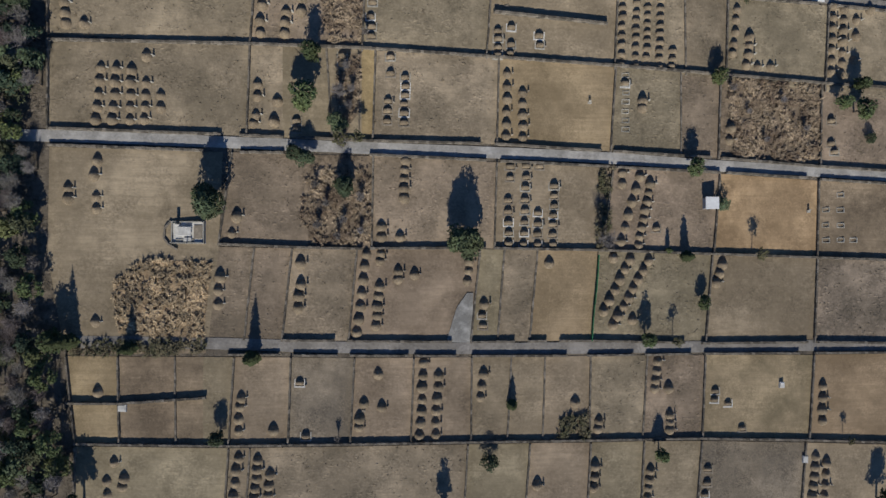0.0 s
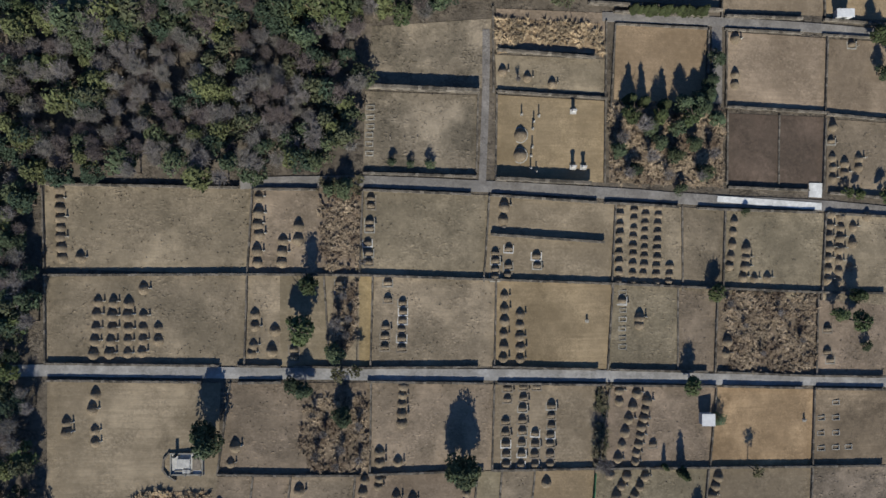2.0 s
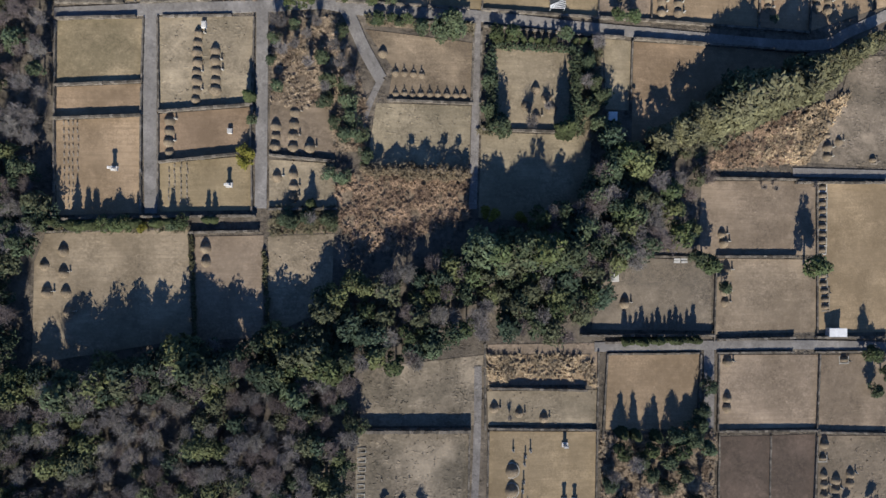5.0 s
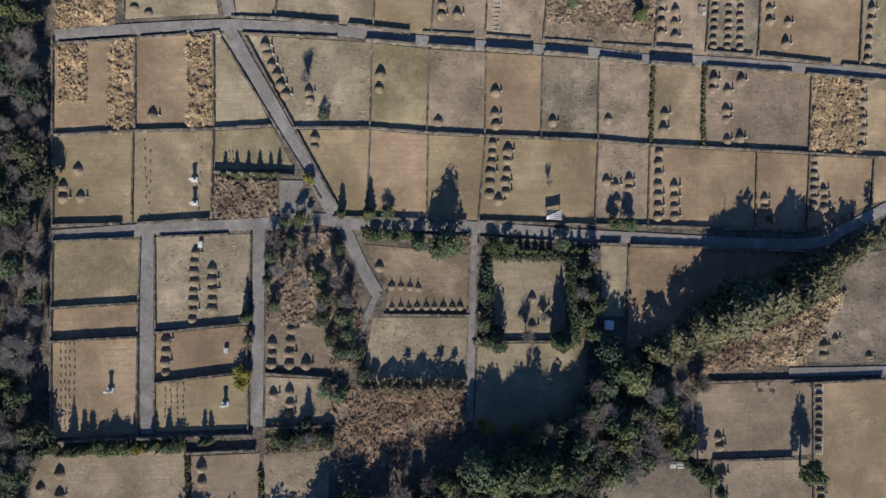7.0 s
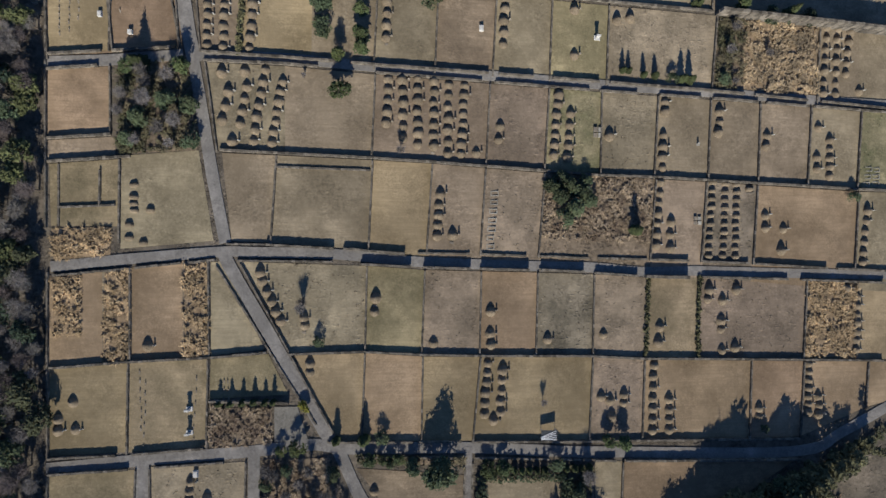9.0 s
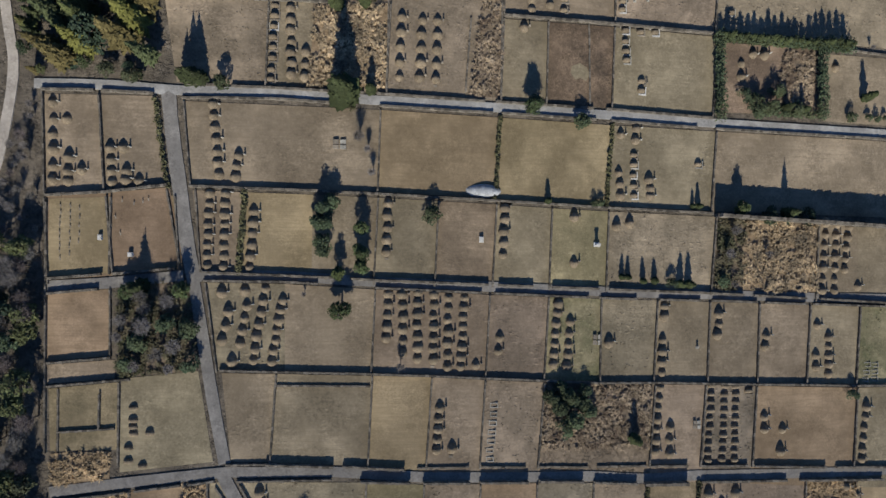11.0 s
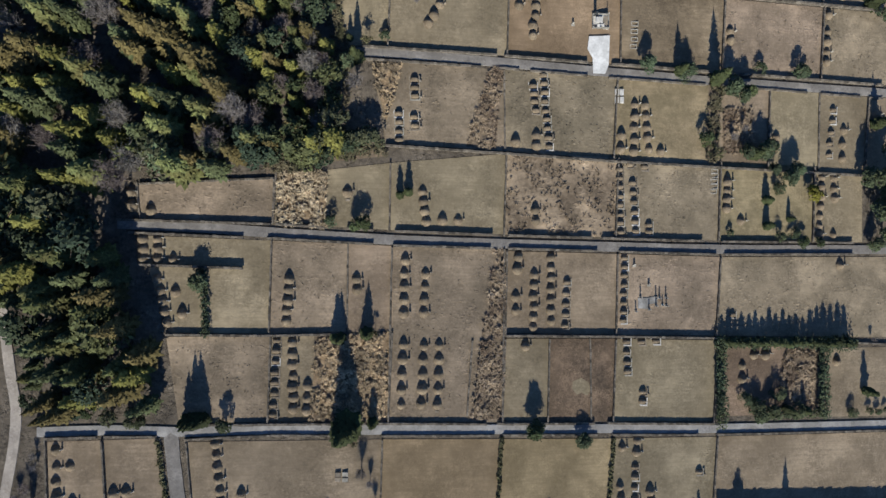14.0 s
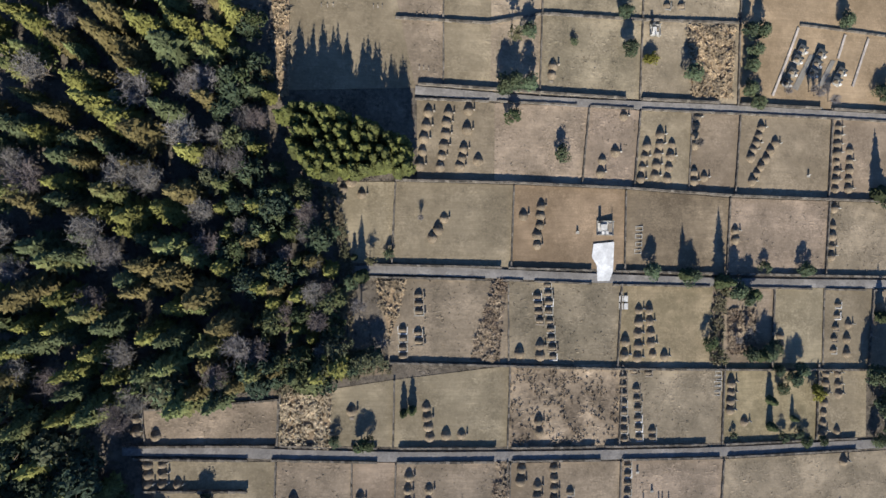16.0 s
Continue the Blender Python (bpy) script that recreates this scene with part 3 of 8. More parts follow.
# all at a height of ten metres; scaled when planted
for variant in range(3):
    TREES["conifer", variant] = (trunk_shape(9.5, 0.6, 0.14, 4), conifer_crown(10, 1.75, 27, 15, 0.14, 0.22), "conifer")
    TREES["grove", variant] = (trunk_shape(9.0, 0.4, 0.1, 3), conifer_crown(10, 1.3, 14, 9, 0.25, 0.5), "grove")
    TREES["cypress", variant] = (trunk_shape(9.0, 0.4, 0.16, 3), conifer_crown(10, 1.7, 16, 12, 0.08, 0.45), "cypress")
    TREES["column", variant] = (trunk_shape(9.0, 0.4, 0.16, 3), conifer_crown(10, 1.75, 14, 12, 0.06, 0.5, 0.34), "cypress")
    TREES["pine", variant] = (trunk_shape(8.5, 2.2, 0.2, 7), leaf_cloud(*lobes(15, 2.3, 2.6, 9.4, 0.8, 1.4), 680, 0.40, 0.55), "pine")
    TREES["broad", variant] = (trunk_shape(7.5, 2.4, 0.24, 6), leaf_cloud(*lobes(17, 2.6, 1.7, 9.0, 1.0, 1.7), 860, 0.38, 0.8), "broad")
    TREES["full pine", variant] = (trunk_shape(8.5, 2.0, 0.2, 7), leaf_cloud(*lobes(17, 1.35, 1.6, 9.4, 0.8, 1.3), 1050, 0.33, 0.7), "pine")
    TREES["full broad", variant] = (trunk_shape(7.5, 2.2, 0.24, 6), leaf_cloud(*lobes(20, 1.7, 1.2, 9.2, 0.9, 1.5), 1350, 0.32, 0.85), "broad")
    TREES["thicket", variant] = (trunk_shape(8, 1.8, 0.2, 7), leaf_cloud(*lobes(14, 1.9, 1.0, 9.2, 0.9, 1.5), 700, 0.42, 0.85), "thicket")
    TREES["sparse", variant] = (trunk_shape(8.5, 1.6, 0.13, 7), leaf_cloud(*lobes(9, 1.6, 4.5, 9.3, 0.6, 1.0), 170, 0.36, 0.8), "sparse")
    TREES["bamboo", variant] = (trunk_shape(9, 0.8, 0.06, 8), leaf_cloud(*lobes(18, 1.3, -1.6, 9.4, 0.55, 1.0), 880, 0.34, 0.9), "bamboo")
    TREES["yellow", variant] = (trunk_shape(7, 2.5, 0.3, 5), leaf_cloud(*lobes(9, 3.0, 3.0, 7.5, 1.8, 2.6), 420, 0.75, 0.8), "yellow")
    TREES["bare", variant] = (trunk_shape(7, 2.2, 0.2, 7), twig_crown(10, 3.6, 80), "twig")
    TREES["scrubby", variant] = (trunk_shape(6, 2.5, 0.25, 6), twig_crown(10, 5.0, 60), "twig")
TREES = {k: (mesh_of("trunk", *tr, BARK), mesh_of("crown", *cr, TWIG if leaf == "twig" else LEAF[leaf])) for k, (tr, cr, leaf) in TREES.items()}


def tree(kind, x, y, tall):
    stem, crown = TREES["full " + kind if kind in ("pine", "broad") and tall > 4.4 else kind, random.randrange(3)]
    ob = new("bamboo_clump" if kind == "bamboo" else "shrub" if tall < 3 or kind in ("yellow", "scrubby", "thicket") else {"pine": "pine_tree", "cypress": "cypress_tree", "column": "columnar_tree", "bare": "bare_tree", "sparse": "sapling"}.get(kind, "evergreen_tree"))
    k = tall / 10
    wide = k * random.uniform(0.95, 1.2) * (1.2 if tall < 5.5 and kind in ("broad", "pine") else 0.94 if kind == "broad" else 1.3 if kind == "bamboo" else 1.05)
    ob.matrix_basis = Matrix.LocRotScale((x, y, float(height(x, y))), Euler((random.uniform(-0.04, 0.04), random.uniform(-0.04, 0.04), random.uniform(0, 6.28))), (wide, wide, k * random.uniform(0.93, 1.07)))
    tagged(ob, TREE_WORDS[kind] if tall >= 3 or kind in ("yellow", "scrubby", "thicket") else "small " + {"broad": "evergreen bush with dense leaves", "bare": "leafless brown bush", "cypress": "columnar evergreen shrub", "pine": "dark pine shrub", "sparse": "thin sapling with few leaves"}.get(kind, "shrub beside a plot"), "bamboo" if kind == "bamboo" else "shrub" if ob.name.startswith("shrub") else "tree",
           {"conifer": "cedars of the plantation", "grove": "cedars of the small grove", "bare": "bare trees of the wood", "bamboo": "bamboo on the bank", "cypress": "columnar conifers"}.get(kind, "evergreens of the cemetery"))
    part("trunk", stem, ob)
    part("crown", crown, ob)


def wood(kinds, spacing, low, high, *poly):
    """A closed stand of trees that nobody could count: one object."""
    names = kinds.split()
    x, y = scatter(poly, spacing)
    x, y = x[x > -79], y[x > -79]
    slots = [BARK] + [m for k in dict.fromkeys(names) for m in TONES["twig" if k in ("bare", "scrubby") else k]]
    entries = []
    for a, b in zip(x, y):
        kind, tall = random.choice(names), random.uniform(low, high)
        stem, crown = TREES[kind, random.randrange(3)]
        k = tall / 10 * (0.85 if kind == "bare" else 1)
        wide = k * random.uniform(0.85, 1.2) * (1.2 if tall < 7 else 1.0)
        m = Matrix.LocRotScale((a, b, float(height(a, b))), Euler((random.uniform(-0.06, 0.06), random.uniform(-0.06, 0.06), random.uniform(0, 6.28))), (wide, wide, k))
        tone = random.choice(TONES["twig" if kind in ("bare", "scrubby") else kind])
        entries += [(stem, m, 0), (crown, m, slots.index(tone))]
    words = "dense cedar plantation of tall yellow-green conifers" if "conifer" in names else "dense small grove of young cedars" if "grove" in names else "mixed winter wood of bare and evergreen trees"
    tagged(new("woodland", joined_copies("woodland", entries, slots)), words, "trees", kind="stuff")


def hedge(a, b, tall=0.75, leaf=""):
    """A leafy hedge with a ragged top on a line of stems."""
    a, b = Vector(a), Vector(b)
    n = max(3, int((b - a).length / 0.6))
    cs, rs, stems = [], [], []
    for i in range(n + 1):
        p = a.lerp(b, i / n)
        z = float(height(p.x, p.y))
        cs.append((p.x + random.uniform(-0.2, 0.2), p.y + random.uniform(-0.2, 0.2), z + tall * random.uniform(0.5, 0.7)))
        rs.append(tall * random.uniform(0.4, 0.62) if tall < 2 else tall * random.uniform(0.33, 0.5))
        stems.append(limb((p.x, p.y, z - 0.3), (p.x, p.y, z + tall * 0.7), 0.05, 0.02, 4))
    ob = new("hedge", mesh_of("stems", *joined(stems), BARK))
    tagged(ob, "ragged dark green hedge along a plot edge" if tall > 1.4 else "low olive-green hedge between plots", "hedge", "hedges of the cemetery")
    part("foliage", mesh_of("foliage", *leaf_cloud(cs, rs, (60 if tall > 2 else 34) * n, 0.26, 0.9), LEAF[leaf or ("broad" if tall > 1.4 else "sparse")]), ob)


# ---- graves, built once and copied ----
def dome(rx, ry, tall, rings=5, sides=14, power=1.6, seed=0, sink=0.15):
    verts = [(0.0, 0.0, tall)]
    for k in range(1, rings + 1):
        f = k / rings
        for j in range(sides):
            a = j * math.tau / sides
            w = 1 + 0.10 * noise.noise((math.cos(a) * 1.5, math.sin(a) * 1.5, seed * 7.3))
            z = tall * (1 - f ** power) if k < rings else -sink
            verts.append((rx * f * w * math.cos(a), ry * f * w * math.sin(a), z + 0.05 * noise.noise((f * 3, a, seed * 3.1))))
    faces = [(0, 1 + j, 1 + (j + 1) % sides) for j in range(sides)]
    for k in range(rings - 1):
        o = 1 + k * sides
        faces += [(o + j, o + sides + j, o + sides + (j + 1) % sides, o + (j + 1) % sides) for j in range(sides)]
    return verts, faces


STELE = mesh_of("stele", *joined([box(0, 0, -0.2, 0.1, 0.42, 0.26), box(0, 0, 0.1, 0.74, 0.28, 0.12, 0.94)]), KERB_STONE)
TABLE = mesh_of("offering_stone", *joined([box(0, 0, -0.2, 0.14, 0.7, 0.4)]), KERB_STONE)
def loaf(rx, ry, tall, seed, sides=16, rings=5, power=3.2):
    """A turf loaf with squared plan and steep sides."""
    verts, faces = dome(1.0, 1.0, tall, rings, sides, power, seed)
    out = []
    for x, y, z in verts:
        r = math.hypot(x, y)
        k = r / max(1e-6, (abs(x) ** 4 + abs(y) ** 4) ** 0.25) if r > 1e-6 else 1
        out.append((x * rx * k, y * ry * k, z))
    return out, faces


DOMES = [mesh_of("burial_mound", *dome(1.0, 1.04, 1.06 if s % 2 else 1.14, power=1.35 if s % 2 else 2.0, seed=s), MOUND, True) for s in range(6)]
DOMES_LARGE = mesh_of("burial_mound", *dome(1.35, 1.4, 1.35, 6, 18, 1.9, 9), MOUND, True)
DOMES_LOW = [mesh_of("turf", *loaf(0.86, 0.52, 0.8, s + 20), MOUND, True) for s in range(4)]
DOMES_SMALL = [mesh_of("burial_mound", *loaf(0.86, 0.5, 0.7, s + 40), MOUND, True) for s in range(4)]


def rim_shape(wx, wy, tall, t):
    return joined([box(0, wy / 2 - t / 2, -0.25, tall, wx, t), box(0, -wy / 2 + t / 2, -0.25, tall, wx, t), box(-wx / 2 + t / 2, 0, -0.25, tall - 0.01, t, wy - 2 * t), box(wx / 2 - t / 2, 0, -0.25, tall - 0.01, t, wy - 2 * t)])


def apron_shape(wx, wy):
    """Low kerb on three sides with a paved strip in front."""
    return joined([box(0, -wy / 2 + 0.14, -0.25, 0.13, wx, 0.28), box(-wx / 2 + 0.09, 0.14, -0.25, 0.12, 0.18, wy - 0.28), box(wx / 2 - 0.09, 0.14, -0.25, 0.12, 0.18, wy - 0.28)])


def ring_shape(r, n=24):
    """A low stone ring in one piece."""
    v = [((r + d) * math.cos(k * math.tau / n), (r + d) * 1.03 * math.sin(k * math.tau / n), z) for d, z in ((-0.08, -0.2), (-0.08, 0.12), (0.09, 0.1), (0.09, -0.2)) for k in range(n)]
    return v, [(j * n + k, j * n + (k + 1) % n, (j + 1) * n + (k + 1) % n, (j + 1) * n + k) for j in range(3) for k in range(n)]


RING = mesh_of("stone_ring", *ring_shape(1.36), STONE)
KERBS = [mesh_of("kerbed_grave", *apron_shape(2.0, 1.62), m) for m in (PALE_STONE, STONE, STONE, KERB_STONE, KERB_STONE)]
FLATS = mesh_of("flat_grave", *rim_shape(1.5, 0.95, 0.14, 0.14), STONE)
MARK = mesh_of("grave_marker", *joined([box(0, 0, -0.2, 0.55, 0.32, 0.16, 0.9), box(0, -0.2, -0.2, 0.1, 0.5, 0.35)]), STONE)
MARK_LOW = mesh_of("grave_marker", *joined([box(0, 0, -0.2, 0.3, 0.2, 0.14, 0.9), box(0, -0.3, -0.2, 0.05, 0.22, 0.45)]), KERB_STONE)
MARK_TALL = mesh_of("grave_stele", *joined([box(0, 0, -0.2, 0.35, 1.1, 0.8), box(0, 0, 0.35, 1.75, 0.62, 0.24, 0.97), box(0, 0, 1.75, 1.98, 0.86, 0.44, 0.7)]), PALE_STONE)


STRAY = []
MIDDLE = 27.0


def stray(me, x, y, turn, size, stele):
    m = Matrix.LocRotScale((x, y, float(height(x, y)) + 0.06), Euler((0, 0, turn)), (size, size, size * random.uniform(0.9, 1.1)))
    STRAY.append((me, m, 0))
    if stele:
        STRAY.append((STELE, m @ Matrix.Translation((1.12, 0.25, 0)), 1))


def place(me, name, x, y, turn=0.0, size=1.0):
    ob = new(name, me)
    ob.matrix_basis = Matrix.LocRotScale((x, y, float(height(x, y)) + 0.06), Euler((0, 0, turn)), (size, size, size * random.uniform(0.9, 1.1)))
    return ob


def root(name, x, y, turn=0.0, size=1.0):
    return place(None, name, x, y, turn, size)


def graves(kind, a, b=None, n=1):
    """A row of n graves from a to b."""
    b = b or a
    for i in range(n):
        f = i / (n - 1) if n > 1 else 0
        x, y = a[0] + (b[0] - a[0]) * f + random.uniform(-0.1, 0.1), a[1] + (b[1] - a[1]) * f + random.uniform(-0.1, 0.1)
        turn = random.uniform(-0.12, 0.12)
        if kind == "little":
            ob = root("burial_mound", x, y, turn, random.uniform(0.64, 0.72))
            tagged(ob, "little round turf burial mound in a tight row", "grave mound", "little mounds in a tight row")
            part("mound", random.choice(DOMES), ob)
            part("stele", STELE, ob, "grey stone grave marker").location = (0.0, 0.9, 0.3)
        elif kind == "round" and abs(x) > MIDDLE:
            stray(random.choice(DOMES), x, y, turn, random.uniform(0.9, 1.08), random.random() < 0.62)
        elif kind in ("round", "large"):
            ob = root("burial_mound", x, y, turn, random.uniform(0.9, 1.08))
            part("mound", DOMES_LARGE if kind == "large" else random.choice(DOMES), ob)
            if kind == "large":
                part("stone_ring", RING, ob, "pale stone ring round the foot")
            tagged(ob, "large round burial mound of golden turf" if kind == "large" else "round turf burial mound of dry tan grass", "grave mound", "burial mounds of the cemetery")
            if kind == "round" and random.random() < 0.62:
                part("stele", STELE, ob, "grey stone grave marker").location = (1.12, 0.25, 0)
            if kind == "round" and random.random() < 0.12:
                part("offering_stone", TABLE, ob, "low grey offering stone").location = (0.0, -1.3, 0)
        elif kind == "kerbed":
            ob = root("kerbed_grave", x, y, turn * 0.4, random.uniform(0.88, 1.0))
            part("kerb", random.choice(KERBS), ob, "grey stone kerb")
            tagged(ob, "rectangular grave with a stone kerb and turf mound", "grave", "kerbed graves of the cemetery")
            part("turf", random.choice(DOMES_LOW), ob, "steep dry turf mound").location = (0, 0.1, 0)
            if random.random() < 0.2:
                part("headstone", STELE, ob, "grey stone grave marker").location = (1.15, -0.2, 0)
        elif kind == "small":
            ob = place(random.choice(DOMES_SMALL), "burial_mound", x, y, turn, random.uniform(0.92, 1.08))
            tagged(ob, "small oblong turf burial mound in a close row", "grave mound", "small burial mounds in close rows")
        elif kind == "flat":
            tagged(place(FLATS, "flat_grave", x, y, turn * 0.3, random.uniform(0.85, 1.0)), "flat grave outlined by a thin stone kerb", "grave", "flat kerbed graves")
        else:
            tagged(place(MARK_LOW, "grave_marker", x, y, turn), "small low grey stone grave marker", "grave marker", "grave markers")


def marker_stone(x, y):
    tagged(place(MARK, "grave_marker", x, y, 0, 1.3), "upright grey stone marker on the lawn", "grave marker", "grave markers")


def tall_stele(x, y):
    tagged(place(MARK_TALL, "grave_stele", x, y, random.uniform(-0.1, 0.1)), "tall pale granite grave stele with a cap", "grave marker", "tall steles")


def white_block(x, y, wx, wy):
    ob = place(mesh_of("stone_block", *joined([box(0, 0, -0.2, 0.55, wx, wy, 0.96)]), PALE_STONE), "stone_block", x, y)
    tagged(ob, "pale granite block standing on the grass", "stone block")
    part("plate", mesh_of("plate", *box(0, 0, 0.553, 0.66, wx * 0.8, wy * 0.8, 0.97), PALE_STONE), ob)


def hut(x, y, wx, wy, tall):
    ob = new("hut")
    ob.location = (x, y, float(height(x, y)))
    tagged(ob, "small storage hut with a pale flat sheet roof", "hut")
    part("wall", mesh_of("wall", *box(0, 0, -0.4, tall, wx * 0.88, wy * 0.88), HUT_WALL), ob, "grey painted panel walls")
    part("roof", mesh_of("roof", *box(0, 0, tall, tall + 0.1, wx, wy, 0.985), ROOF), ob, "pale sheet roof")
    part("door", mesh_of("door", *box(0, -wy * 0.44 - 0.02, 0.05, tall * 0.88, min(0.8, wx * 0.4), 0.05), DARK_STONE), ob, "dark door panel")


def tomb_altar(x, y, wx, wy):
    """A family tomb: paved terrace with a low kerb, urn chests, a stele and an offering table."""
    ob = new("family_tomb")
    ob.location = (x, y, float(height(x, y)))
    tagged(ob, "pale granite family tomb on a paved terrace", "tomb")
    part("terrace", mesh_of("terrace", *box(0, 0, -0.5, 0.35, wx, wy), PALE_STONE), ob)
    part("kerb", mesh_of("kerb", *[(lambda s: ([(a, b, c + 0.35) for a, b, c in s[0]], s[1]))(rim_shape(wx, wy, 0.35, 0.22))][0], STONE), ob)
    part("tomb_chest", mesh_of("tomb_chest", *joined([box(-wx * 0.08, wy * 0.05, 0.353, 0.75, wx * 0.34, wy * 0.36), box(-wx * 0.08, wy * 0.05, 0.75, 0.9, wx * 0.4, wy * 0.42, 0.9)]), PALE_STONE), ob)
    part("side_slab", mesh_of("side_slab", *box(wx * 0.3, wy * 0.02, 0.353, 0.5, wx * 0.26, wy * 0.62, 0.97), KERB_STONE), ob, "weathered grey stone slab")
    part("front_step", mesh_of("front_step", *box(-wx * 0.1, -wy * 0.36, 0.353, 0.48, wx * 0.55, wy * 0.14), STONE), ob)
    for sx, sy in ((-0.46, -0.46), (0.46, -0.46), (0.0, -0.46), (0.46, 0.46)):
        part("post", mesh_of("post", *box(wx * sx, wy * sy, 0.353, 1.5, 0.16, 0.16, 0.85), STONE), ob)
    part("stele", mesh_of("stele", *joined([box(-wx * 0.3, wy * 0.42, 0.353, 0.6, 0.9, 0.5), box(-wx * 0.3, wy * 0.42, 0.6, 2.1, 0.55, 0.25)]), DARK_STONE), ob, "dark polished memorial stone")
    part("offering_table", mesh_of("offering_table", *joined([box(0, -wy * 0.32, 0.353, 0.62, 0.9, 0.35), box(0, -wy * 0.32, 0.62, 0.74, 1.3, 0.6)]), PALE_STONE), ob)


def slab_pile(x, y, wx, wy, pale=False):
    ob = new("stone_slabs")
    ob.location = (x, y, float(height(x, y)) + 0.05)
    tagged(ob, "group of flat grey granite slabs on the ground", "stone slab")
    for i in range(2):
        for j in range(2):
            part("slab", mesh_of("slab", *box(wx * (i - 0.5) * 0.52, wy * (j - 0.5) * 0.52, -0.1, 0.28 + 0.1 * ((i + 2 * j) % 3), wx * 0.44, wy * 0.42, 0.97), PALE_STONE if pale else STONE if i else KERB_STONE), ob)


def tomb_bay(x, y, turn=-0.47):
    """A walled bay tomb: dark back and side wall, turf bed, pale front stones."""
    ob = new("bay_tomb")
    ob.matrix_basis = Matrix.LocRotScale((x, y, float(height(x, y)) + 0.08), Euler((0, 0, turn)), None)
    tagged(ob, "grave bay with dark low walls and pale stones", "tomb", "bay tombs in slanting rows")
    part("floor_slab", mesh_of("floor_slab", *box(0, 0, -0.4, 0.12, 1.9, 1.5), STONE), ob)
    part("back_wall", mesh_of("back_wall", *box(0, 0.66, 0.123, 0.85, 1.9, 0.24, 0.98), DARK_STONE), ob, "dark stone wall")
    part("side_wall", mesh_of("side_wall", *box(-0.84, -0.1, 0.123, 0.8, 0.24, 1.26, 0.98), DARK_STONE), ob, "dark stone wall")
    part("bed", mesh_of("bed", *loaf(0.6, 0.42, 0.5, 61), MOUND, True), ob, "low turf bed")
    part("front_stone", mesh_of("front_stone", *box(1.05, -0.1, -0.2, 0.45, 0.5, 0.35, 0.95), PALE_STONE), ob, "pale granite offering stone")


def stone_post(x, y):
    ob = place(mesh_of("stone_post", *joined([box(0, 0, -0.2, 0.2, 0.5, 0.45), box(0, 0, 0.2, 1.35, 0.26, 0.22, 0.92)]), STONE), "stone_post", x, y)
    tagged(ob, "slim upright grey stone post on a base", "grave marker", "slim stone posts")


def frame_shelter(x, y, wx, wy):
    ob = new("frame_shelter")
    ob.location = (x, y, float(height(x, y)))
    tagged(ob, "small shelter with white pipe frame and dark roof", "shelter")
    part("roof", mesh_of("roof", *box(0, 0, 1.7, 1.76, wx, wy), DARK_STONE), ob, "dark sheet roof")
    for sx in (-1, 1):
        for sy in (-1, 1):
            part("post", mesh_of("post", *box(sx * wx * 0.46, sy * wy * 0.46, -0.3, 1.697, 0.08, 0.08), ROOF), ob, "white pipe post")
    for k in range(5):
        f = k / 4 - 0.5
        part("roof_bar", mesh_of("roof_bar", *limb((-wx * 0.5, -wy * 0.45 + 0.1 * k, 1.83), (wx * 0.5, wy * f * 0.95, 1.83), 0.06, 0.06, 6), ROOF), ob, "white pipe")


def tarp_heap(x, y, wx, wy):
    ob = place(mesh_of("covered_heap", *dome(wx / 2, wy / 2, 0.9, 6, 26, 2.6, 77), TARP, True), "covered_heap", x, y)
    tagged(ob, "long heap under a silver-grey tarpaulin", "tarpaulin heap")


def mesh_fence(a, b):
    a, b = Vector(a), Vector(b)
    long = (b - a).length
    ob = new("net_fence")
    ob.matrix_basis = Matrix.LocRotScale((a.x, a.y, float(height(a.x, a.y))), Euler((0, 0, math.atan2(b.y - a.y, b.x - a.x))), None)
    tagged(ob, "green netting fence on posts along a plot", "fence")
    n = int(long / 2)
    dz = [float(height(*a.lerp(b, i / n))) - float(height(a.x, a.y)) for i in range(n + 1)]
    for i in range(n + 1):
        part("post", mesh_of("post", *box(i * long / n, 0, dz[i] - 0.3, dz[i] + 1.25, 0.09, 0.09), MESH_GREEN), ob)
        if i < n:
            x0, x1 = i * long / n + 0.05, (i + 1) * long / n - 0.05
            v = [(x, s * 0.06 + 0.08 * math.sin(i), z + h) for s in (-1, 1) for x, z, h in ((x0, dz[i], 0.0), (x1, dz[i + 1], 0.0), (x1, dz[i + 1], 1.15), (x0, dz[i], 1.15))]
            part("net_panel", mesh_of("net_panel", v, [(0, 1, 2, 3), (7, 6, 5, 4), (0, 4, 5, 1), (1, 5, 6, 2), (2, 6, 7, 3), (3, 7, 4, 0)], MESH_GREEN), ob)


# ---- lanes ----
road("concrete", 2, (-79.6, 25), (-68.2, 25.3), (-38.9, 24.6), (-15.1, 24), (6.6, 23.6), (27.9, 23), (49, 22), (67.8, 21.4), (87.4, 20.5))
road("asphalt", 2, (-67.8, -9.3), (-42.6, -9.6), (-19.8, -10.4), (1.7, -10.7), (23.9, -10.8), (44.8, -10.8), (66.6, -10.8), (87.3, -10.9))
road("asphalt", 2, (-36.1, 56.9), (-21.3, 57.3), (-14.6, 57.4), (4.1, 56.8), (27.5, 55.8), (48.9, 54.6), (69, 53.9), (90.2, 52.3))
road("gravel", 1.3, (6, 84.4), (5.9, 72.5), (5.3, 57.1))
road("gravel", 1.9, (48.6, 87.5), (48.6, 72.4))
road("asphalt", 1.7, (27, 87.5), (47.8, 87.5), (70.2, 87.2), (90.3, 86.4))
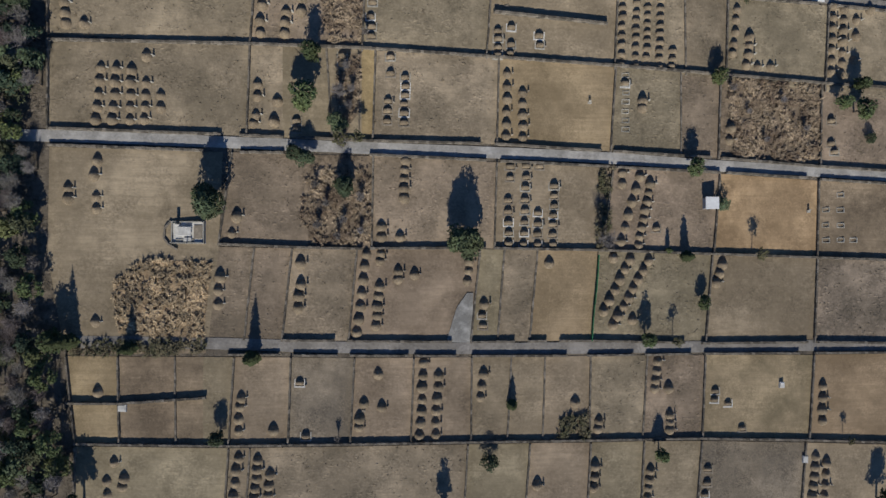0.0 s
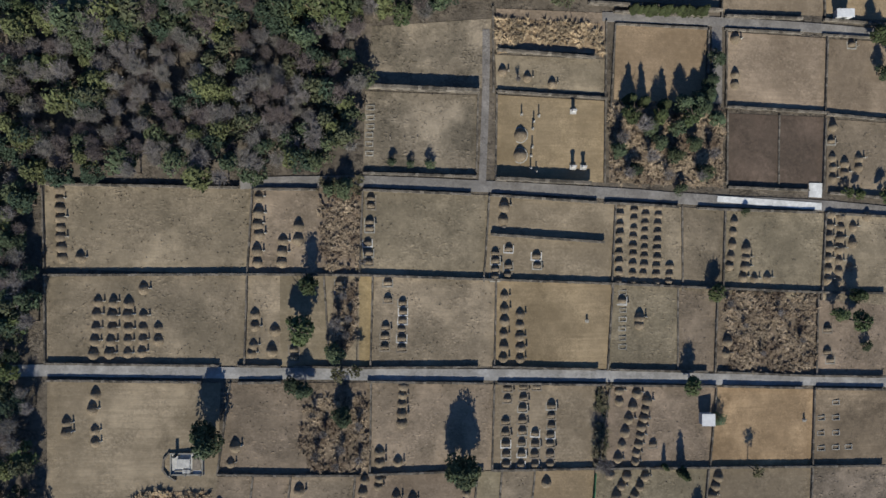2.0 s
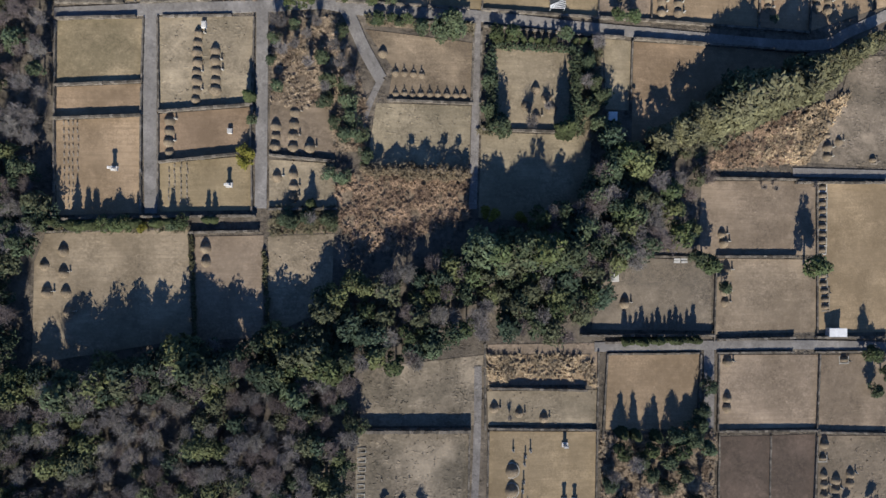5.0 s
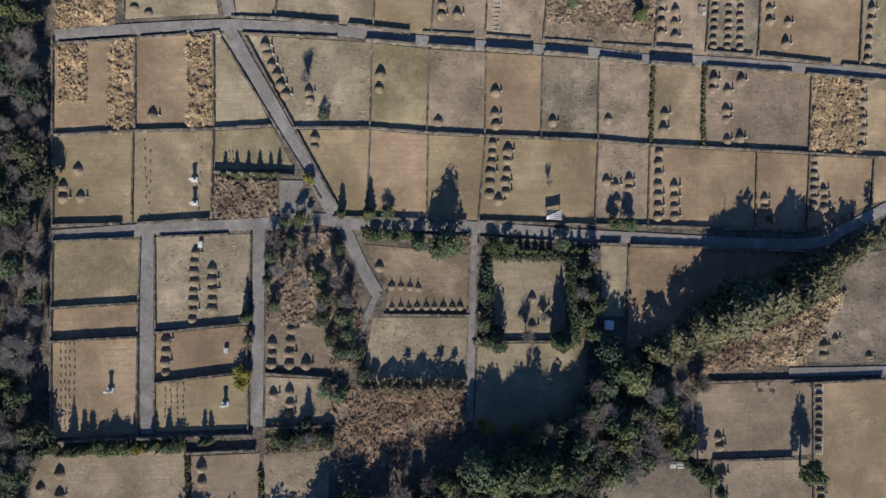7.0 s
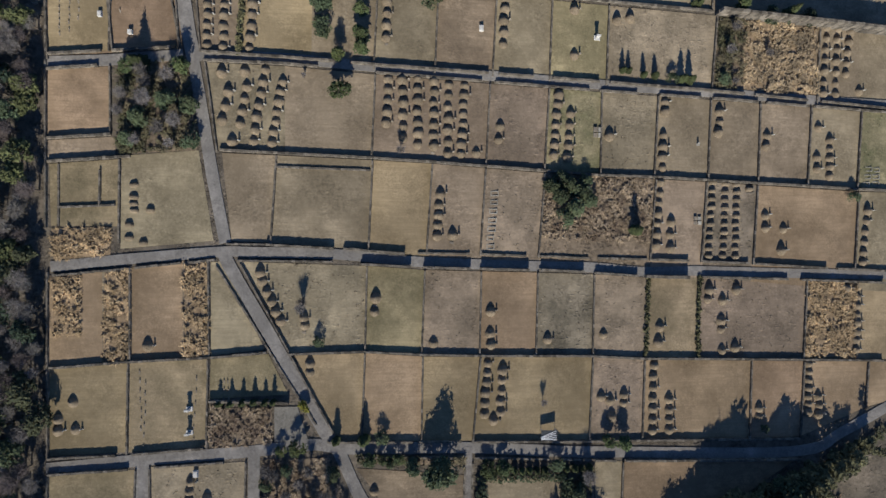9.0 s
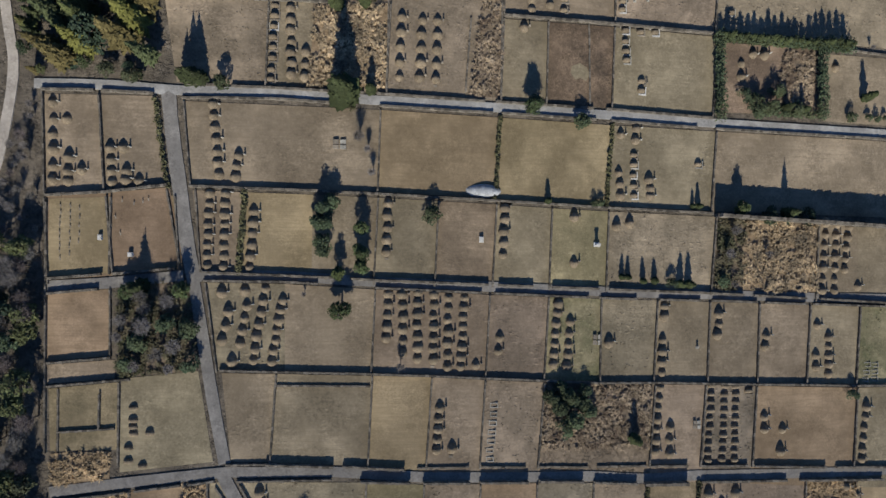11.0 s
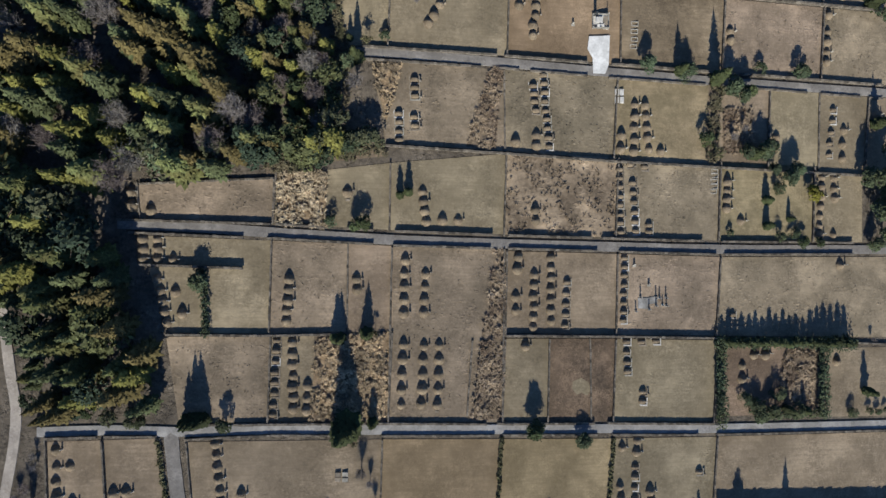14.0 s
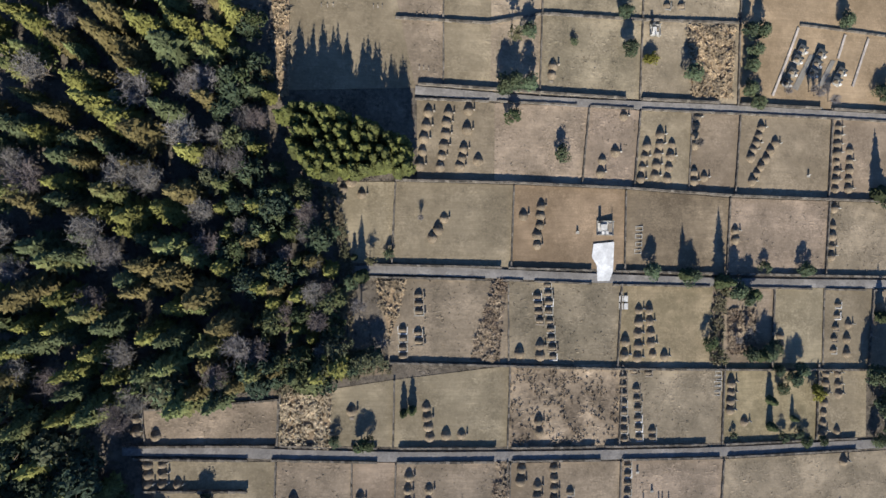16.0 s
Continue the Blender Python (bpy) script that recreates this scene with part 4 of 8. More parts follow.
road("asphalt", 1.6, (65.3, 119.6), (90.8, 119.5))
road("asphalt", 2, (-65.3, 144.2), (-51.3, 145.3), (-31.2, 146.6), (-20.7, 147.5), (-15.9, 146.7), (5.9, 146.3), (22.3, 145.2), (33.9, 144.7), (68.4, 143.7), (77.9, 147), (92.7, 154))
road("asphalt", 2.2, (-49.7, 145.6), (-49.7, 127), (-49.4, 110.9))
road("asphalt", 2, (-31.3, 146.7), (-31.3, 126.8), (-31.4, 111.9))
road("asphalt", 2.15, (-36.9, 181), (-35.8, 178.4), (-27.7, 164.4), (-19.4, 149.6), (-16.9, 146.1), (-13.9, 139.5), (-11.1, 134.6))
road("asphalt", 1.8, (-65, 178.1), (-52.1, 179.5), (-37.2, 180.8), (-33.5, 180.8), (-18.1, 180.5), (-4.3, 179.3), (5.7, 178.9), (16, 178.6), (27.6, 178.4), (38.3, 177.6), (48.3, 177.8), (66.6, 177.4), (93.3, 177.1))
road("gravel", 1.1, (-11, 134.8), (-12.6, 131.4), (-14, 127.5), (-14.6, 122))
road("gravel", 1.4, (5.7, 146.5), (5.5, 130.5), (5, 112.1))
road("asphalt", 2, (-44.6, 228.9), (-43, 218.2), (-41.3, 208.5), (-38.8, 193.9), (-36.5, 182.3))
road("asphalt", 1.9, (-66, 212.6), (-55.5, 213.3), (-43.9, 214.6))
road("asphalt", 1.8, (-41.6, 214.7), (-27.4, 214.6), (-11.8, 213.7), (8.4, 212.9), (29.5, 212.1), (51.6, 211.5), (70.3, 211), (95.2, 210.6))
road("asphalt", 2.4, (-47, 246.6), (-46.2, 239), (-44.6, 228.3), (-43.3, 219.6), (-42, 213.3))
road("concrete", 1.7, (-68.8, 246.9), (-56, 247), (-45.8, 246.5), (-29.7, 246.6), (-11, 246), (10.4, 245.5), (30.8, 245), (52.3, 244.3), (96.8, 243.6))
road("dirt", 1.7, (-75.6, 272), (-74.5, 266.7), (-73.2, 257.1), (-72.2, 251), (-72.4, 245.7), (-73.3, 239.5), (-74.3, 234), (-76, 229))
road("asphalt", 1.8, (-56.2, 282.4), (-44.5, 282), (-30.2, 281.1), (-9.4, 280), (11.3, 279.4), (32.4, 279), (53.4, 278.7), (82, 278.8), (97.8, 278.9))
road("asphalt", 1.7, (-18.9, 313.3), (-10.8, 313.8), (10.9, 313), (28.3, 312.3), (54.7, 311.5), (96.6, 311))
road("asphalt", 1.5, (-6.6, 346.4), (7.4, 345.8), (21.4, 345.4), (35.9, 345.4), (55.8, 345.5), (77, 345.4), (96.9, 345.3))
road("dirt", 0.5, (69.6, 362.5), (67.1, 356.1), (63.9, 348.5))
road("dirt", 0.5, (80.2, 361.8), (78.5, 356.8))
road("dirt", 0.5, (85.6, 361.4), (81.9, 351.3))

# ---- lawns of the plots ----
plot("straw", (-68.1, 41.3), (-34.9, 41.4), (-35.4, 25.8), (-68.1, 26.5))
plot("straw", (-34.9, 41.4), (-29.5, 41.3), (-29.4, 25.6), (-35.4, 25.8))
plot("tan", (-29.5, 41.3), (-22.1, 41.2), (-21, 25.4), (-29.4, 25.6))
plot("tan", (-22.1, 41.2), (-16.1, 41.2), (-16, 25.3), (-21, 25.4))
plot("orange", (-16.1, 41.2), (-13.7, 41.1), (-14.1, 25.2), (-16, 25.3))
plot("straw", (-13.7, 41.1), (7.8, 40.3), (7.5, 25.1), (-14.1, 25.2))
plot("gold", (7.8, 40.3), (28.9, 39.6), (27.9, 24.3), (7.5, 25.1))
plot("straw", (28.9, 39.6), (41, 39), (41, 23.7), (27.9, 24.3))
plot("straw", (41, 39), (48.5, 38.7), (48, 23.5), (41, 23.7))
plot("brown", (48.5, 38.7), (68.2, 37.8), (67.8, 22.3), (48, 23.5))
plot("straw", (68.2, 37.8), (84, 37.6), (83.8, 21.8), (67.8, 22.3))
plot("tan", (-67.9, 23.4), (-39.4, 22.9), (-40, 7.3), (-41.7, -8.9), (-65.9, -8.8), (-68.2, 5.4))
plot("straw", (-37.8, 22.9), (-25.1, 22.7), (-25.1, 6.8), (-40, 7.3))
plot("brown", (-25.1, 22.7), (-14, 22.6), (-14.2, 6.7), (-25.1, 6.8))
plot("straw", (-14, 22.6), (7.5, 21.9), (7.1, 6.8), (-14.2, 6.7))
plot("tan", (7.5, 21.9), (28.4, 21.2), (26.4, 6.6), (7.1, 6.8))
plot("straw", (28.4, 21.2), (48.3, 20.6), (47.1, 6), (26.4, 6.6))
plot("orange", (48.3, 20.6), (67.5, 19.7), (67.1, 5.5), (47.1, 6))
plot("red", (67.5, 19.7), (83.8, 19.3), (83.7, 5.1), (67.1, 5.5))
plot("straw", (-41.2, 6.8), (-34.1, 6.7), (-35.8, -9), (-42.4, -8.9))
plot("straw", (-34.1, 6.7), (-27.7, 6.6), (-29.4, -9.1), (-35.8, -9))
plot("straw", (-27.7, 6.6), (-16.7, 6.5), (-18.1, -9.3), (-29.4, -9.1))
plot("tan", (-16.7, 6.5), (4.6, 6.6), (3, -9.6), (-18.1, -9.3))
plot("tan", (4.6, 6.6), (8.9, 6.6), (7.7, -9.5), (3, -9.6))
plot("straw", (8.9, 6.6), (14.8, 6.5), (13.4, -9.5), (7.7, -9.5))
plot("gold", (14.8, 6.5), (25.6, 6.4), (24.4, -9.5), (13.4, -9.5))
plot("straw", (25.6, 6.4), (46.9, 5.8), (45.6, -10.1), (24.4, -9.5))
plot("tan", (46.9, 5.8), (67.2, 5.3), (66.6, -10.1), (45.6, -10.1))
plot("grey", (67.2, 5.3), (83.7, 4.9), (83.8, -10.4), (66.6, -10.1))
plot("slab", (0.5, -3.6), (2.3, -1), (3.4, -1), (3.3, -9.7), (-1.3, -9.6))
plot("gold", (-65.2, -11.7), (-56.7, -11.8), (-56.5, -26.7), (-63.8, -26.5))
plot("red", (-56.7, -11.8), (-47.3, -11.9), (-47.2, -26.9), (-56.5, -26.7))
plot("red", (-47.3, -11.9), (-42.6, -11.9), (-42.7, -27), (-47.2, -26.9))
plot("tan", (-42.6, -11.9), (-37.4, -12), (-38.4, -27.1), (-42.7, -27))
plot("tan", (-37.4, -12), (-27.9, -12.1), (-28.4, -27.1), (-38.4, -27.1))
plot("dim", (-27.9, -12.1), (-17.1, -12.3), (-17.8, -27.1), (-28.4, -27.1))
plot("tan", (-17.1, -12.3), (-6.9, -12.3), (-7.4, -27.1), (-17.8, -27.1))
plot("tan", (-6.9, -12.3), (3.2, -12.3), (3.1, -27.1), (-7.4, -27.1))
plot("tan", (3.2, -12.3), (10.2, -12.3), (9.5, -27.1), (3.1, -27.1))
plot("tan", (10.2, -12.3), (16.2, -12.3), (15.8, -27.1), (9.5, -27.1))
plot("tan", (16.2, -12.3), (24.4, -12.2), (24.2, -27.2), (15.8, -27.1))
plot("straw", (24.4, -12.2), (34.8, -12.2), (34, -27.2), (24.2, -27.2))
plot("straw", (34.8, -12.2), (45.6, -12.3), (45.1, -27.3), (34, -27.2))
plot("olive", (45.6, -12.3), (66.6, -12.5), (65.7, -28.2), (45.1, -27.3))
plot("gold", (66.6, -12.5), (83.8, -12.5), (83.9, -29.1), (65.7, -28.2))
plot("tan", (-63.8, -27), (-38.4, -27.6), (-39.5, -43.9), (-64.4, -43.4))
plot("straw", (-38.4, -27.6), (2.6, -27.6), (1.6, -44.9), (-39.5, -43.9))
plot("tan", (2.6, -27.6), (13.6, -27.6), (12.4, -45.3), (1.6, -44.9))
plot("tan", (13.6, -27.6), (24.5, -27.7), (23.7, -45.6), (12.4, -45.3))
plot("tan", (24.5, -27.7), (34.3, -27.7), (33.5, -46), (23.7, -45.6))
plot("tan", (34.3, -27.7), (45.1, -27.9), (43.8, -46.4), (33.5, -46))
plot("dim", (45.1, -27.9), (65.1, -28.7), (63.9, -47.2), (43.8, -46.4))
plot("tan", (65.1, -28.7), (83.9, -29.7), (84.2, -48.2), (63.9, -47.2))
plot("straw", (-68.4, 56.5), (-34, 55.9), (-34.9, 41.3), (-68.1, 42.4))
plot("straw", (-34, 55.9), (-23.1, 55.9), (-23.3, 41), (-34.9, 41.3))
plot("straw", (-23.1, 55.9), (-15.4, 55.9), (-16, 40.9), (-23.3, 41))
plot("straw", (-15.4, 55.9), (6.6, 55.2), (5.6, 40.1), (-16, 40.9))
plot("tan", (6.6, 55.2), (29.4, 53.9), (28.6, 39.1), (5.6, 40.1))
plot("straw", (29.4, 53.9), (41.8, 53.4), (41.9, 38.3), (28.6, 39.1))
plot("straw", (41.8, 53.4), (50, 53), (49.5, 37.8), (41.9, 38.3))
plot("straw", (50, 53), (69.8, 52.5), (68.8, 36.4), (49.5, 37.8))
plot("straw", (69.8, 52.5), (86.5, 51.8), (86.6, 34.8), (68.8, 36.4))
plot("white", (48.6, 55.5), (69, 54.4), (69, 53.1), (48.4, 54.4))
plot("white", (66.5, 58.1), (69.2, 58.1), (69, 55.4), (66.5, 55.5))
plot("grey", (-13.8, 84.3), (7, 86.4), (5.5, 74), (-14.6, 74.3))
plot("grey", (-15, 73), (4.9, 72.7), (4.3, 58.8), (-15.4, 59.2))
plot("straw", (7.8, 88.2), (27.5, 88.2), (27.7, 80.8), (7.8, 81))
plot("straw", (7.6, 80), (27.5, 79.8), (27.5, 73.7), (7.9, 74))
plot("gold", (8.1, 72.9), (27.5, 72.3), (27.3, 57.7), (7.9, 58.3))
plot("gold", (29.6, 86.1), (46.7, 85.9), (46.1, 72.2), (29.1, 72.7))
plot("tan", (50.5, 85.7), (70.2, 85.4), (69.8, 71.8), (50.2, 72.1))
plot("tan", (70.8, 85.3), (86.7, 85.3), (86.6, 70.7), (70.1, 71.3))
plot("soil", (50.6, 70.7), (69.6, 70.5), (69.3, 57), (50.4, 57.7))
plot("straw", (70.4, 70.2), (86.6, 69.6), (86.5, 55.6), (70.1, 56.5))
plot("tan", (50.2, 103.4), (70.1, 103.2), (70, 89.6), (49.7, 89.6))
plot("tan", (47.3, 117.6), (69.9, 118), (69.8, 104.1), (46.7, 104))
plot("gold", (70.5, 117.7), (87.1, 118), (86.7, 89.4), (70.2, 89.4))
plot("dim", (31.2, 103.6), (49.1, 103.1), (49.1, 90.1), (26.4, 90.7), (27.5, 96.8))
plot("tan", (-66.5, 107.4), (-43.5, 108.7), (-42.6, 89.8), (-68.7, 85.7), (-68.3, 102.7))
plot("tan", (-42.2, 107), (-30.9, 107.3), (-30.9, 89.9), (-42.6, 89.3))
plot("straw", (-30.2, 107.1), (-19, 107.6), (-19.5, 94.9), (-30.1, 90.1))
plot("olive", (-65.3, 143.3), (-50.8, 143.8), (-51, 133.3), (-65.1, 132.4))
plot("gold", (-65.1, 131.9), (-51, 132.8), (-51.1, 127.7), (-65.1, 126.9))
plot("gold", (-65.1, 126.3), (-51.1, 127.2), (-51.1, 111), (-64.7, 110.5))
plot("straw", (-48.5, 144.2), (-32.6, 144.8), (-32.9, 129.7), (-48.2, 128.4))
plot("gold", (-48.3, 127.7), (-32.9, 129.2), (-33.3, 121.5), (-48.3, 119.8))
plot("gold", (-48.3, 119.3), (-32.9, 120.9), (-32.8, 111.6), (-48.2, 111.2))
plot("tan", (-29.9, 129.7), (-19.6, 129.7), (-19.1, 121.4), (-30, 122))
plot("straw", (-30, 120.3), (-19.1, 119.7), (-18.5, 111.6), (-30, 112.3))
plot("red", (-13.9, 143.2), (4.9, 141.5), (4.5, 131), (-9.9, 131.1), (-9, 136.5))
plot("straw", (-11.9, 130.4), (4.7, 130.3), (4.2, 118.4), (-13.7, 118.7))
plot("tan", (8.9, 140.7), (22.5, 140.4), (22.3, 126.4), (8.5, 126.5))
plot("tan", (6.5, 125.7), (26.5, 125.5), (25.4, 109.1), (6, 110.6))
plot("tan", (28.8, 143.2), (33.9, 143), (33.6, 130.3), (29.1, 130.4))
plot("gold", (34.4, 142.9), (68.4, 142.3), (47.9, 130.2), (43.5, 127.2), (33.9, 124.2))
plot("grey", (77.8, 141.8), (88.7, 143), (88.3, 120.6), (68.1, 121.5), (74.1, 130))
plot("gold", (-65.2, 176.6), (-56.7, 177.6), (-56.5, 161.9), (-65, 161.3))
plot("straw", (-56.7, 177.6), (-52.1, 178.1), (-51.9, 162.3), (-56.5, 161.9))
plot("gold", (-52.1, 178.1), (-43.6, 179.1), (-43.4, 162.7), (-51.9, 162.3))
plot("straw", (-43.6, 179.1), (-39.3, 179.6), (-38.9, 162.9), (-43.4, 162.7))
plot("tan", (-38.9, 179), (-37, 179.2), (-29.7, 164), (-38.7, 163))
plot("straw", (-34.2, 179.1), (-12.4, 178.5), (-12.6, 163.6), (-25.5, 163.3))
plot("olive", (-12.4, 178.5), (-2.3, 177.8), (-2.7, 163), (-12.6, 163.6))
plot("straw", (-2.3, 177.8), (7.8, 177.6), (7.6, 162.7), (-2.7, 163))
plot("gold", (7.8, 177.6), (18.1, 177.4), (17.8, 162.6), (7.6, 162.7))
plot("grey", (18.1, 177.4), (28.6, 177.1), (28.3, 162.4), (17.8, 162.6))
plot("straw", (28.6, 177.1), (38.9, 176.5), (38.3, 161.8), (28.3, 162.4))
plot("olive", (38.9, 176.5), (48.8, 176.7), (48.5, 161.6), (38.3, 161.8))
plot("straw", (48.8, 176.7), (70.7, 176.4), (69.8, 161.1), (48.5, 161.6))
plot("orange", (70.7, 176.4), (81.5, 176.1), (81.1, 160.8), (69.8, 161.1))
plot("gold", (81.5, 176.1), (89.5, 176), (89.1, 160.7), (81.1, 160.8))
plot("gold", (-65, 160.9), (-52.2, 161.8), (-52.2, 146.8), (-64.8, 146.3))
plot("olive", (-52.2, 161.8), (-39.1, 162.4), (-39.2, 147.5), (-52.2, 146.8))
plot("olive", (-38.7, 162.4), (-29.1, 163.2), (-25.6, 156.2), (-38.8, 155.6))
plot("gravel", (-28, 154.1), (-24.1, 154.1), (-22.2, 148.3), (-27.9, 148))
plot("gold", (-24.7, 162.9), (-12.6, 163.2), (-13, 147.9), (-18.8, 148))
plot("gold", (-12.6, 163.2), (-2.5, 162.5), (-2.6, 147.7), (-13, 147.9))
plot("gold", (-2.5, 162.5), (7.8, 162.3), (6.5, 147.5), (-2.6, 147.7))
plot("gold", (7.8, 162.3), (28.4, 162), (27.7, 147), (6.5, 147.5))
plot("straw", (28.4, 162), (38.2, 161.4), (37.7, 147), (27.7, 147))
plot("gold", (38.2, 161.4), (59.2, 160.9), (58.7, 146.4), (37.7, 147))
plot("gold", (59.2, 160.9), (70, 160.6), (69, 146.4), (58.7, 146.4))
plot("gold", (70, 160.6), (83.6, 160.3), (82.8, 151.5), (69, 146.4))
plot("gold", (83.6, 160.3), (89.1, 160.3), (88.9, 152.9), (82.8, 151.5))
plot("gold", (-66, 227.4), (-56, 227.9), (-56, 214.9), (-66, 214.2))
plot("gold", (-56, 227.9), (-45.5, 228.3), (-44.6, 215.7), (-56, 214.9))
plot("gold", (-66, 211.3), (-55.8, 212.2), (-55.6, 200.9), (-65.8, 200))
plot("tan", (-65.8, 199.4), (-54.9, 200.2), (-54.8, 197), (-65.8, 196.2))
plot("olive", (-65.5, 195.4), (-54.2, 196.4), (-54, 185), (-65.1, 185))
plot("tan", (-53.8, 197), (-41.2, 198.2), (-38.5, 182.7), (-53.8, 181.2))
plot("straw", (-40.2, 213.4), (-26.9, 213.2), (-26.7, 198), (-38.1, 198.3))
plot("tan", (-26.9, 213.2), (-11.3, 212.3), (-11.8, 197.5), (-26.7, 198))
plot("tan", (-11.3, 212.3), (9.2, 211.4), (8.5, 196.5), (-11.8, 197.5))
plot("straw", (9.2, 211.4), (20.1, 211), (19.2, 195.9), (8.5, 196.5))
plot("green", (20.1, 211), (30, 210.7), (29.7, 195.3), (19.2, 195.9))
plot("straw", (30, 210.7), (40.9, 210.4), (40, 195.2), (29.7, 195.3))
plot("tan", (40.9, 210.4), (51.3, 210.1), (50.6, 194.9), (40, 195.2))
plot("tan", (51.3, 210.1), (61.4, 209.8), (60.7, 194.5), (50.6, 194.9))
plot("tan", (61.4, 209.8), (72.1, 209.5), (71, 194.2), (60.7, 194.5))
plot("tan", (72.1, 209.5), (82.9, 209.1), (81.6, 193.8), (71, 194.2))
plot("green", (82.9, 209.1), (91.3, 209.1), (91, 193.7), (81.6, 193.8))
plot("tan", (-37.3, 197.8), (-28.1, 197.6), (-28.9, 182.4), (-35.5, 182.7))
plot("tan", (-28.1, 197.6), (-11.6, 197.1), (-11.9, 181.3), (-28.9, 182.4))
plot("gold", (-11.6, 197.1), (-1.1, 196.7), (-2, 180.1), (-11.9, 181.3))
plot("tan", (-1.1, 196.7), (8.5, 196.1), (7.8, 179.4), (-2, 180.1))
plot("straw", (8.5, 196.1), (19.4, 195.5), (18.2, 178.7), (7.8, 179.4))
plot("brown", (19.4, 195.5), (40.4, 194.8), (39.2, 176.8), (18.2, 178.7))
plot("tan", (40.4, 194.8), (50.4, 194.5), (49.4, 176.5), (39.2, 176.8))
plot("grey", (50.4, 194.5), (60.7, 194.1), (59.2, 175.8), (49.4, 176.5))
plot("gold", (60.7, 194.1), (82, 193.3), (80.4, 174.2), (59.2, 175.8))
plot("tan", (82, 193.3), (91, 193.3), (90.6, 173.7), (80.4, 174.2))
plot("tan", (-42.7, 229.3), (-34.2, 229.1), (-34.9, 214.9), (-41.1, 215.2))
plot("gold", (-34.2, 229.1), (-22.4, 228.9), (-22.4, 214.2), (-34.9, 214.9))
plot("tan", (-22.4, 228.9), (-11, 228.6), (-11.6, 213.5), (-22.4, 214.2))
plot("tan", (-11, 228.6), (-0.3, 228.2), (-0.8, 213.2), (-11.6, 213.5))
plot("red", (-0.3, 228.2), (10.3, 227.8), (9.6, 212.9), (-0.8, 213.2))
plot("tan", (10.3, 227.8), (20.6, 227.3), (20.1, 212.6), (9.6, 212.9))
plot("olive", (20.6, 227.3), (31.4, 226.9), (30.8, 212.3), (20.1, 212.6))
plot("straw", (31.4, 226.9), (52.7, 226.3), (51.4, 211.6), (30.8, 212.3))
plot("brown", (52.7, 226.3), (74.1, 225.5), (73.2, 210.5), (51.4, 211.6))
plot("tan", (74.1, 225.5), (82.8, 225.2), (82.5, 210), (73.2, 210.5))
plot("tan", (82.8, 225.2), (92.4, 224.9), (92, 209.5), (82.5, 210))
plot("tan", (-67.2, 245.2), (-58.3, 245.3), (-57.3, 228.9), (-66.5, 228.3))
plot("tan", (-58, 245.3), (-48.8, 245.4), (-46.7, 230.3), (-56.8, 229.1))
plot("gold", (-66.5, 227.8), (-56.8, 228.6), (-55.5, 214.5), (-65.9, 213.5))
plot("gold", (-56.6, 228.6), (-46.6, 229.7), (-43.9, 216.7), (-55.5, 214.8))
plot("tan", (-44.4, 244.7), (-10.8, 244.3), (-11.1, 229.6), (-43, 230.3))
plot("gold", (-10.8, 244.3), (10.7, 243.7), (9.9, 228.8), (-11.1, 229.6))
plot("gold", (10.7, 243.7), (32.1, 243.1), (30.8, 227.9), (9.9, 228.8))
plot("tan", (32.1, 243.1), (52.8, 242.7), (51.6, 227.4), (30.8, 227.9))
plot("tan", (52.8, 242.7), (92.8, 242.1), (92.4, 226.8), (51.6, 227.4))
plot("straw", (-48, 262.9), (-30.4, 262.8), (-30.7, 247.9), (-45.7, 248))
plot("tan", (-30.4, 262.8), (-22.9, 263), (-22.7, 247.8), (-30.7, 247.9))
plot("straw", (-22.9, 263), (-9.2, 263.4), (-9.8, 247.6), (-22.7, 247.8))
plot("straw", (-9.4, 278.7), (11.1, 278.6), (10.9, 246.8), (-9.8, 247.5))
plot("tan", (11.4, 262), (19.7, 261.9), (19.4, 246.8), (10.9, 247.1))
plot("dark", (19.7, 261.9), (27.5, 261.8), (27.7, 246.5), (19.4, 246.8))
plot("dark", (27.5, 261.8), (32.5, 261.7), (31.9, 246.3), (27.7, 246.5))
plot("tan", (32.5, 261.7), (53.1, 261.1), (52, 245.6), (31.9, 246.3))
# irregular pale patch of rubble and dirt on the dug soil, in the lawn colour
plot("tan", (24.2, 253.9), (25.8, 254.5), (27.1, 253.7), (27.7, 252.4), (26.9, 251.2), (25.8, 251.8), (24.9, 251.4), (24, 252.6))
plot("red", (54.5, 260.1), (74.1, 260), (73.9, 246.6), (54, 246.5))
plot("tan", (75.6, 259.2), (93.3, 259.1), (92.9, 245.3), (75.1, 245.7))
plot("tan", (-52.9, 280.4), (-30.4, 279.7), (-30.7, 263.3), (-47.5, 263.6))
plot("straw", (-30.4, 279.7), (-17.2, 279.2), (-17.2, 263.5), (-30.7, 263.3))
plot("tan", (-17.2, 279.2), (-9.2, 278.9), (-9.2, 263.6), (-17.2, 263.5))
plot("tan", (11.6, 278.1), (32.8, 277.7), (32.5, 262.5), (11.4, 263.1))
plot("straw", (32.8, 277.7), (53.7, 277.2), (52.6, 262), (32.5, 262.5))
plot("straw", (53.7, 277.2), (93.8, 277.4), (93.3, 261.1), (52.6, 262))
plot("slab", (36.8, 269.3), (38.8, 269.4), (40.7, 269.7), (40.7, 268.4), (38.8, 268.1), (38.8, 267.3), (36.8, 267.4))
plot("straw", (-53.1, 289.5), (-30.1, 290.7), (-30.2, 282.8), (-52.5, 283.2))
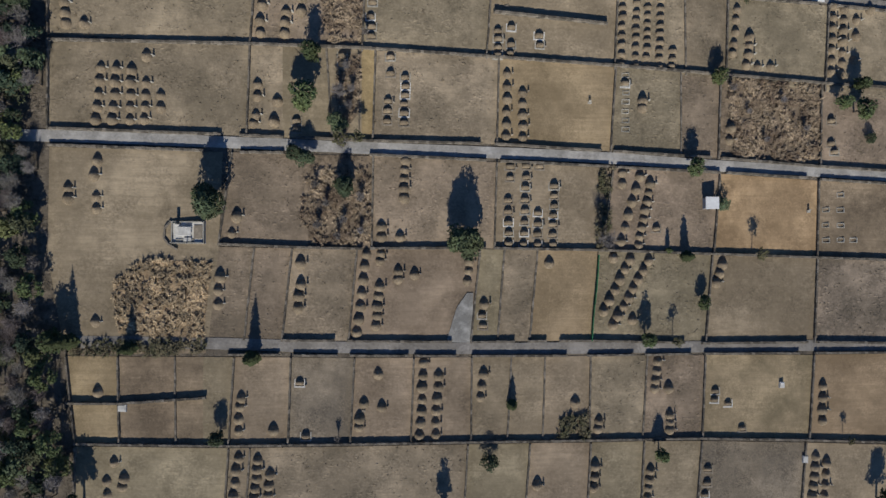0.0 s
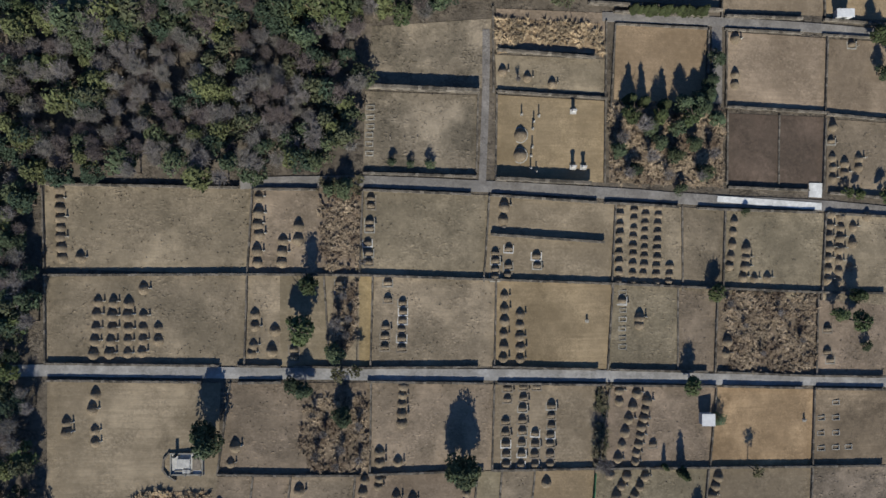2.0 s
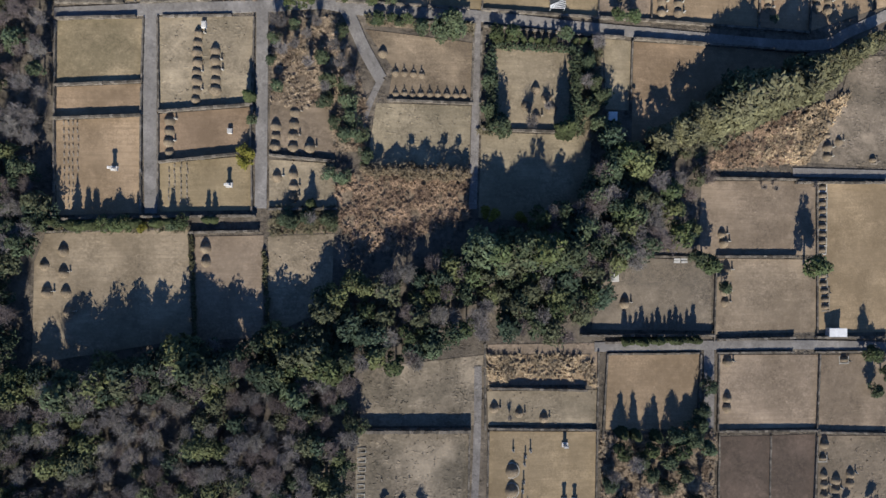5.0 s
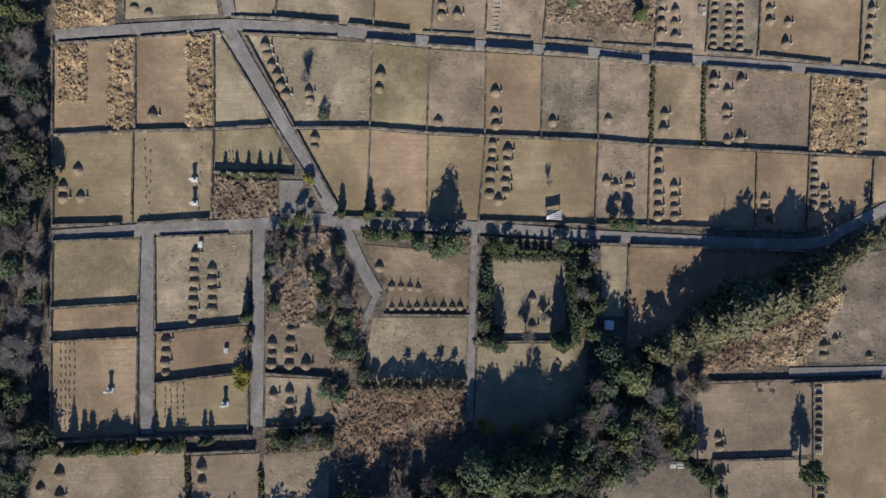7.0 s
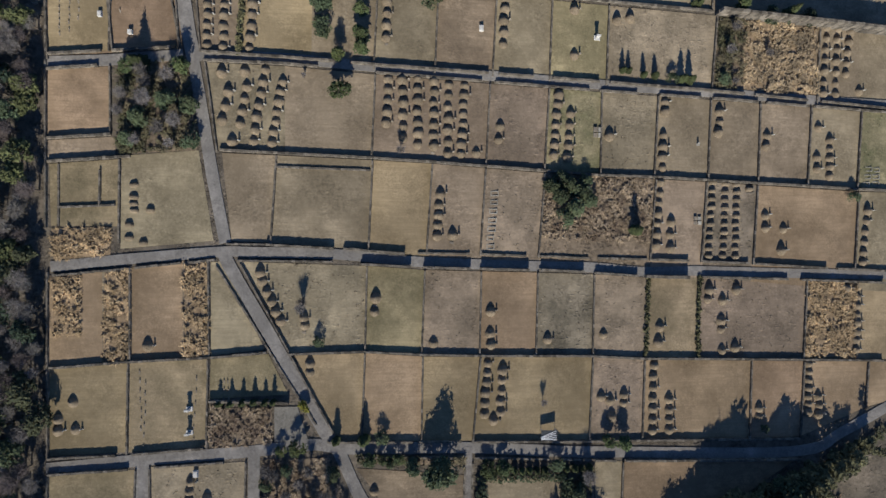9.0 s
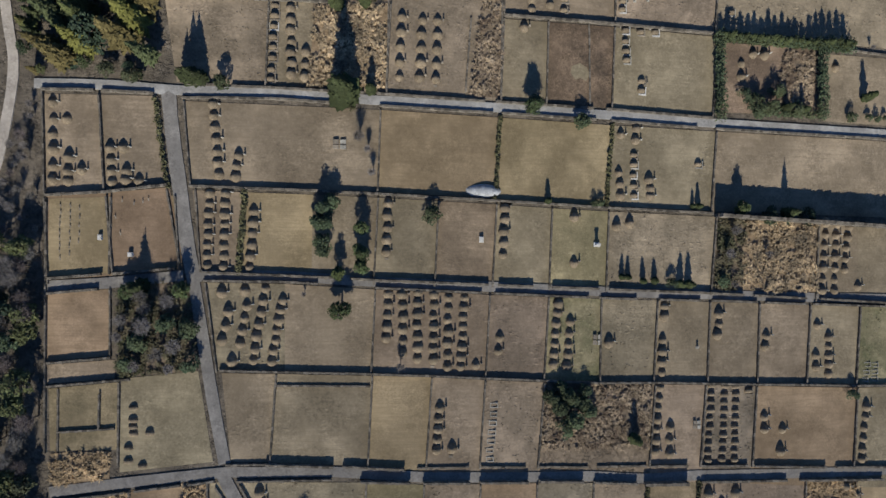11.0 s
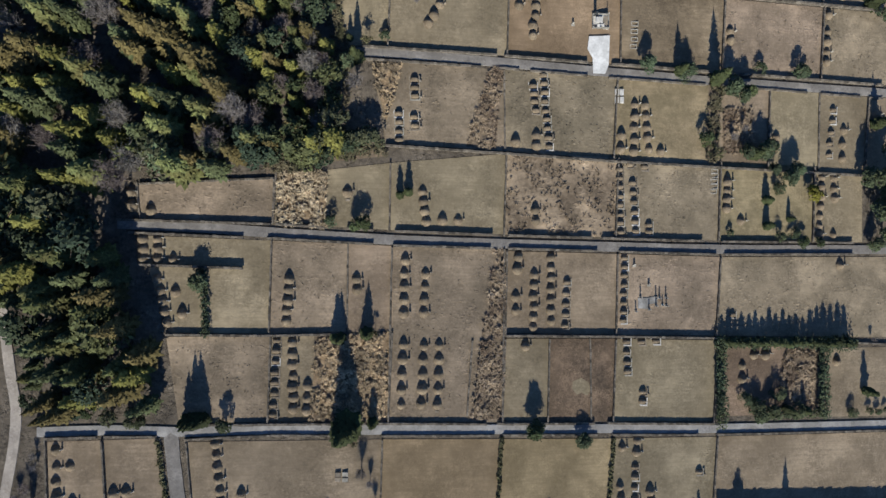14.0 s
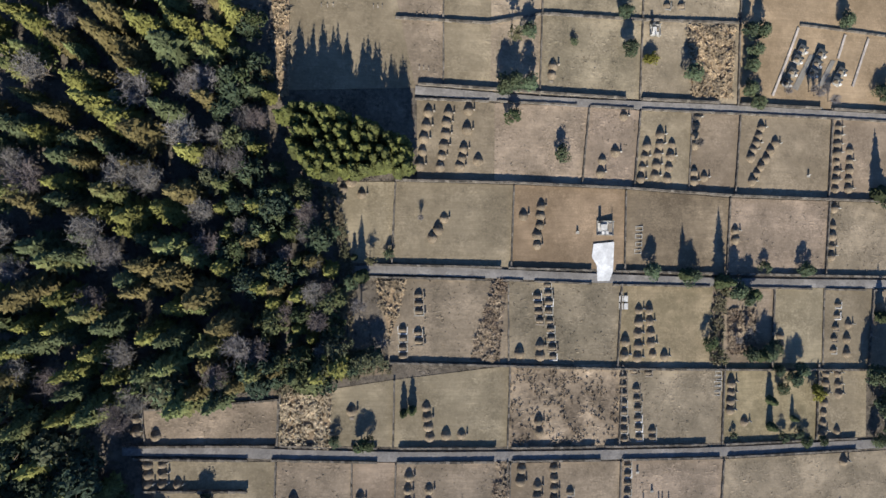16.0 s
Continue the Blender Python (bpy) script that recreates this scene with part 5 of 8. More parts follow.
plot("straw", (-30.1, 290.7), (-20.9, 292.4), (-20.9, 282.3), (-30.2, 282.8))
plot("tan", (-20.9, 292.4), (-9.8, 293.9), (-9.9, 281.8), (-20.9, 282.3))
plot("tan", (-9.8, 293.9), (11.4, 296.1), (11, 281.2), (-9.9, 281.8))
plot("tufty", (11.4, 296.1), (33, 296), (32.4, 280.8), (11, 281.2))
plot("straw", (33, 296), (53.8, 295.9), (53.2, 280.4), (32.4, 280.8))
plot("olive", (53.8, 295.9), (74, 295.3), (73.4, 280.4), (53.2, 280.4))
plot("tan", (74, 295.3), (84.9, 295.4), (84.6, 280.3), (73.4, 280.4))
plot("straw", (-13.3, 312.3), (10.9, 311.7), (11.1, 296.6), (-10.7, 297.4))
plot("straw", (10.9, 311.7), (32.8, 311.3), (32, 295.7), (11.1, 296.6))
plot("olive", (32.8, 311.3), (53.6, 310.6), (53.6, 295), (32, 295.7))
plot("tan", (53.6, 310.6), (64.4, 310.5), (63.8, 294.8), (53.6, 295))
plot("tan", (64.4, 310.5), (75.4, 310.3), (74.9, 294.5), (63.8, 294.8))
plot("tan", (75.4, 310.3), (86.6, 310.1), (85.2, 294.3), (74.9, 294.5))
plot("tan", (86.6, 310.1), (92.5, 310), (92.4, 294.1), (85.2, 294.3))
plot("white", (27.1, 318.8), (31.2, 319.2), (31, 313.7), (30.3, 311.8), (27.9, 311.8), (27.8, 314.7), (26.8, 316.3))
plot("tan", (-23, 329.4), (-10, 329.7), (-10.5, 315.1), (-18.7, 314.9))
plot("tan", (-10, 329.7), (11.8, 329.6), (11.4, 314.4), (-10.5, 315.1))
plot("gold", (11.8, 329.6), (33.5, 329.2), (33.3, 313.9), (11.4, 314.4))
plot("red", (33.5, 329.2), (54.9, 328), (54.1, 313.3), (33.3, 313.9))
plot("straw", (54.9, 328), (76.6, 327.8), (75.6, 313), (54.1, 313.3))
plot("straw", (76.6, 327.8), (92.7, 327.7), (92.6, 312.8), (75.6, 313))
plot("tan", (-6.3, 344.6), (8, 344.7), (8.1, 330.2), (-6.1, 330.3))
plot("straw", (8, 344.7), (26.1, 344.6), (24.8, 329.9), (8.1, 330.2))
plot("straw", (26.1, 344.6), (36.3, 344.4), (35.1, 329.6), (24.8, 329.9))
plot("tan", (36.3, 344.4), (46.9, 344.4), (46.2, 329.1), (35.1, 329.6))
plot("tan", (46.9, 344.4), (57, 344.4), (55.9, 328.7), (46.2, 329.1))
plot("tan", (57, 344.4), (77.2, 344.4), (76.3, 328.2), (55.9, 328.7))
plot("tan", (77.2, 344.4), (92.8, 344.4), (92.7, 328.2), (76.3, 328.2))
plot("tan", (-28.7, 367.5), (-11.4, 368.6), (-6.6, 346.9), (-29, 345.5))
plot("straw", (-11.4, 368.6), (-1.7, 369.3), (-1.5, 346.9), (-6.6, 346.9))
plot("tan", (-1.7, 369.3), (7.2, 370), (7.2, 346.8), (-1.5, 346.9))
plot("straw", (7.2, 370), (17, 370.7), (16.5, 346.7), (7.2, 346.8))
plot("straw", (17, 370.7), (36.8, 372.3), (36.1, 346.6), (16.5, 346.7))
plot("straw", (36.8, 372.3), (57.1, 374), (56.4, 346.4), (36.1, 346.6))
plot("gold", (57.1, 374), (92.8, 377.2), (92.8, 346.7), (56.4, 346.4))
plot("gravel", (72.1, 357.3), (73.3, 357.2), (69.5, 349.9), (68.3, 350.3))
plot("gravel", (77, 356.5), (78, 356.3), (74.9, 350.9), (73.9, 351))

# ---- walls, hedges and fences ----
wall((-68.1, 41.3), (-68.1, 26.5))
wall((-34.9, 41.4), (-35.4, 25.8))
wall((-22.1, 41.2), (-21, 25.4), 0.35)
wall((-13.7, 41.1), (-14.1, 25.2))
wall((7.8, 40.3), (7.5, 25.1))
wall((28.9, 39.6), (27.9, 24.3))
wall((41, 39), (41, 23.7), 0.35)
wall((48.5, 38.7), (48, 23.5))
wall((68.2, 37.8), (67.8, 22.3))
wall((-68.3, 41.3), (-34.7, 41.4))
wall((-34.7, 41.4), (-15.1, 41.2))
wall((-15.1, 41.2), (6.5, 40.4))
wall((6.5, 40.4), (28.4, 39.6))
wall((28.4, 39.6), (48, 38.7))
wall((48, 38.7), (67.9, 37.8))
wall((67.9, 37.8), (81.4, 37.5))
wall((-67.9, 26.5), (-39.8, 25.9))
wall((-36.5, 25.8), (-29.4, 25.6))
wall((-27.1, 25.6), (-14.1, 25.2))
wall((-14.1, 25.2), (4.4, 25.1))
wall((7.1, 25.1), (26, 24.3))
wall((28.4, 24.2), (46.3, 23.5))
wall((48.5, 23.4), (67.8, 22.3))
wall((67.8, 22.3), (81.3, 21.8))
wall((-67.9, 23.7), (-42.7, 23.1))
wall((-36.5, 22.9), (-29.4, 22.9))
wall((-14.6, 22.8), (-14.1, 22.8))
wall((-14.1, 22.8), (5.4, 22.2))
wall((8.1, 22.1), (27.4, 21.5))
wall((28.9, 21.4), (48, 20.8))
wall((49.5, 20.8), (65, 20.1))
wall((67.8, 19.9), (81.3, 19.4))
wall((-37.8, 22.9), (-40, 7.3))
wall((-14, 22.6), (-14.2, 6.7))
wall((7.5, 21.9), (7.1, 6.8))
wall((28.4, 21.2), (26.4, 6.6))
wall((48.3, 20.6), (47.1, 6))
wall((67.5, 19.7), (67.1, 5.5))
wall((-40, 7.3), (-27, 6.8))
wall((-27, 6.8), (-16, 6.6))
wall((-14.5, 6.7), (5.4, 6.8))
wall((7.1, 6.8), (25.9, 6.6))
wall((25.9, 6.6), (47.4, 6))
wall((47.4, 6), (81.2, 5.1))
wall((-34.1, 6.7), (-35.8, -9), 0.35)
wall((-27.7, 6.6), (-29.4, -9.1))
wall((-16.7, 6.5), (-18.1, -9.3))
wall((4.6, 6.6), (3, -9.6))
wall((8.9, 6.6), (7.7, -9.5), 0.35)
wall((14.8, 6.5), (13.4, -9.5), 0.35)
wall((46.9, 5.8), (45.6, -10.1))
wall((67.2, 5.3), (66.6, -10.1))
wall((-29.4, -9.1), (-20.7, -9.2))
wall((-18.3, -9.3), (-0.6, -9.5))
wall((3.1, -9.6), (10.5, -9.5))
wall((13.2, -9.5), (16.2, -9.5))
wall((18.8, -9.5), (23.9, -9.5))
wall((23.9, -9.5), (41.4, -10))
wall((44.8, -10.1), (65, -10.1))
wall((67.2, -10.1), (81.2, -10.4))
wall((-38.4, -11.5), (-30, -11.6))
wall((-27.5, -11.7), (-20.2, -11.8))
wall((-17.9, -11.8), (-8.1, -11.9))
wall((-6.7, -11.9), (0.2, -12))
wall((3.2, -12), (19.8, -12.1))
wall((23.9, -12.1), (31.9, -12.1))
wall((34.4, -12.1), (42.7, -12))
wall((45.3, -12), (63.3, -12.1))
wall((66.6, -12.1), (67.2, -12.1))
wall((67.2, -12.1), (81.2, -12.2))
mesh_fence((25.7, 5.7), (24.5, -9.5))
wall((-65.2, -11.7), (-63.8, -26.5))
wall((-56.7, -11.8), (-56.5, -26.7))
wall((-47.3, -11.9), (-47.2, -26.9), 0.35)
wall((-37.4, -12), (-38.4, -27.1))
wall((-27.9, -12.1), (-28.4, -27.1))
wall((-17.1, -12.3), (-17.8, -27.1))
wall((-6.9, -12.3), (-7.4, -27.1))
wall((3.2, -12.3), (3.1, -27.1))
wall((10.2, -12.3), (9.5, -27.1), 0.35)
wall((16.2, -12.3), (15.8, -27.1), 0.35)
wall((24.4, -12.2), (24.2, -27.2))
wall((34.8, -12.2), (34, -27.2), 0.35)
wall((45.6, -12.3), (45.1, -27.3))
wall((66.6, -12.5), (65.7, -28.2))
wall((-63.8, -26.5), (-38.9, -27.1))
wall((-38.9, -27.1), (-17.8, -27.1))
wall((-17.8, -27.1), (3.2, -27.1))
wall((3.2, -27.1), (24, -27.2))
wall((24, -27.2), (44.9, -27.3))
wall((44.9, -27.3), (66.8, -28.2))
wall((66.8, -28.2), (81.3, -29))
wall((-65.1, -19.6), (-56.5, -19.7), 0.9)
wall((-56.5, -19.7), (-42.2, -18.8), 0.9)
wall((-63.8, -27), (-64.4, -43.4))
wall((-38.4, -27.6), (-39.5, -43.9))
wall((2.6, -27.6), (1.6, -44.9))
wall((13.6, -27.6), (12.4, -45.3))
wall((24.5, -27.7), (23.7, -45.6))
wall((34.3, -27.7), (33.5, -46))
wall((45.1, -27.9), (43.8, -46.4))
wall((65.1, -28.7), (63.9, -47.2))
wall((-34.8, -27.8), (-35.4, -36.3), 0.4)
wall((-68.4, 56.5), (-68.1, 42.4))
wall((-34, 55.9), (-34.9, 41.3))
wall((-15.4, 55.9), (-16, 40.9))
wall((6.6, 55.2), (5.6, 40.1))
wall((29.4, 53.9), (28.6, 39.1))
wall((41.8, 53.4), (41.9, 38.3), 0.35)
wall((50, 53), (49.5, 37.8))
wall((69.8, 52.5), (68.8, 36.4))
wall((-68.4, 56.5), (-36.5, 56.1))
wall((-33.7, 55.9), (-23.3, 55.9))
wall((-15.4, 55.9), (-14.6, 55.9))
wall((-14.6, 55.9), (3.1, 55.3))
wall((6.9, 55.2), (25.7, 54.1))
wall((27.3, 54), (28.6, 54))
wall((28.6, 54), (40.8, 53.4))
wall((44.7, 53.2), (49.4, 53))
wall((49.4, 53), (67.3, 52.6))
wall((69.7, 52.5), (83.9, 51.9))
wall((6.9, 48.3), (27, 47), 1)
wall((-14.8, 73.7), (4.6, 73.3), 1.8)
wall((-15.4, 58.8), (4.1, 58.4), 0.9)
wall((7.6, 58.1), (24.4, 57.5), 1.6)
wall((4.6, 73), (4.3, 59.1), 0.5)
wall((7.9, 73), (7.7, 58.3), 0.9)
wall((27.7, 86.7), (27.3, 57.7), 0.9)
wall((7.2, 88.4), (7.3, 73.5), 0.7)
wall((8, 80.7), (25.4, 79.9), 1.2)
wall((7.9, 73.5), (27.7, 72.7), 0.7)
wall((29.1, 88.3), (46.7, 88.4), 0.9)
wall((50.2, 88.5), (65.1, 88.7), 0.9)
wall((69.6, 88.7), (84.1, 88.5), 0.9)
wall((50.2, 86.1), (65, 86), 0.6)
wall((69.6, 85.9), (84.1, 85.8), 0.6)
wall((29.4, 86.2), (46.7, 86.1), 0.5)
wall((47, 85.9), (46.7, 72.4), 0.9)
wall((50.5, 85.9), (50.2, 71.9))
wall((29.4, 86.2), (28.5, 71.4), 0.9)
wall((50.2, 71.8), (70.1, 71.3))
wall((70.5, 85.6), (69.8, 71.3))
wall((70.1, 71), (84, 70.2))
wall((60.7, 70.5), (60.5, 57.5), 0.3)
wall((69.9, 70.2), (69.3, 57), 0.7)
wall((50.5, 71), (50.3, 57.7), 0.6)
wall((50.4, 57.1), (66.1, 56.7))
wall((70.4, 56.3), (83.9, 55.3), 0.9)
wall((50, 103.8), (65.7, 103.8), 0.9)
wall((50, 103.4), (49.5, 88.5), 0.7)
wall((47.9, 118.2), (64.7, 118.2))
wall((64.7, 118.2), (69.9, 118))
wall((70.2, 117.7), (70, 89.4), 0.5)
wall((24.4, 89.7), (49.1, 89.4), 1.4)
wall((30.9, 104.1), (49.1, 103.4), 0.4)
wall((65.8, 117.6), (84.4, 117.9), 1.2)
hedge((-42.8, 107), (-42.1, 89.8))
hedge((-30.7, 104.4), (-29.9, 89.9))
wall((-43.1, 107.7), (-31.7, 108), 1)
wall((-66.5, 107.7), (-43.5, 108.4), 0.4)
wall((-65.4, 177.3), (-65, 146), 0.7)
wall((-65, 143.1), (-65.1, 110), 0.7)
wall((-65, 109.8), (-50.5, 110.3), 1.1)
wall((-50.5, 110.3), (-32.3, 110.6), 1.1)
wall((-50.8, 143.8), (-51, 133.3))
wall((-65.1, 132.2), (-51, 133.1))
wall((-51, 132.8), (-51.1, 127.7))
wall((-65.1, 126.6), (-51.1, 127.4), 1.1)
wall((-51.1, 127.2), (-51.1, 111))
wall((-48.5, 144.2), (-48.2, 128.4))
wall((-32.6, 144.8), (-32.9, 129.7))
wall((-48.3, 128), (-32.9, 129.6), 1)
wall((-65, 143.3), (-52.2, 144), 0.9)
wall((-47.6, 144.2), (-36.4, 144.8), 0.6)
wall((-48.3, 127.7), (-48.3, 119.8))
wall((-32.9, 129.2), (-33.3, 121.5))
wall((-48.3, 119.5), (-33.8, 121.3), 1.1)
wall((-48.3, 119.3), (-48.2, 111.2))
wall((-32.9, 120.9), (-32.8, 111.6))
wall((-30, 121), (-19.1, 120.1), 1)
wall((-30, 111.7), (-18.5, 111.9), 1)
wall((-9.9, 130.9), (4.7, 130.7), 0.7)
wall((5.1, 142.5), (4.7, 130.5), 0.5)
wall((6.5, 143.5), (6.2, 126.5), 0.5)
hedge((8.1, 140.9), (23.1, 140.8), 1.6)
hedge((8.1, 139.5), (8.2, 126), 2.6)
hedge((23.3, 140.1), (23.5, 125.8), 2.8)
wall((6.5, 126.1), (22.8, 126), 0.9)
wall((34.1, 143), (33.6, 130.3), 0.7)
wall((-52.1, 178.1), (-51.9, 162.3))
wall((-39.3, 179.6), (-38.9, 162.9))
wall((-65, 161.1), (-51.9, 162.1))
wall((-51.9, 162.1), (-38.9, 162.7))
wall((-38.9, 162.7), (-29.5, 163.5))
wall((-64.5, 176.6), (-53, 177.8), 0.6)
wall((-51.2, 178), (-43.8, 178.8), 0.6)
wall((-42.4, 178.9), (-38.2, 179.4), 0.6)
wall((-33.9, 178.7), (-25.7, 163.8), 0.75)
wall((-25.7, 163.6), (-17.6, 149), 0.75)
wall((-37.9, 178.3), (-29.7, 165.1), 0.45)
wall((-29.6, 164.8), (-20.9, 151), 0.45)
wall((-12.4, 178.5), (-12.6, 163.6))
wall((-2.3, 177.8), (-2.7, 163))
wall((7.8, 177.6), (7.6, 162.7))
wall((18.1, 177.4), (17.8, 162.6))
wall((28.6, 177.1), (28.3, 162.4))
hedge((38.9, 176.5), (38.3, 161.8))
hedge((48.8, 176.7), (48.5, 161.6))
wall((70.7, 176.4), (69.8, 161.1))
wall((81.5, 176.1), (81.1, 160.8), 0.35)
wall((-34.4, 179.3), (-18.5, 179.2), 0.65)
wall((-13.4, 178.8), (-5, 178.4), 1.3)
wall((-2.5, 178.3), (5.6, 178.1), 1.3)
wall((7.6, 178.1), (16.2, 177.9), 1.35)
wall((18.4, 178), (26.3, 177.6), 1.25)
wall((28.6, 177.4), (36.5, 176.9), 1.1)
wall((38.1, 176.8), (46.4, 176.6), 1.55)
wall((49.2, 176.7), (66.4, 176.3), 0.95)
wall((69.3, 176.2), (86.8, 175.6), 1)
wall((-25.7, 163.2), (-12.6, 163.5))
wall((-12.6, 163.5), (-2.7, 162.9))
wall((-2.7, 162.9), (7.6, 162.6))
wall((7.6, 162.6), (28.1, 162.3))
wall((28.1, 162.3), (38.3, 161.7))
wall((38.3, 161.7), (48.1, 161.5))
wall((48.1, 161.5), (69.8, 161))
wall((69.8, 161), (86.4, 160.5))
wall((-52.2, 161.8), (-52.2, 146.8))
wall((-39.1, 162.4), (-39.2, 147.5))
wall((-38.8, 155.3), (-25.6, 154.9), 1.2)
wall((-65, 146), (-54.1, 146.4), 0.9)
wall((-51.3, 146.5), (-39.7, 147.3), 0.9)
wall((-18.8, 147.9), (-13.5, 147.8))
wall((-12.8, 147.8), (-4.3, 147.6))
wall((-3.1, 147.6), (4.1, 147.5))
wall((6.5, 147.4), (27.5, 146.9))
wall((27.5, 146.9), (38.2, 146.8))
wall((38.2, 146.8), (68.4, 146.1))
wall((-13.9, 145.2), (4.9, 144.5), 0.6)
wall((6.9, 144.5), (20.2, 143.9), 0.6)
wall((22.3, 143.8), (28.6, 143.5), 0.6)
wall((28.6, 143.5), (32.3, 143.4), 1.1)
wall((34.4, 143.3), (68.4, 142.3), 1.15)
wall((-12.6, 163.2), (-13, 147.9))
wall((-2.5, 162.5), (-2.6, 147.7))
wall((7.8, 162.3), (6.5, 147.5))
wall((28.4, 162), (27.7, 147))
wall((38.2, 161.4), (37.7, 147))
wall((59.2, 160.9), (58.7, 146.4))
wall((70, 160.6), (69, 146.4))
wall((83.6, 160.3), (82.8, 151.5))
wall((-66.4, 226.9), (-65.8, 184.9), 0.7)
wall((-56, 227.9), (-56, 214.9))
wall((-45.5, 228.3), (-44.6, 215.7))
wall((-66, 213.9), (-57.4, 214.7))
wall((-55.5, 214.8), (-45.4, 215.8))
wall((-55.8, 212.2), (-55.6, 200.9))
wall((-66, 211.4), (-57.8, 212.2), 0.9)
wall((-65.8, 199.7), (-55.6, 200.6))
wall((-65.7, 195.8), (-52.5, 196.9))
wall((-57.2, 194.6), (-57.2, 188.7), 0.7)
wall((-63.8, 188.1), (-54.7, 188.6), 0.5)
wall((-54.1, 196.4), (-54, 182.2), 0.5)
wall((-63.9, 195.4), (-63.8, 185), 0.4)
wall((-40.2, 213.4), (-38.1, 198.3))
wall((-11.3, 212.3), (-11.8, 197.5))
wall((9.2, 211.4), (8.5, 196.5))
wall((20.1, 211), (19.2, 195.9))
wall((30, 210.7), (29.7, 195.3))
wall((40.9, 210.4), (40, 195.2))
wall((51.3, 210.1), (50.6, 194.9))
wall((61.4, 209.8), (60.7, 194.5))
wall((72.1, 209.5), (71, 194.2))
wall((82.9, 209.1), (81.6, 193.8))
wall((-40.5, 213.7), (-27.3, 213.6))
wall((-27.3, 213.6), (-21.5, 213.3))
wall((-11.3, 212.6), (7.4, 211.8))
wall((10, 211.7), (27.3, 211))
wall((29.7, 210.9), (36.5, 210.7))
wall((41, 210.6), (49.1, 210.4))
wall((51.6, 210.4), (60.6, 210.1))
wall((62.6, 210), (70.3, 209.7))
wall((70.3, 209.7), (70.9, 209.7))
wall((72.7, 209.7), (88.5, 209.2))
wall((-37.6, 198.3), (-11.6, 197.5))
wall((-11.6, 197.5), (-0.6, 197))
wall((-0.6, 197), (8.5, 196.5))
wall((8.5, 196.5), (19.4, 195.9))
wall((19.4, 195.9), (29.5, 195.3))
wall((29.5, 195.3), (40.4, 195.2))
wall((40.4, 195.2), (60.7, 194.5))
wall((60.7, 194.5), (71.3, 194.2))
wall((71.3, 194.2), (81.6, 193.8))
wall((81.6, 193.8), (88.2, 193.7))
wall((-28.1, 197.6), (-28.9, 182.4))
wall((-11.6, 197.1), (-12.2, 181.2))
wall((-1.1, 196.7), (-2, 180.8))
wall((8.5, 196.1), (7.6, 180.7))
wall((19.4, 195.5), (18.2, 180.4))
wall((40.4, 194.8), (39.2, 179.9))
wall((50.4, 194.5), (49.2, 179.6))
wall((60.7, 194.1), (59.6, 179.2))
wall((82, 193.3), (80.8, 178.2))
wall((-36.3, 182.1), (-29.8, 182.1), 0.6)
wall((-29.6, 182.1), (-18.3, 181.5), 1.05)
wall((-16.5, 181.5), (-12.4, 181.2), 0.9)
wall((-12.2, 181.1), (-6, 180.7), 0.9)
wall((-3.5, 180.8), (5.6, 180.7), 0.4)
wall((7.6, 180.7), (15.8, 180.4), 0.45)
wall((18.4, 180.4), (27.4, 180.1), 0.4)
wall((29.2, 180.1), (38.6, 179.9), 0.4)
wall((39.2, 179.9), (46.4, 179.7), 0.7)
wall((49.2, 179.6), (58.5, 179.3), 0.7)
wall((60, 179.2), (74.7, 178.4), 0.8)
wall((77, 178.3), (88, 177.9), 0.7)
wall((-28.1, 195.6), (-12.1, 195.3), 0.4)
wall((-11, 228.6), (-11.6, 213.5))
wall((-0.3, 228.2), (-0.8, 213.2))
wall((10.3, 227.8), (9.6, 212.9))
wall((20.6, 227.3), (20.1, 212.6))
wall((31.4, 226.9), (30.8, 212.3))
wall((52.7, 226.3), (51.4, 211.6))
wall((74.1, 225.5), (73.2, 210.5))
hedge((-34, 229.2), (-34.7, 215.1), 1)
wall((-42.2, 229.3), (-41.1, 215.2), 0.5)
wall((-43.2, 230), (-22.2, 229.6))
wall((-22.2, 229.6), (-11.8, 229.3))
wall((-11.8, 229.3), (9.5, 228.5))
wall((9.5, 228.5), (20, 228.1))
wall((20, 228.1), (30.8, 227.6))
wall((30.8, 227.6), (51.6, 227))
wall((52.4, 226.5), (89.5, 224.9), 3.9)
wall((-40.8, 215.2), (-27.3, 214.7), 0.9)
wall((-27.3, 214.7), (-17.6, 214.3), 0.9)
wall((-15.6, 214.2), (-11.6, 214), 0.9)
wall((-11.6, 214), (8.6, 213.3), 0.9)
wall((10.7, 213.2), (16.9, 213), 0.9)
wall((20.6, 212.9), (29.2, 212.6), 0.9)
wall((31.4, 212.5), (52, 211.8), 0.9)
wall((52, 211.8), (57.8, 211.5), 0.9)
wall((60.1, 211.4), (70.8, 210.8), 0.9)
wall((73.9, 210.7), (89.1, 209.9), 0.9)
wall((-67.4, 245.7), (-66.7, 228.5), 0.7)
wall((-66.7, 227.6), (-65.9, 213.3), 0.7)
wall((-58.3, 245.3), (-57.1, 228.9), 0.7)
wall((-66.5, 228), (-57.1, 228.7), 0.9)
wall((-57.1, 228.7), (-46.9, 230.1), 0.9)
wall((-56.8, 228), (-55.5, 215), 0.6)
hedge((-49.1, 244.9), (-46.8, 229.8))
wall((-67.5, 245.9), (-59.2, 246), 0.9)
wall((-57.9, 246), (-49.5, 245.8))
wall((-46.9, 229.3), (-44.6, 216.7), 0.5)
wall((-44.4, 244.7), (-43, 230.3))
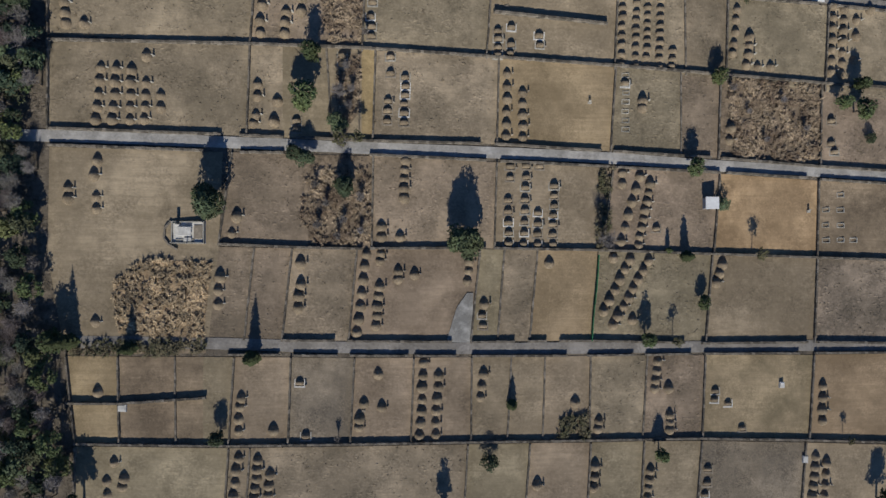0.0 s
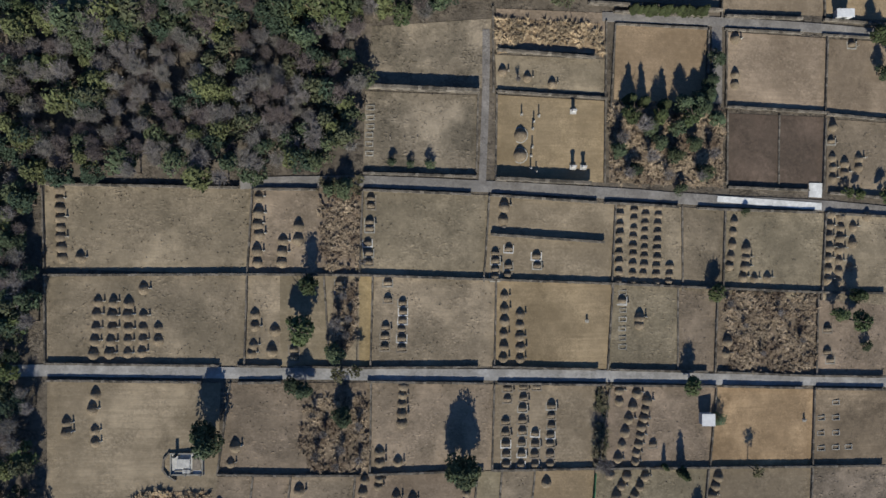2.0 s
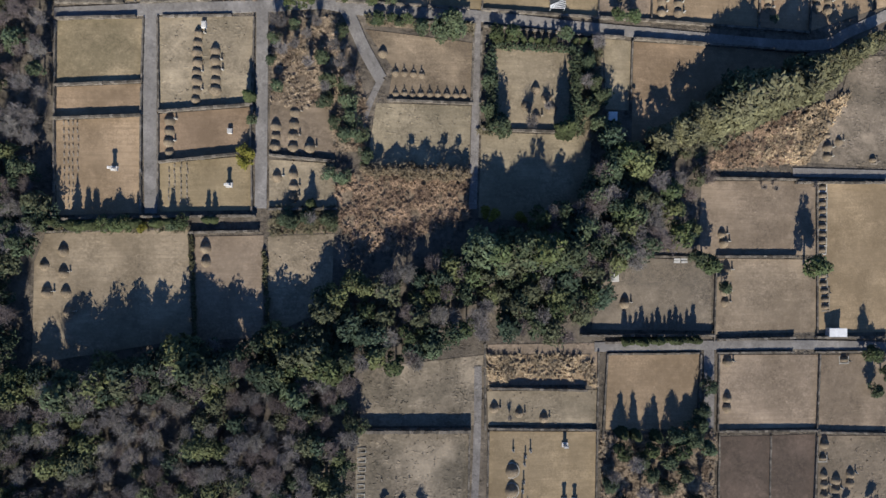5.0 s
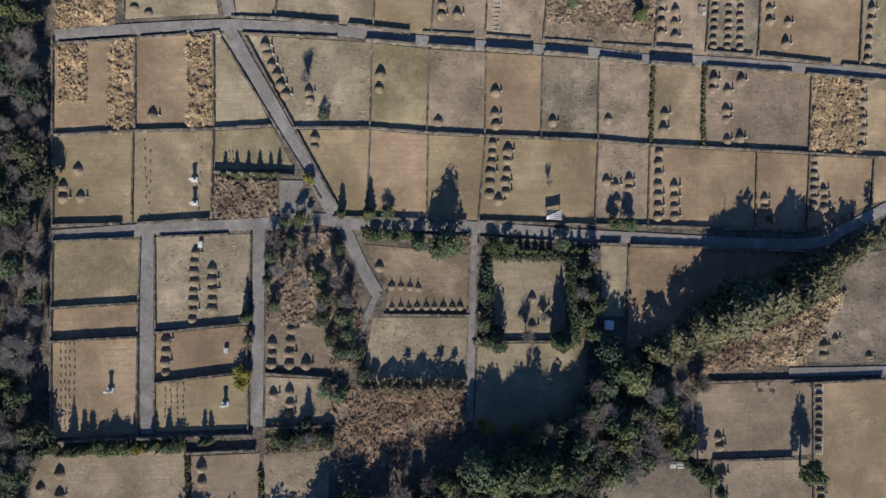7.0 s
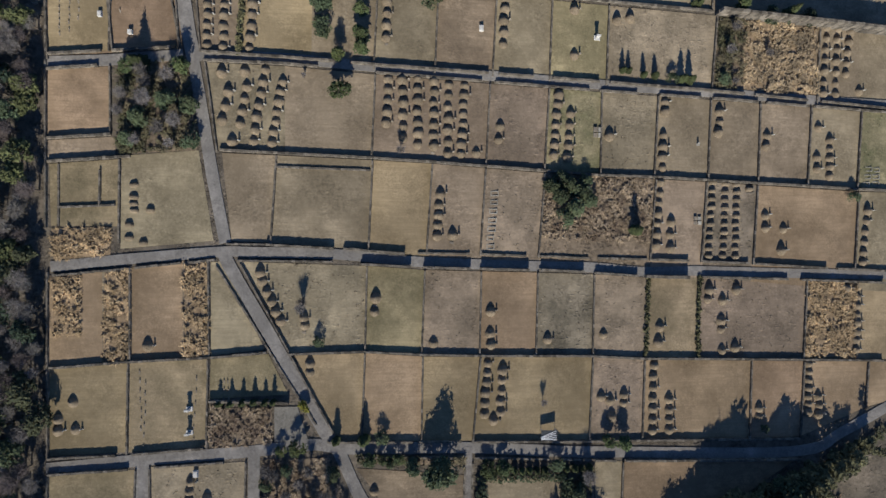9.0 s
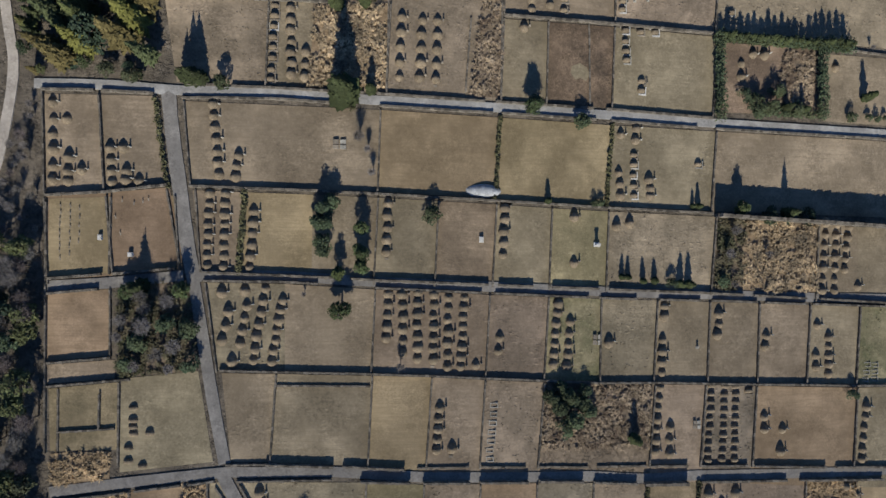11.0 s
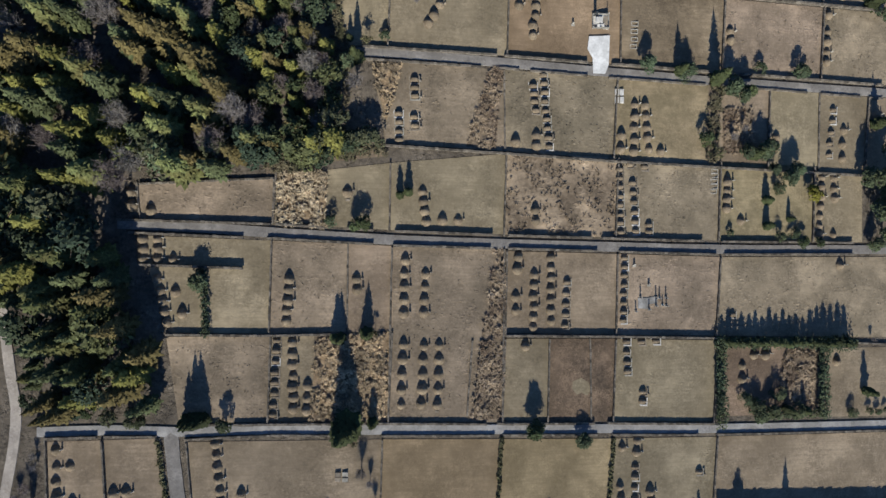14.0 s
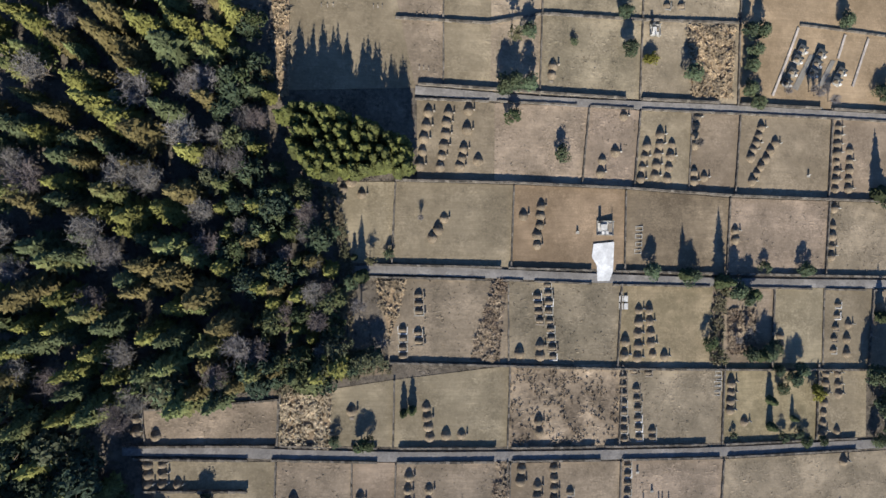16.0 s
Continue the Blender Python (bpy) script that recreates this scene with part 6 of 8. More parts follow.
wall((-10.8, 244.3), (-11.1, 229.6))
hedge((10.7, 243.7), (9.9, 228.8))
hedge((32.1, 243.1), (30.8, 227.9))
wall((52.8, 242.7), (51.6, 227.4))
wall((-44.7, 245.2), (-29.7, 245.6), 0.7)
wall((-29.7, 245.6), (-18, 245.2), 0.7)
wall((-11, 245), (9.2, 244.5), 0.7)
wall((11, 244.5), (28.6, 244), 0.7)
wall((31.7, 243.9), (48.6, 243.3), 0.7)
wall((52.5, 243.2), (90, 242.6), 0.7)
wall((-44, 247.6), (-39.2, 247.6), 0.7)
wall((-36.4, 247.5), (-30.6, 247.5), 0.7)
wall((-30.6, 247.5), (-14, 247.2), 0.7)
wall((-11.5, 247.2), (-9, 247.1), 0.7)
wall((-9, 247.1), (7.8, 246.6), 0.7)
wall((9.9, 246.6), (11.5, 246.5), 0.7)
wall((11.5, 246.5), (28.1, 246.1), 0.7)
wall((30.8, 246.1), (32.5, 246), 0.7)
wall((32.5, 246), (52.3, 245.2), 0.7)
wall((-30.4, 262.8), (-30.7, 247.9))
wall((-9.2, 263.4), (-9.8, 247.6))
wall((11.1, 278.6), (10.9, 246.8))
wall((5.3, 261.7), (4.4, 248.2), 0.4)
wall((11.4, 262), (10.9, 247.1))
wall((19.7, 261.9), (19.4, 246.8))
wall((27.5, 261.8), (27.7, 246.5), 0.35)
wall((32.5, 261.7), (31.9, 246.3))
wall((53.1, 261.1), (52, 245.6))
wall((-48, 263.3), (-30.9, 263))
wall((-30.9, 263), (-18.2, 263.2))
wall((11.4, 262.6), (32.5, 262.2), 0.9)
wall((32.5, 262.2), (52.4, 261.6), 0.9)
hedge((53.3, 261.2), (53.2, 245.4), 2.6)
hedge((75, 260.6), (74.7, 246.6), 2.6)
hedge((53.8, 260.5), (74.7, 260.6), 1)
hedge((76, 260.3), (81.6, 260.2), 2)
hedge((60.5, 246.7), (75.1, 246.6), 1.6)
wall((81.6, 260.2), (90.4, 259.7), 0.5)
wall((-30.4, 279.7), (-30.7, 263.3))
wall((-17.2, 279.2), (-17.2, 263.5), 0.35)
wall((-52.4, 275.4), (-35.4, 274.8), 1.1)
hedge((-41.8, 274.4), (-41.2, 263.4), 1.5)
wall((11.6, 278.1), (11.4, 263.1))
wall((32.8, 277.7), (32.5, 262.5))
wall((53.7, 277.2), (52.6, 262))
wall((-9.4, 278.7), (-9.8, 247.5), 0.7)
wall((-56.2, 283.1), (-30.7, 282.6))
wall((-29.7, 282.6), (-21.4, 282.1))
wall((-17.4, 282), (-13, 281.7))
wall((-8.9, 281.6), (8.6, 281.1))
wall((11.8, 281), (27.5, 280.7))
wall((29.7, 280.7), (32.4, 280.6))
wall((32.4, 280.6), (49.6, 280.3))
wall((53.7, 280.2), (71.9, 280.2))
wall((74.4, 280.2), (82, 280.2))
wall((-54.3, 280.9), (-35.5, 280.2))
wall((-31.1, 280.1), (-30.2, 280.1))
wall((-30.2, 280.1), (-12.9, 279.2))
wall((-9.2, 279), (8.3, 278.6))
wall((11.8, 278.6), (28.6, 278.2))
wall((33, 278.1), (52.5, 277.7))
wall((54.3, 277.7), (82, 277.9))
wall((-53.1, 289.5), (-52.5, 283.2), 0.35)
wall((-30.1, 290.7), (-30.2, 282.8))
wall((-9.8, 293.9), (-9.9, 281.8))
wall((11.4, 296.1), (11, 281.2))
wall((33, 296), (32.4, 280.8))
wall((53.8, 295.9), (53.2, 280.4))
wall((74, 295.3), (73.4, 280.4))
wall((-52.6, 289.3), (-30.3, 290.7), 0.5)
wall((-29.8, 291.7), (-30.2, 282.9), 0.5)
wall((10.9, 311.7), (11.1, 296.6), 0.35)
wall((32.8, 311.3), (32, 295.7))
wall((64.4, 310.5), (63.8, 294.8))
wall((75.4, 310.3), (74.9, 294.5), 0.35)
wall((86.6, 310.1), (85.2, 294.3))
wall((-10.7, 297), (11.1, 296.1))
wall((11.1, 296.1), (31.8, 295.2))
wall((31.8, 295.2), (53.6, 294.6))
wall((53.6, 294.6), (85.2, 293.8))
wall((-14.9, 312.5), (6.5, 312), 0.6)
wall((9.9, 311.9), (10.9, 311.9), 0.6)
wall((10.9, 311.9), (13.6, 311.8), 0.6)
wall((15.8, 311.7), (26.7, 311.3), 0.6)
wall((31.1, 311.1), (50.6, 310.7), 0.6)
wall((54.8, 310.6), (72.5, 310.2), 0.6)
wall((75.6, 310.1), (84.6, 309.9), 0.6)
wall((86.6, 309.9), (89.6, 309.8), 0.6)
wall((-14.9, 314.7), (9.3, 314.3))
wall((10.9, 314.2), (26.6, 313.8))
wall((31.6, 313.7), (32.8, 313.7))
wall((32.8, 313.7), (44.2, 313.4))
wall((45.3, 313.4), (52.4, 313.2))
wall((54.7, 313.2), (89.6, 312.6))
wall((-22.5, 327.6), (-19.1, 314.5))
wall((-19.1, 314.5), (-18.1, 301.3))
wall((-10, 329.7), (-10.5, 315.1))
wall((11.8, 329.6), (11.4, 314.4))
wall((33.5, 329.2), (33.3, 313.9))
wall((54.9, 328), (54.1, 313.3))
wall((76.6, 327.8), (75.6, 313))
wall((-10, 330), (11.3, 330), 1)
wall((11.3, 330), (33.2, 329.5), 1)
wall((33.2, 329.5), (55.9, 328.5), 1)
wall((55.9, 328.5), (89.7, 328), 1)
wall((26.1, 344.6), (24.8, 329.9))
wall((36.3, 344.4), (35.1, 329.6))
wall((46.9, 344.4), (46.2, 329.1), 0.35)
wall((57, 344.4), (55.9, 328.7))
wall((77.2, 344.4), (76.3, 328.2))
wall((-6.1, 347.5), (7.4, 347.2), 0.9)
wall((7.4, 347.2), (21.4, 346.8), 0.9)
wall((21.4, 346.8), (33.1, 346.6), 0.9)
wall((36.5, 346.6), (52.2, 346.6), 0.9)
wall((57, 346.6), (74.4, 346.5), 0.9)
wall((77.2, 346.5), (89.8, 346.4), 0.9)
wall((-6.6, 344.8), (6.9, 344.9), 0.6)
wall((8.5, 345), (23.6, 344.9), 0.6)
wall((26.4, 344.8), (34.8, 344.7), 0.6)
wall((36.5, 344.6), (56.4, 344.6), 0.6)
wall((56.4, 344.6), (77, 344.6), 0.6)
wall((77, 344.6), (89.8, 344.5), 0.6)
wall((-1.7, 369.3), (-1.5, 346.9), 0.35)
wall((17, 370.7), (16.5, 346.7))
wall((36.8, 372.3), (36.1, 346.6))
wall((57.1, 374), (56.4, 346.4))
wall((-10.3, 359.3), (6.7, 359.3), 0.7)
wall((6.7, 359.3), (16.9, 361.7), 0.7)
wall((16.9, 361.7), (36.9, 361.8), 0.7)
wall((36.9, 361.8), (56.3, 362.5), 0.7)
wall((69.9, 363.1), (89.9, 362.2), 0.5)
wall((-48, 11.1), (-48.9, 9.8), 0.5)
wall((-48.9, 9.8), (-49, 8.2), 0.5)
wall((-49, 8.2), (-48.2, 7.1), 0.5)
wall((-48.2, 7.1), (-46.9, 6.4), 0.5)
hedge((35.6, 106), (41.8, 105.4), 1.3, "yellow")
# taller hedges added on the low hedge's line to make the row's shadow solid
hedge((53.1, 260.8), (73.7, 260.6), 2.8)
hedge((73.8, 260.5), (80.1, 260.4), 4.2)

# ---- overgrown patches ----
brush("straw", (-57.6, 0.7), (-52.9, 4.4), (-41.2, 4.4), (-42.6, -8.7), (-56.6, -7.9))
brush("brown", (-25.1, 20.2), (-14.6, 20.3), (-14.5, 7.4), (-23.7, 7.6), (-26.5, 12.4))
brush("brown", (-20, 40.2), (-16.1, 40.4), (-16.5, 30.1), (-19.4, 26.1), (-20.7, 33.9))
brush("brown", (49.6, 38), (67.9, 37.4), (67.5, 22.9), (51.2, 23.5))
brush("scrub", (25.8, 21), (28.4, 21), (27.4, 6.9), (25.3, 6.9))
brush("scrub", (-65, -8.8), (-42.1, -9.1), (-42.2, -11.3), (-65, -11.5))
brush("scrub", (18.8, -23.2), (24.1, -22.8), (24, -26.9), (18.3, -26.4))
brush("brown", (-23.1, 55), (-15.7, 55.4), (-16.1, 42.1), (-22.3, 41.8))
brush("scrub", (-22.8, 57.7), (-15.4, 58.3), (-15.4, 55.4), (-23.1, 55))
brush("straw", (7.8, 86.4), (26.6, 86.2), (27.2, 80), (24.4, 81.8), (13.1, 82.3), (8, 80))
brush("brown", (28.3, 71.6), (49.7, 71.4), (49.7, 57.1), (28.2, 57.7))
brush("brown", (-29.8, 145.1), (-18.8, 145.1), (-13.8, 131.6), (-13.8, 121.8), (-18.6, 121.9), (-20.1, 129.2), (-29.6, 129.7))
brush("rust", (-18.6, 118), (4, 118.4), (4.5, 110.6), (-13.6, 103.7), (-18.5, 109.2))
brush("green", (36, 121.1), (47.9, 129.7), (66, 137), (77.8, 142.4), (86.1, 147.9), (88.8, 147.3), (77.7, 139.7), (67.1, 132.7), (57.9, 128.2), (47.3, 121.9))
brush("rust", (47.7, 121.9), (57.9, 128), (67.3, 131.6), (64.5, 121.1), (47.9, 119.6))
brush("straw", (54.5, 121.8), (65.9, 130.1), (77.7, 135.3), (74.1, 130), (68.1, 121))
brush("amber", (-64.7, 176.2), (-59.9, 176.5), (-59.8, 166.5), (-64.3, 166.4))
brush("amber", (-56.3, 177.1), (-52.1, 177.7), (-52.1, 162.2), (-56.5, 161.9))
brush("amber", (-43.3, 178.4), (-39.4, 178.8), (-39.1, 163.1), (-43.1, 162.9))
brush("amber", (-65, 184.5), (-55.4, 184.9), (-55.4, 180), (-64.5, 179.3))
brush("amber", (70.9, 176.1), (81.1, 175.8), (80.5, 161.3), (70.2, 161.4))
brush("brown", (-38.6, 154.1), (-28.4, 154), (-28.4, 147.7), (-38.8, 147.6))
brush("scrub", (-54.4, 212.7), (-43, 213.8), (-41.4, 198.2), (-54.2, 197.3))
brush("brown", (19.7, 195.4), (39.8, 194.7), (39.2, 183.1), (18.7, 183.5))
brush("scrub", (53, 225.9), (58.2, 225.8), (57.8, 212.4), (52.3, 212.6))
brush("straw", (58.2, 225.8), (73.2, 225), (73.3, 211.8), (58, 212.4))
brush("straw", (-22.6, 262.5), (-9.7, 263.4), (-10.1, 248.1), (-23.4, 248))
brush("brown", (9.4, 278), (11.3, 278.6), (10.9, 247.3), (5, 247.6), (7.2, 263.8))
brush("brown", (67.3, 258.8), (74.1, 258.9), (73.3, 248.8), (65.3, 248.7))
brush("pale", (-29.6, 291.5), (-21, 292.2), (-21.1, 282.1), (-29.5, 282.4))
brush("brown", (8, 312), (10.9, 312), (9.2, 297.1), (3.9, 297.2))
brush("straw", (-13.3, 311.7), (-7.8, 311.7), (-9.7, 304.3), (-10.7, 301.3))
brush("scrub", (-19.7, 301.4), (-10.7, 297.2), (-10.6, 295.7), (-19.6, 294.3))
brush("straw", (45.6, 361.4), (55.7, 361.6), (55.2, 347.6), (46.9, 347.7))
brush("scrub", (-64.7, 109.5), (-43.1, 109.1), (-43.1, 107.8), (-64.7, 107.8))
brush("scrub", (-29, 111.5), (-18.5, 111.3), (-18.5, 108.7), (-29, 108.9))
brush("scrub", (-13.9, 145.6), (4.9, 144.7), (4.9, 143.3), (-13.4, 143.9))
brush("scrub", (23.5, 142.6), (28.6, 142.6), (28.8, 130.4), (26.5, 124.3), (23.3, 125.3))
brush("scrub", (5.8, 126.5), (9, 126.5), (8.8, 125.3), (5.8, 125.3))
brush("scrub", (-30, 112.2), (-18.5, 112.5), (-18.5, 107.8), (-29.5, 107.5))
brush("scrub", (-24, 328.6), (-20.2, 328.2), (-17.1, 313.5), (-17.5, 301.3), (-19.7, 301.4), (-19.8, 313.5))
brush("straw", (-32.1, 365.3), (-29, 365.5), (-28.8, 344.5), (-30.9, 344.4))
brush("scrub", (-32.4, 297.5), (-19.7, 300.8), (-10.7, 296.7), (-10.6, 295.1), (-20.6, 293.8), (-31.4, 291))
brush("scrub", (-40, 336.2), (-35.8, 349.2), (-33.9, 349.3), (-37.6, 333.3), (-35.5, 318.4), (-29.5, 301.4), (-31.5, 299.5), (-39.4, 318.4))
brush("scrub", (51.4, 311), (54.2, 310.9), (53, 295.6), (50.6, 296.2))
brush("brown", (54.2, 306.5), (60.2, 306.5), (60.5, 297.6), (54.8, 297.2))

# ---- graves ----
graves("round", (-59.5, 36.7), (-60.3, 28), 5)
graves("round", (-57, 36.6), (-57.6, 28), 5)
graves("round", (-54.6, 36.5), (-54.8, 28.1), 5)
graves("round", (-52.2, 34.4), (-52.4, 28.1), 4)
graves("round", (-49.7, 32.3), (-49.8, 30.2), 2)
graves("round", (-52.2, 38.9))
graves("round", (-33.6, 34.4), (-33.6, 32.4), 2)
graves("round", (-34, 29.2), (-34.2, 27.8), 2)
graves("round", (-30.4, 31.7))
graves("round", (-30.9, 28.3))
graves("round", (9.3, 37.4), (9.1, 26.4), 6)
graves("round", (12, 34.2), (12, 26.4), 5)
graves("round", (33.7, 33.3), (33.7, 32.1), 2)
graves("round", (50.5, 28.9), (50.2, 26.8), 2)
graves("kerbed", (-27.1, 28.4), (-27.1, 26.9), 2)
graves("kerbed", (-19.3, 39.8), (-19.3, 38.3), 2)
graves("kerbed", (-19, 33.1), (-18.9, 31.8), 2)
graves("kerbed", (-11.2, 39.8), (-11.2, 36.9), 2)
graves("kerbed", (-8.5, 36.4), (-8.8, 28.5), 6)
graves("kerbed", (-11.6, 32.1), (-11.7, 28.7), 3)
graves("kerbed", (30.5, 36.5))
graves("kerbed", (70.1, 30.8))
graves("kerbed", (70.1, 26.6), (70.6, 25), 2)
graves("flat", (30.7, 39.6), (30.7, 28.2), 8)
graves("round", (-60.1, 21.2), (-60.5, 18.6), 2)
graves("round", (-60.3, 15), (-60.3, 13.1), 2)
graves("round", (-64.9, 16.4), (-64.9, 14.7), 2)
graves("round", (-37, 11.8))
graves("round", (-37.9, 9.1))
graves("round", (-8.5, 21.9), (-8.8, 15.5), 5)
graves("round", (-12.6, 10.4), (-12.6, 8.6), 2)
graves("round", (-9.4, 8.6))
graves("round", (33.2, 19.8), (29.9, 8.1), 6)
graves("round", (35.2, 18.4), (32.9, 7.4), 8)
graves("round", (30, 20.3), (30, 18.5), 2)
graves("kerbed", (9.9, 21.2), (9.8, 19.2), 2)
graves("kerbed", (9.5, 15.2), (9.6, 7.6), 5)
graves("kerbed", (12.6, 21.3), (12.2, 7.6), 8)
graves("kerbed", (15.1, 21.3))
graves("kerbed", (14.8, 13), (14.6, 7.5), 4)
graves("kerbed", (17.7, 17.8), (17.4, 7.6), 7)
graves("kerbed", (36.3, 10.5))
graves("flat", (68.9, 14.3), (68.9, 8.7), 3)
graves("flat", (71.9, 17.2), (71.9, 8.7), 4)
graves("flat", (74.5, 8.8))
graves("round", (-39.7, 1.7))
graves("round", (-40.1, -0.7), (-40.1, -3.1), 2)
graves("round", (-26.3, 4))
graves("round", (-26.3, 0.3), (-26.8, -3.6), 3)
graves("round", (-15.2, 5.7), (-16.7, -8), 7)
graves("round", (-12.6, 5.7), (-12.8, 4.5), 2)
graves("round", (-13, 0), (-13.4, -6.8), 5)
graves("round", (-9.7, 2.6), (-9.7, 1.3), 2)
graves("round", (-6.9, 2.1))
graves("round", (2.6, 4.5), (2.4, 1), 3)
graves("round", (5.3, -3.1))
graves("round", (16.9, 4.1))
graves("round", (34.9, 4.6), (28.4, -6.8), 8)
graves("round", (31.6, 4.9), (26.7, -4.2), 6)
graves("round", (28.4, 5.1))
graves("round", (32.1, -5.8))
graves("round", (48.8, 4.1), (47.6, 0.7), 3)
graves("round", (-60.5, -6))
graves("kerbed", (5, -5.1), (5, -6.8), 2)
graves("round", (-60.1, -17.9))
graves("round", (-36.3, -19), (-36.5, -20.5), 2)
graves("round", (-36.7, -22.7), (-36.7, -24.7), 2)
graves("round", (-30.9, -24.7))
graves("round", (-13.2, -15.1))
graves("round", (-15.5, -20.2))
graves("round", (-16.3, -22.9), (-16.4, -24.2), 2)
graves("round", (-12.5, -20.8))
graves("round", (-5.2, -13.3), (-5.9, -25.8), 7)
graves("round", (-2.7, -15.5), (-3.2, -25.8), 6)
graves("round", (5.2, -15.3), (4.7, -19.3), 3)
graves("round", (21.7, -20.6))
graves("round", (26, -23.9), (25.8, -25.2), 2)
graves("round", (36.6, -13.4), (36.2, -18.3), 4)
graves("round", (38.8, -18.3))
graves("round", (39, -23.1), (39, -25.7), 3)
graves("round", (68.4, -18.3), (68.3, -24.8), 4)
graves("kerbed", (-26.5, -16.5))
graves("kerbed", (-25.4, -25.8))
graves("kerbed", (47.5, -18.8), (47.3, -20.5), 2)
graves("kerbed", (50, -21.1))
graves("kerbed", (52.7, -25.8))
graves("round", (-57.5, -29.9))
graves("round", (-58.7, -33.1), (-58.7, -35.2), 2)
graves("round", (-55.9, -32.6), (-56.2, -34), 2)
graves("round", (-36.8, -29.4), (-37.8, -35.9), 4)
graves("round", (-33.5, -29.8), (-34.2, -36.1), 5)
graves("round", (-31.5, -32.4), (-31.8, -35.8), 3)
graves("round", (14.9, -35))
graves("round", (25.2, -31.9), (25.1, -35.7), 3)
graves("round", (35.4, -33), (34.9, -37.8), 4)
graves("round", (67.1, -31.4), (66.5, -38.6), 5)
graves("round", (69.3, -32.7), (68.9, -38.7), 4)
graves("kerbed", (46.3, -33))
graves("kerbed", (46.1, -35.6), (45.8, -37.7), 2)
graves("round", (-65.8, 55.7), (-65.4, 44.3), 8)
graves("round", (-62.4, 44.2))
graves("round", (-33, 54.5))
graves("round", (-33.1, 51.7), (-33.1, 48.1), 3)
graves("round", (-33.3, 45.2), (-33.2, 43.2), 2)
graves("round", (-29, 47), (-29.1, 43.4), 3)
graves("round", (-26.4, 49.5), (-26.4, 47.1), 2)
graves("round", (9.2, 53), (9, 50.8), 2)
graves("round", (51.8, 50.8), (51.6, 48.8), 2)
graves("round", (51.3, 46.6))
graves("round", (51.1, 44.3), (50.9, 42.6), 2)
graves("round", (53.5, 40.6))
graves("round", (54.1, 45.8), (53.9, 42.5), 3)
graves("round", (55.7, 40.3))
graves("round", (58.1, 40.5))
graves("round", (70.7, 52.2), (70.1, 40), 7)
graves("round", (73, 51.9), (72.2, 39.7), 7)
graves("round", (78.2, 52))
graves("round", (75.3, 50))
graves("round", (75.2, 46.8))
graves("round", (74.8, 42.5))
graves("kerbed", (-14.1, 54.4), (-14.1, 53.1), 2)
graves("kerbed", (-14.3, 50.3), (-14.3, 49.2), 2)
graves("kerbed", (-14.5, 46.7), (-14.5, 43.3), 3)
graves("kerbed", (7.6, 45), (7.5, 40.7), 4)
graves("kerbed", (9.9, 45.7))
graves("kerbed", (9.9, 42.7), (9.8, 41), 2)
graves("kerbed", (15, 44.5), (15, 42.8), 2)
graves("small", (30.3, 53.6), (29.8, 39.9), 9)
graves("small", (32.8, 52.7), (32.5, 39.8), 9)
graves("small", (34.9, 53.5), (34.5, 39.7), 10)
graves("small", (37.3, 53.3), (36.9, 39.6), 10)
graves("small", (39.4, 42.6), (39.2, 39.8), 3)
graves("large", (12.1, 65.8))
graves("large", (11.9, 62.3))
graves("flat", (-14.1, 70.1), (-14.4, 62.2), 6)
graves("marker", (-10.7, 65.1))
graves("marker", (-8.3, 65.1))
graves("marker", (-6, 65.1))
graves("round", (8.8, 77))
graves("round", (13.3, 76))
graves("round", (17.7, 75))
graves("round", (52.2, 84.4))
graves("round", (52.1, 77.8), (52.1, 76), 2)
graves("round", (71.3, 68.6))
graves("round", (71.3, 62.8), (71.3, 59.1), 3)
graves("round", (73.8, 61.7), (73.8, 60.1), 2)
graves("round", (76.7, 62.7), (76.7, 61.1), 2)
graves("kerbed", (75.4, 84.3))
graves("kerbed", (71, 66))
graves("round", (51.9, 101.3))
graves("round", (51.6, 97.4), (51.7, 95.3), 2)
graves("round", (51.1, 107.8), (51.5, 106.3), 2)
graves("kerbed", (71.4, 116.7), (71.1, 104.9), 9)
graves("kerbed", (71.2, 101.6), (71.6, 94.2), 6)
graves("round", (32.5, 95.4))
graves("round", (-63.7, 104.6))
graves("round", (-66.7, 102.2))
graves("round", (-63.5, 100.9))
graves("round", (-66.3, 97.5))
graves("round", (-63.3, 97.6))
graves("round", (-62.8, 94.3))
graves("round", (-40.5, 105.1), (-40.5, 102.7), 2)
graves("round", (-41.9, 141.5), (-42.3, 130.1), 8)
graves("round", (-39, 138.6), (-39.1, 131.9), 5)
graves("round", (-46.6, 126.6), (-46.6, 121.2), 4)
graves("marker", (-63.6, 126.1), (-63.5, 111.9), 12)
graves("marker", (-62.9, 126.1), (-62.8, 111.9), 12)
graves("marker", (-62.2, 126.1), (-62.1, 111.9), 12)
graves("marker", (-61.4, 126.1), (-61.4, 115.7), 9)
graves("marker", (-46.5, 118.3), (-46.6, 113.6), 5)
graves("marker", (-45.7, 119.3), (-45.6, 113.1), 7)
graves("marker", (-44.6, 119.3), (-44.6, 113.1), 7)
graves("marker", (-43.6, 119.3), (-43.6, 113), 7)
graves("marker", (-50.3, 160.5), (-50, 150.9), 7)
graves("marker", (-49.4, 158.6), (-49.5, 148), 7)
graves("marker", (-41, 159.2), (-41.4, 149), 6)
graves("marker", (-36.5, 158.8), (-36.5, 155.9), 3)
graves("marker", (-35.8, 158.8), (-35.7, 155.9), 3)
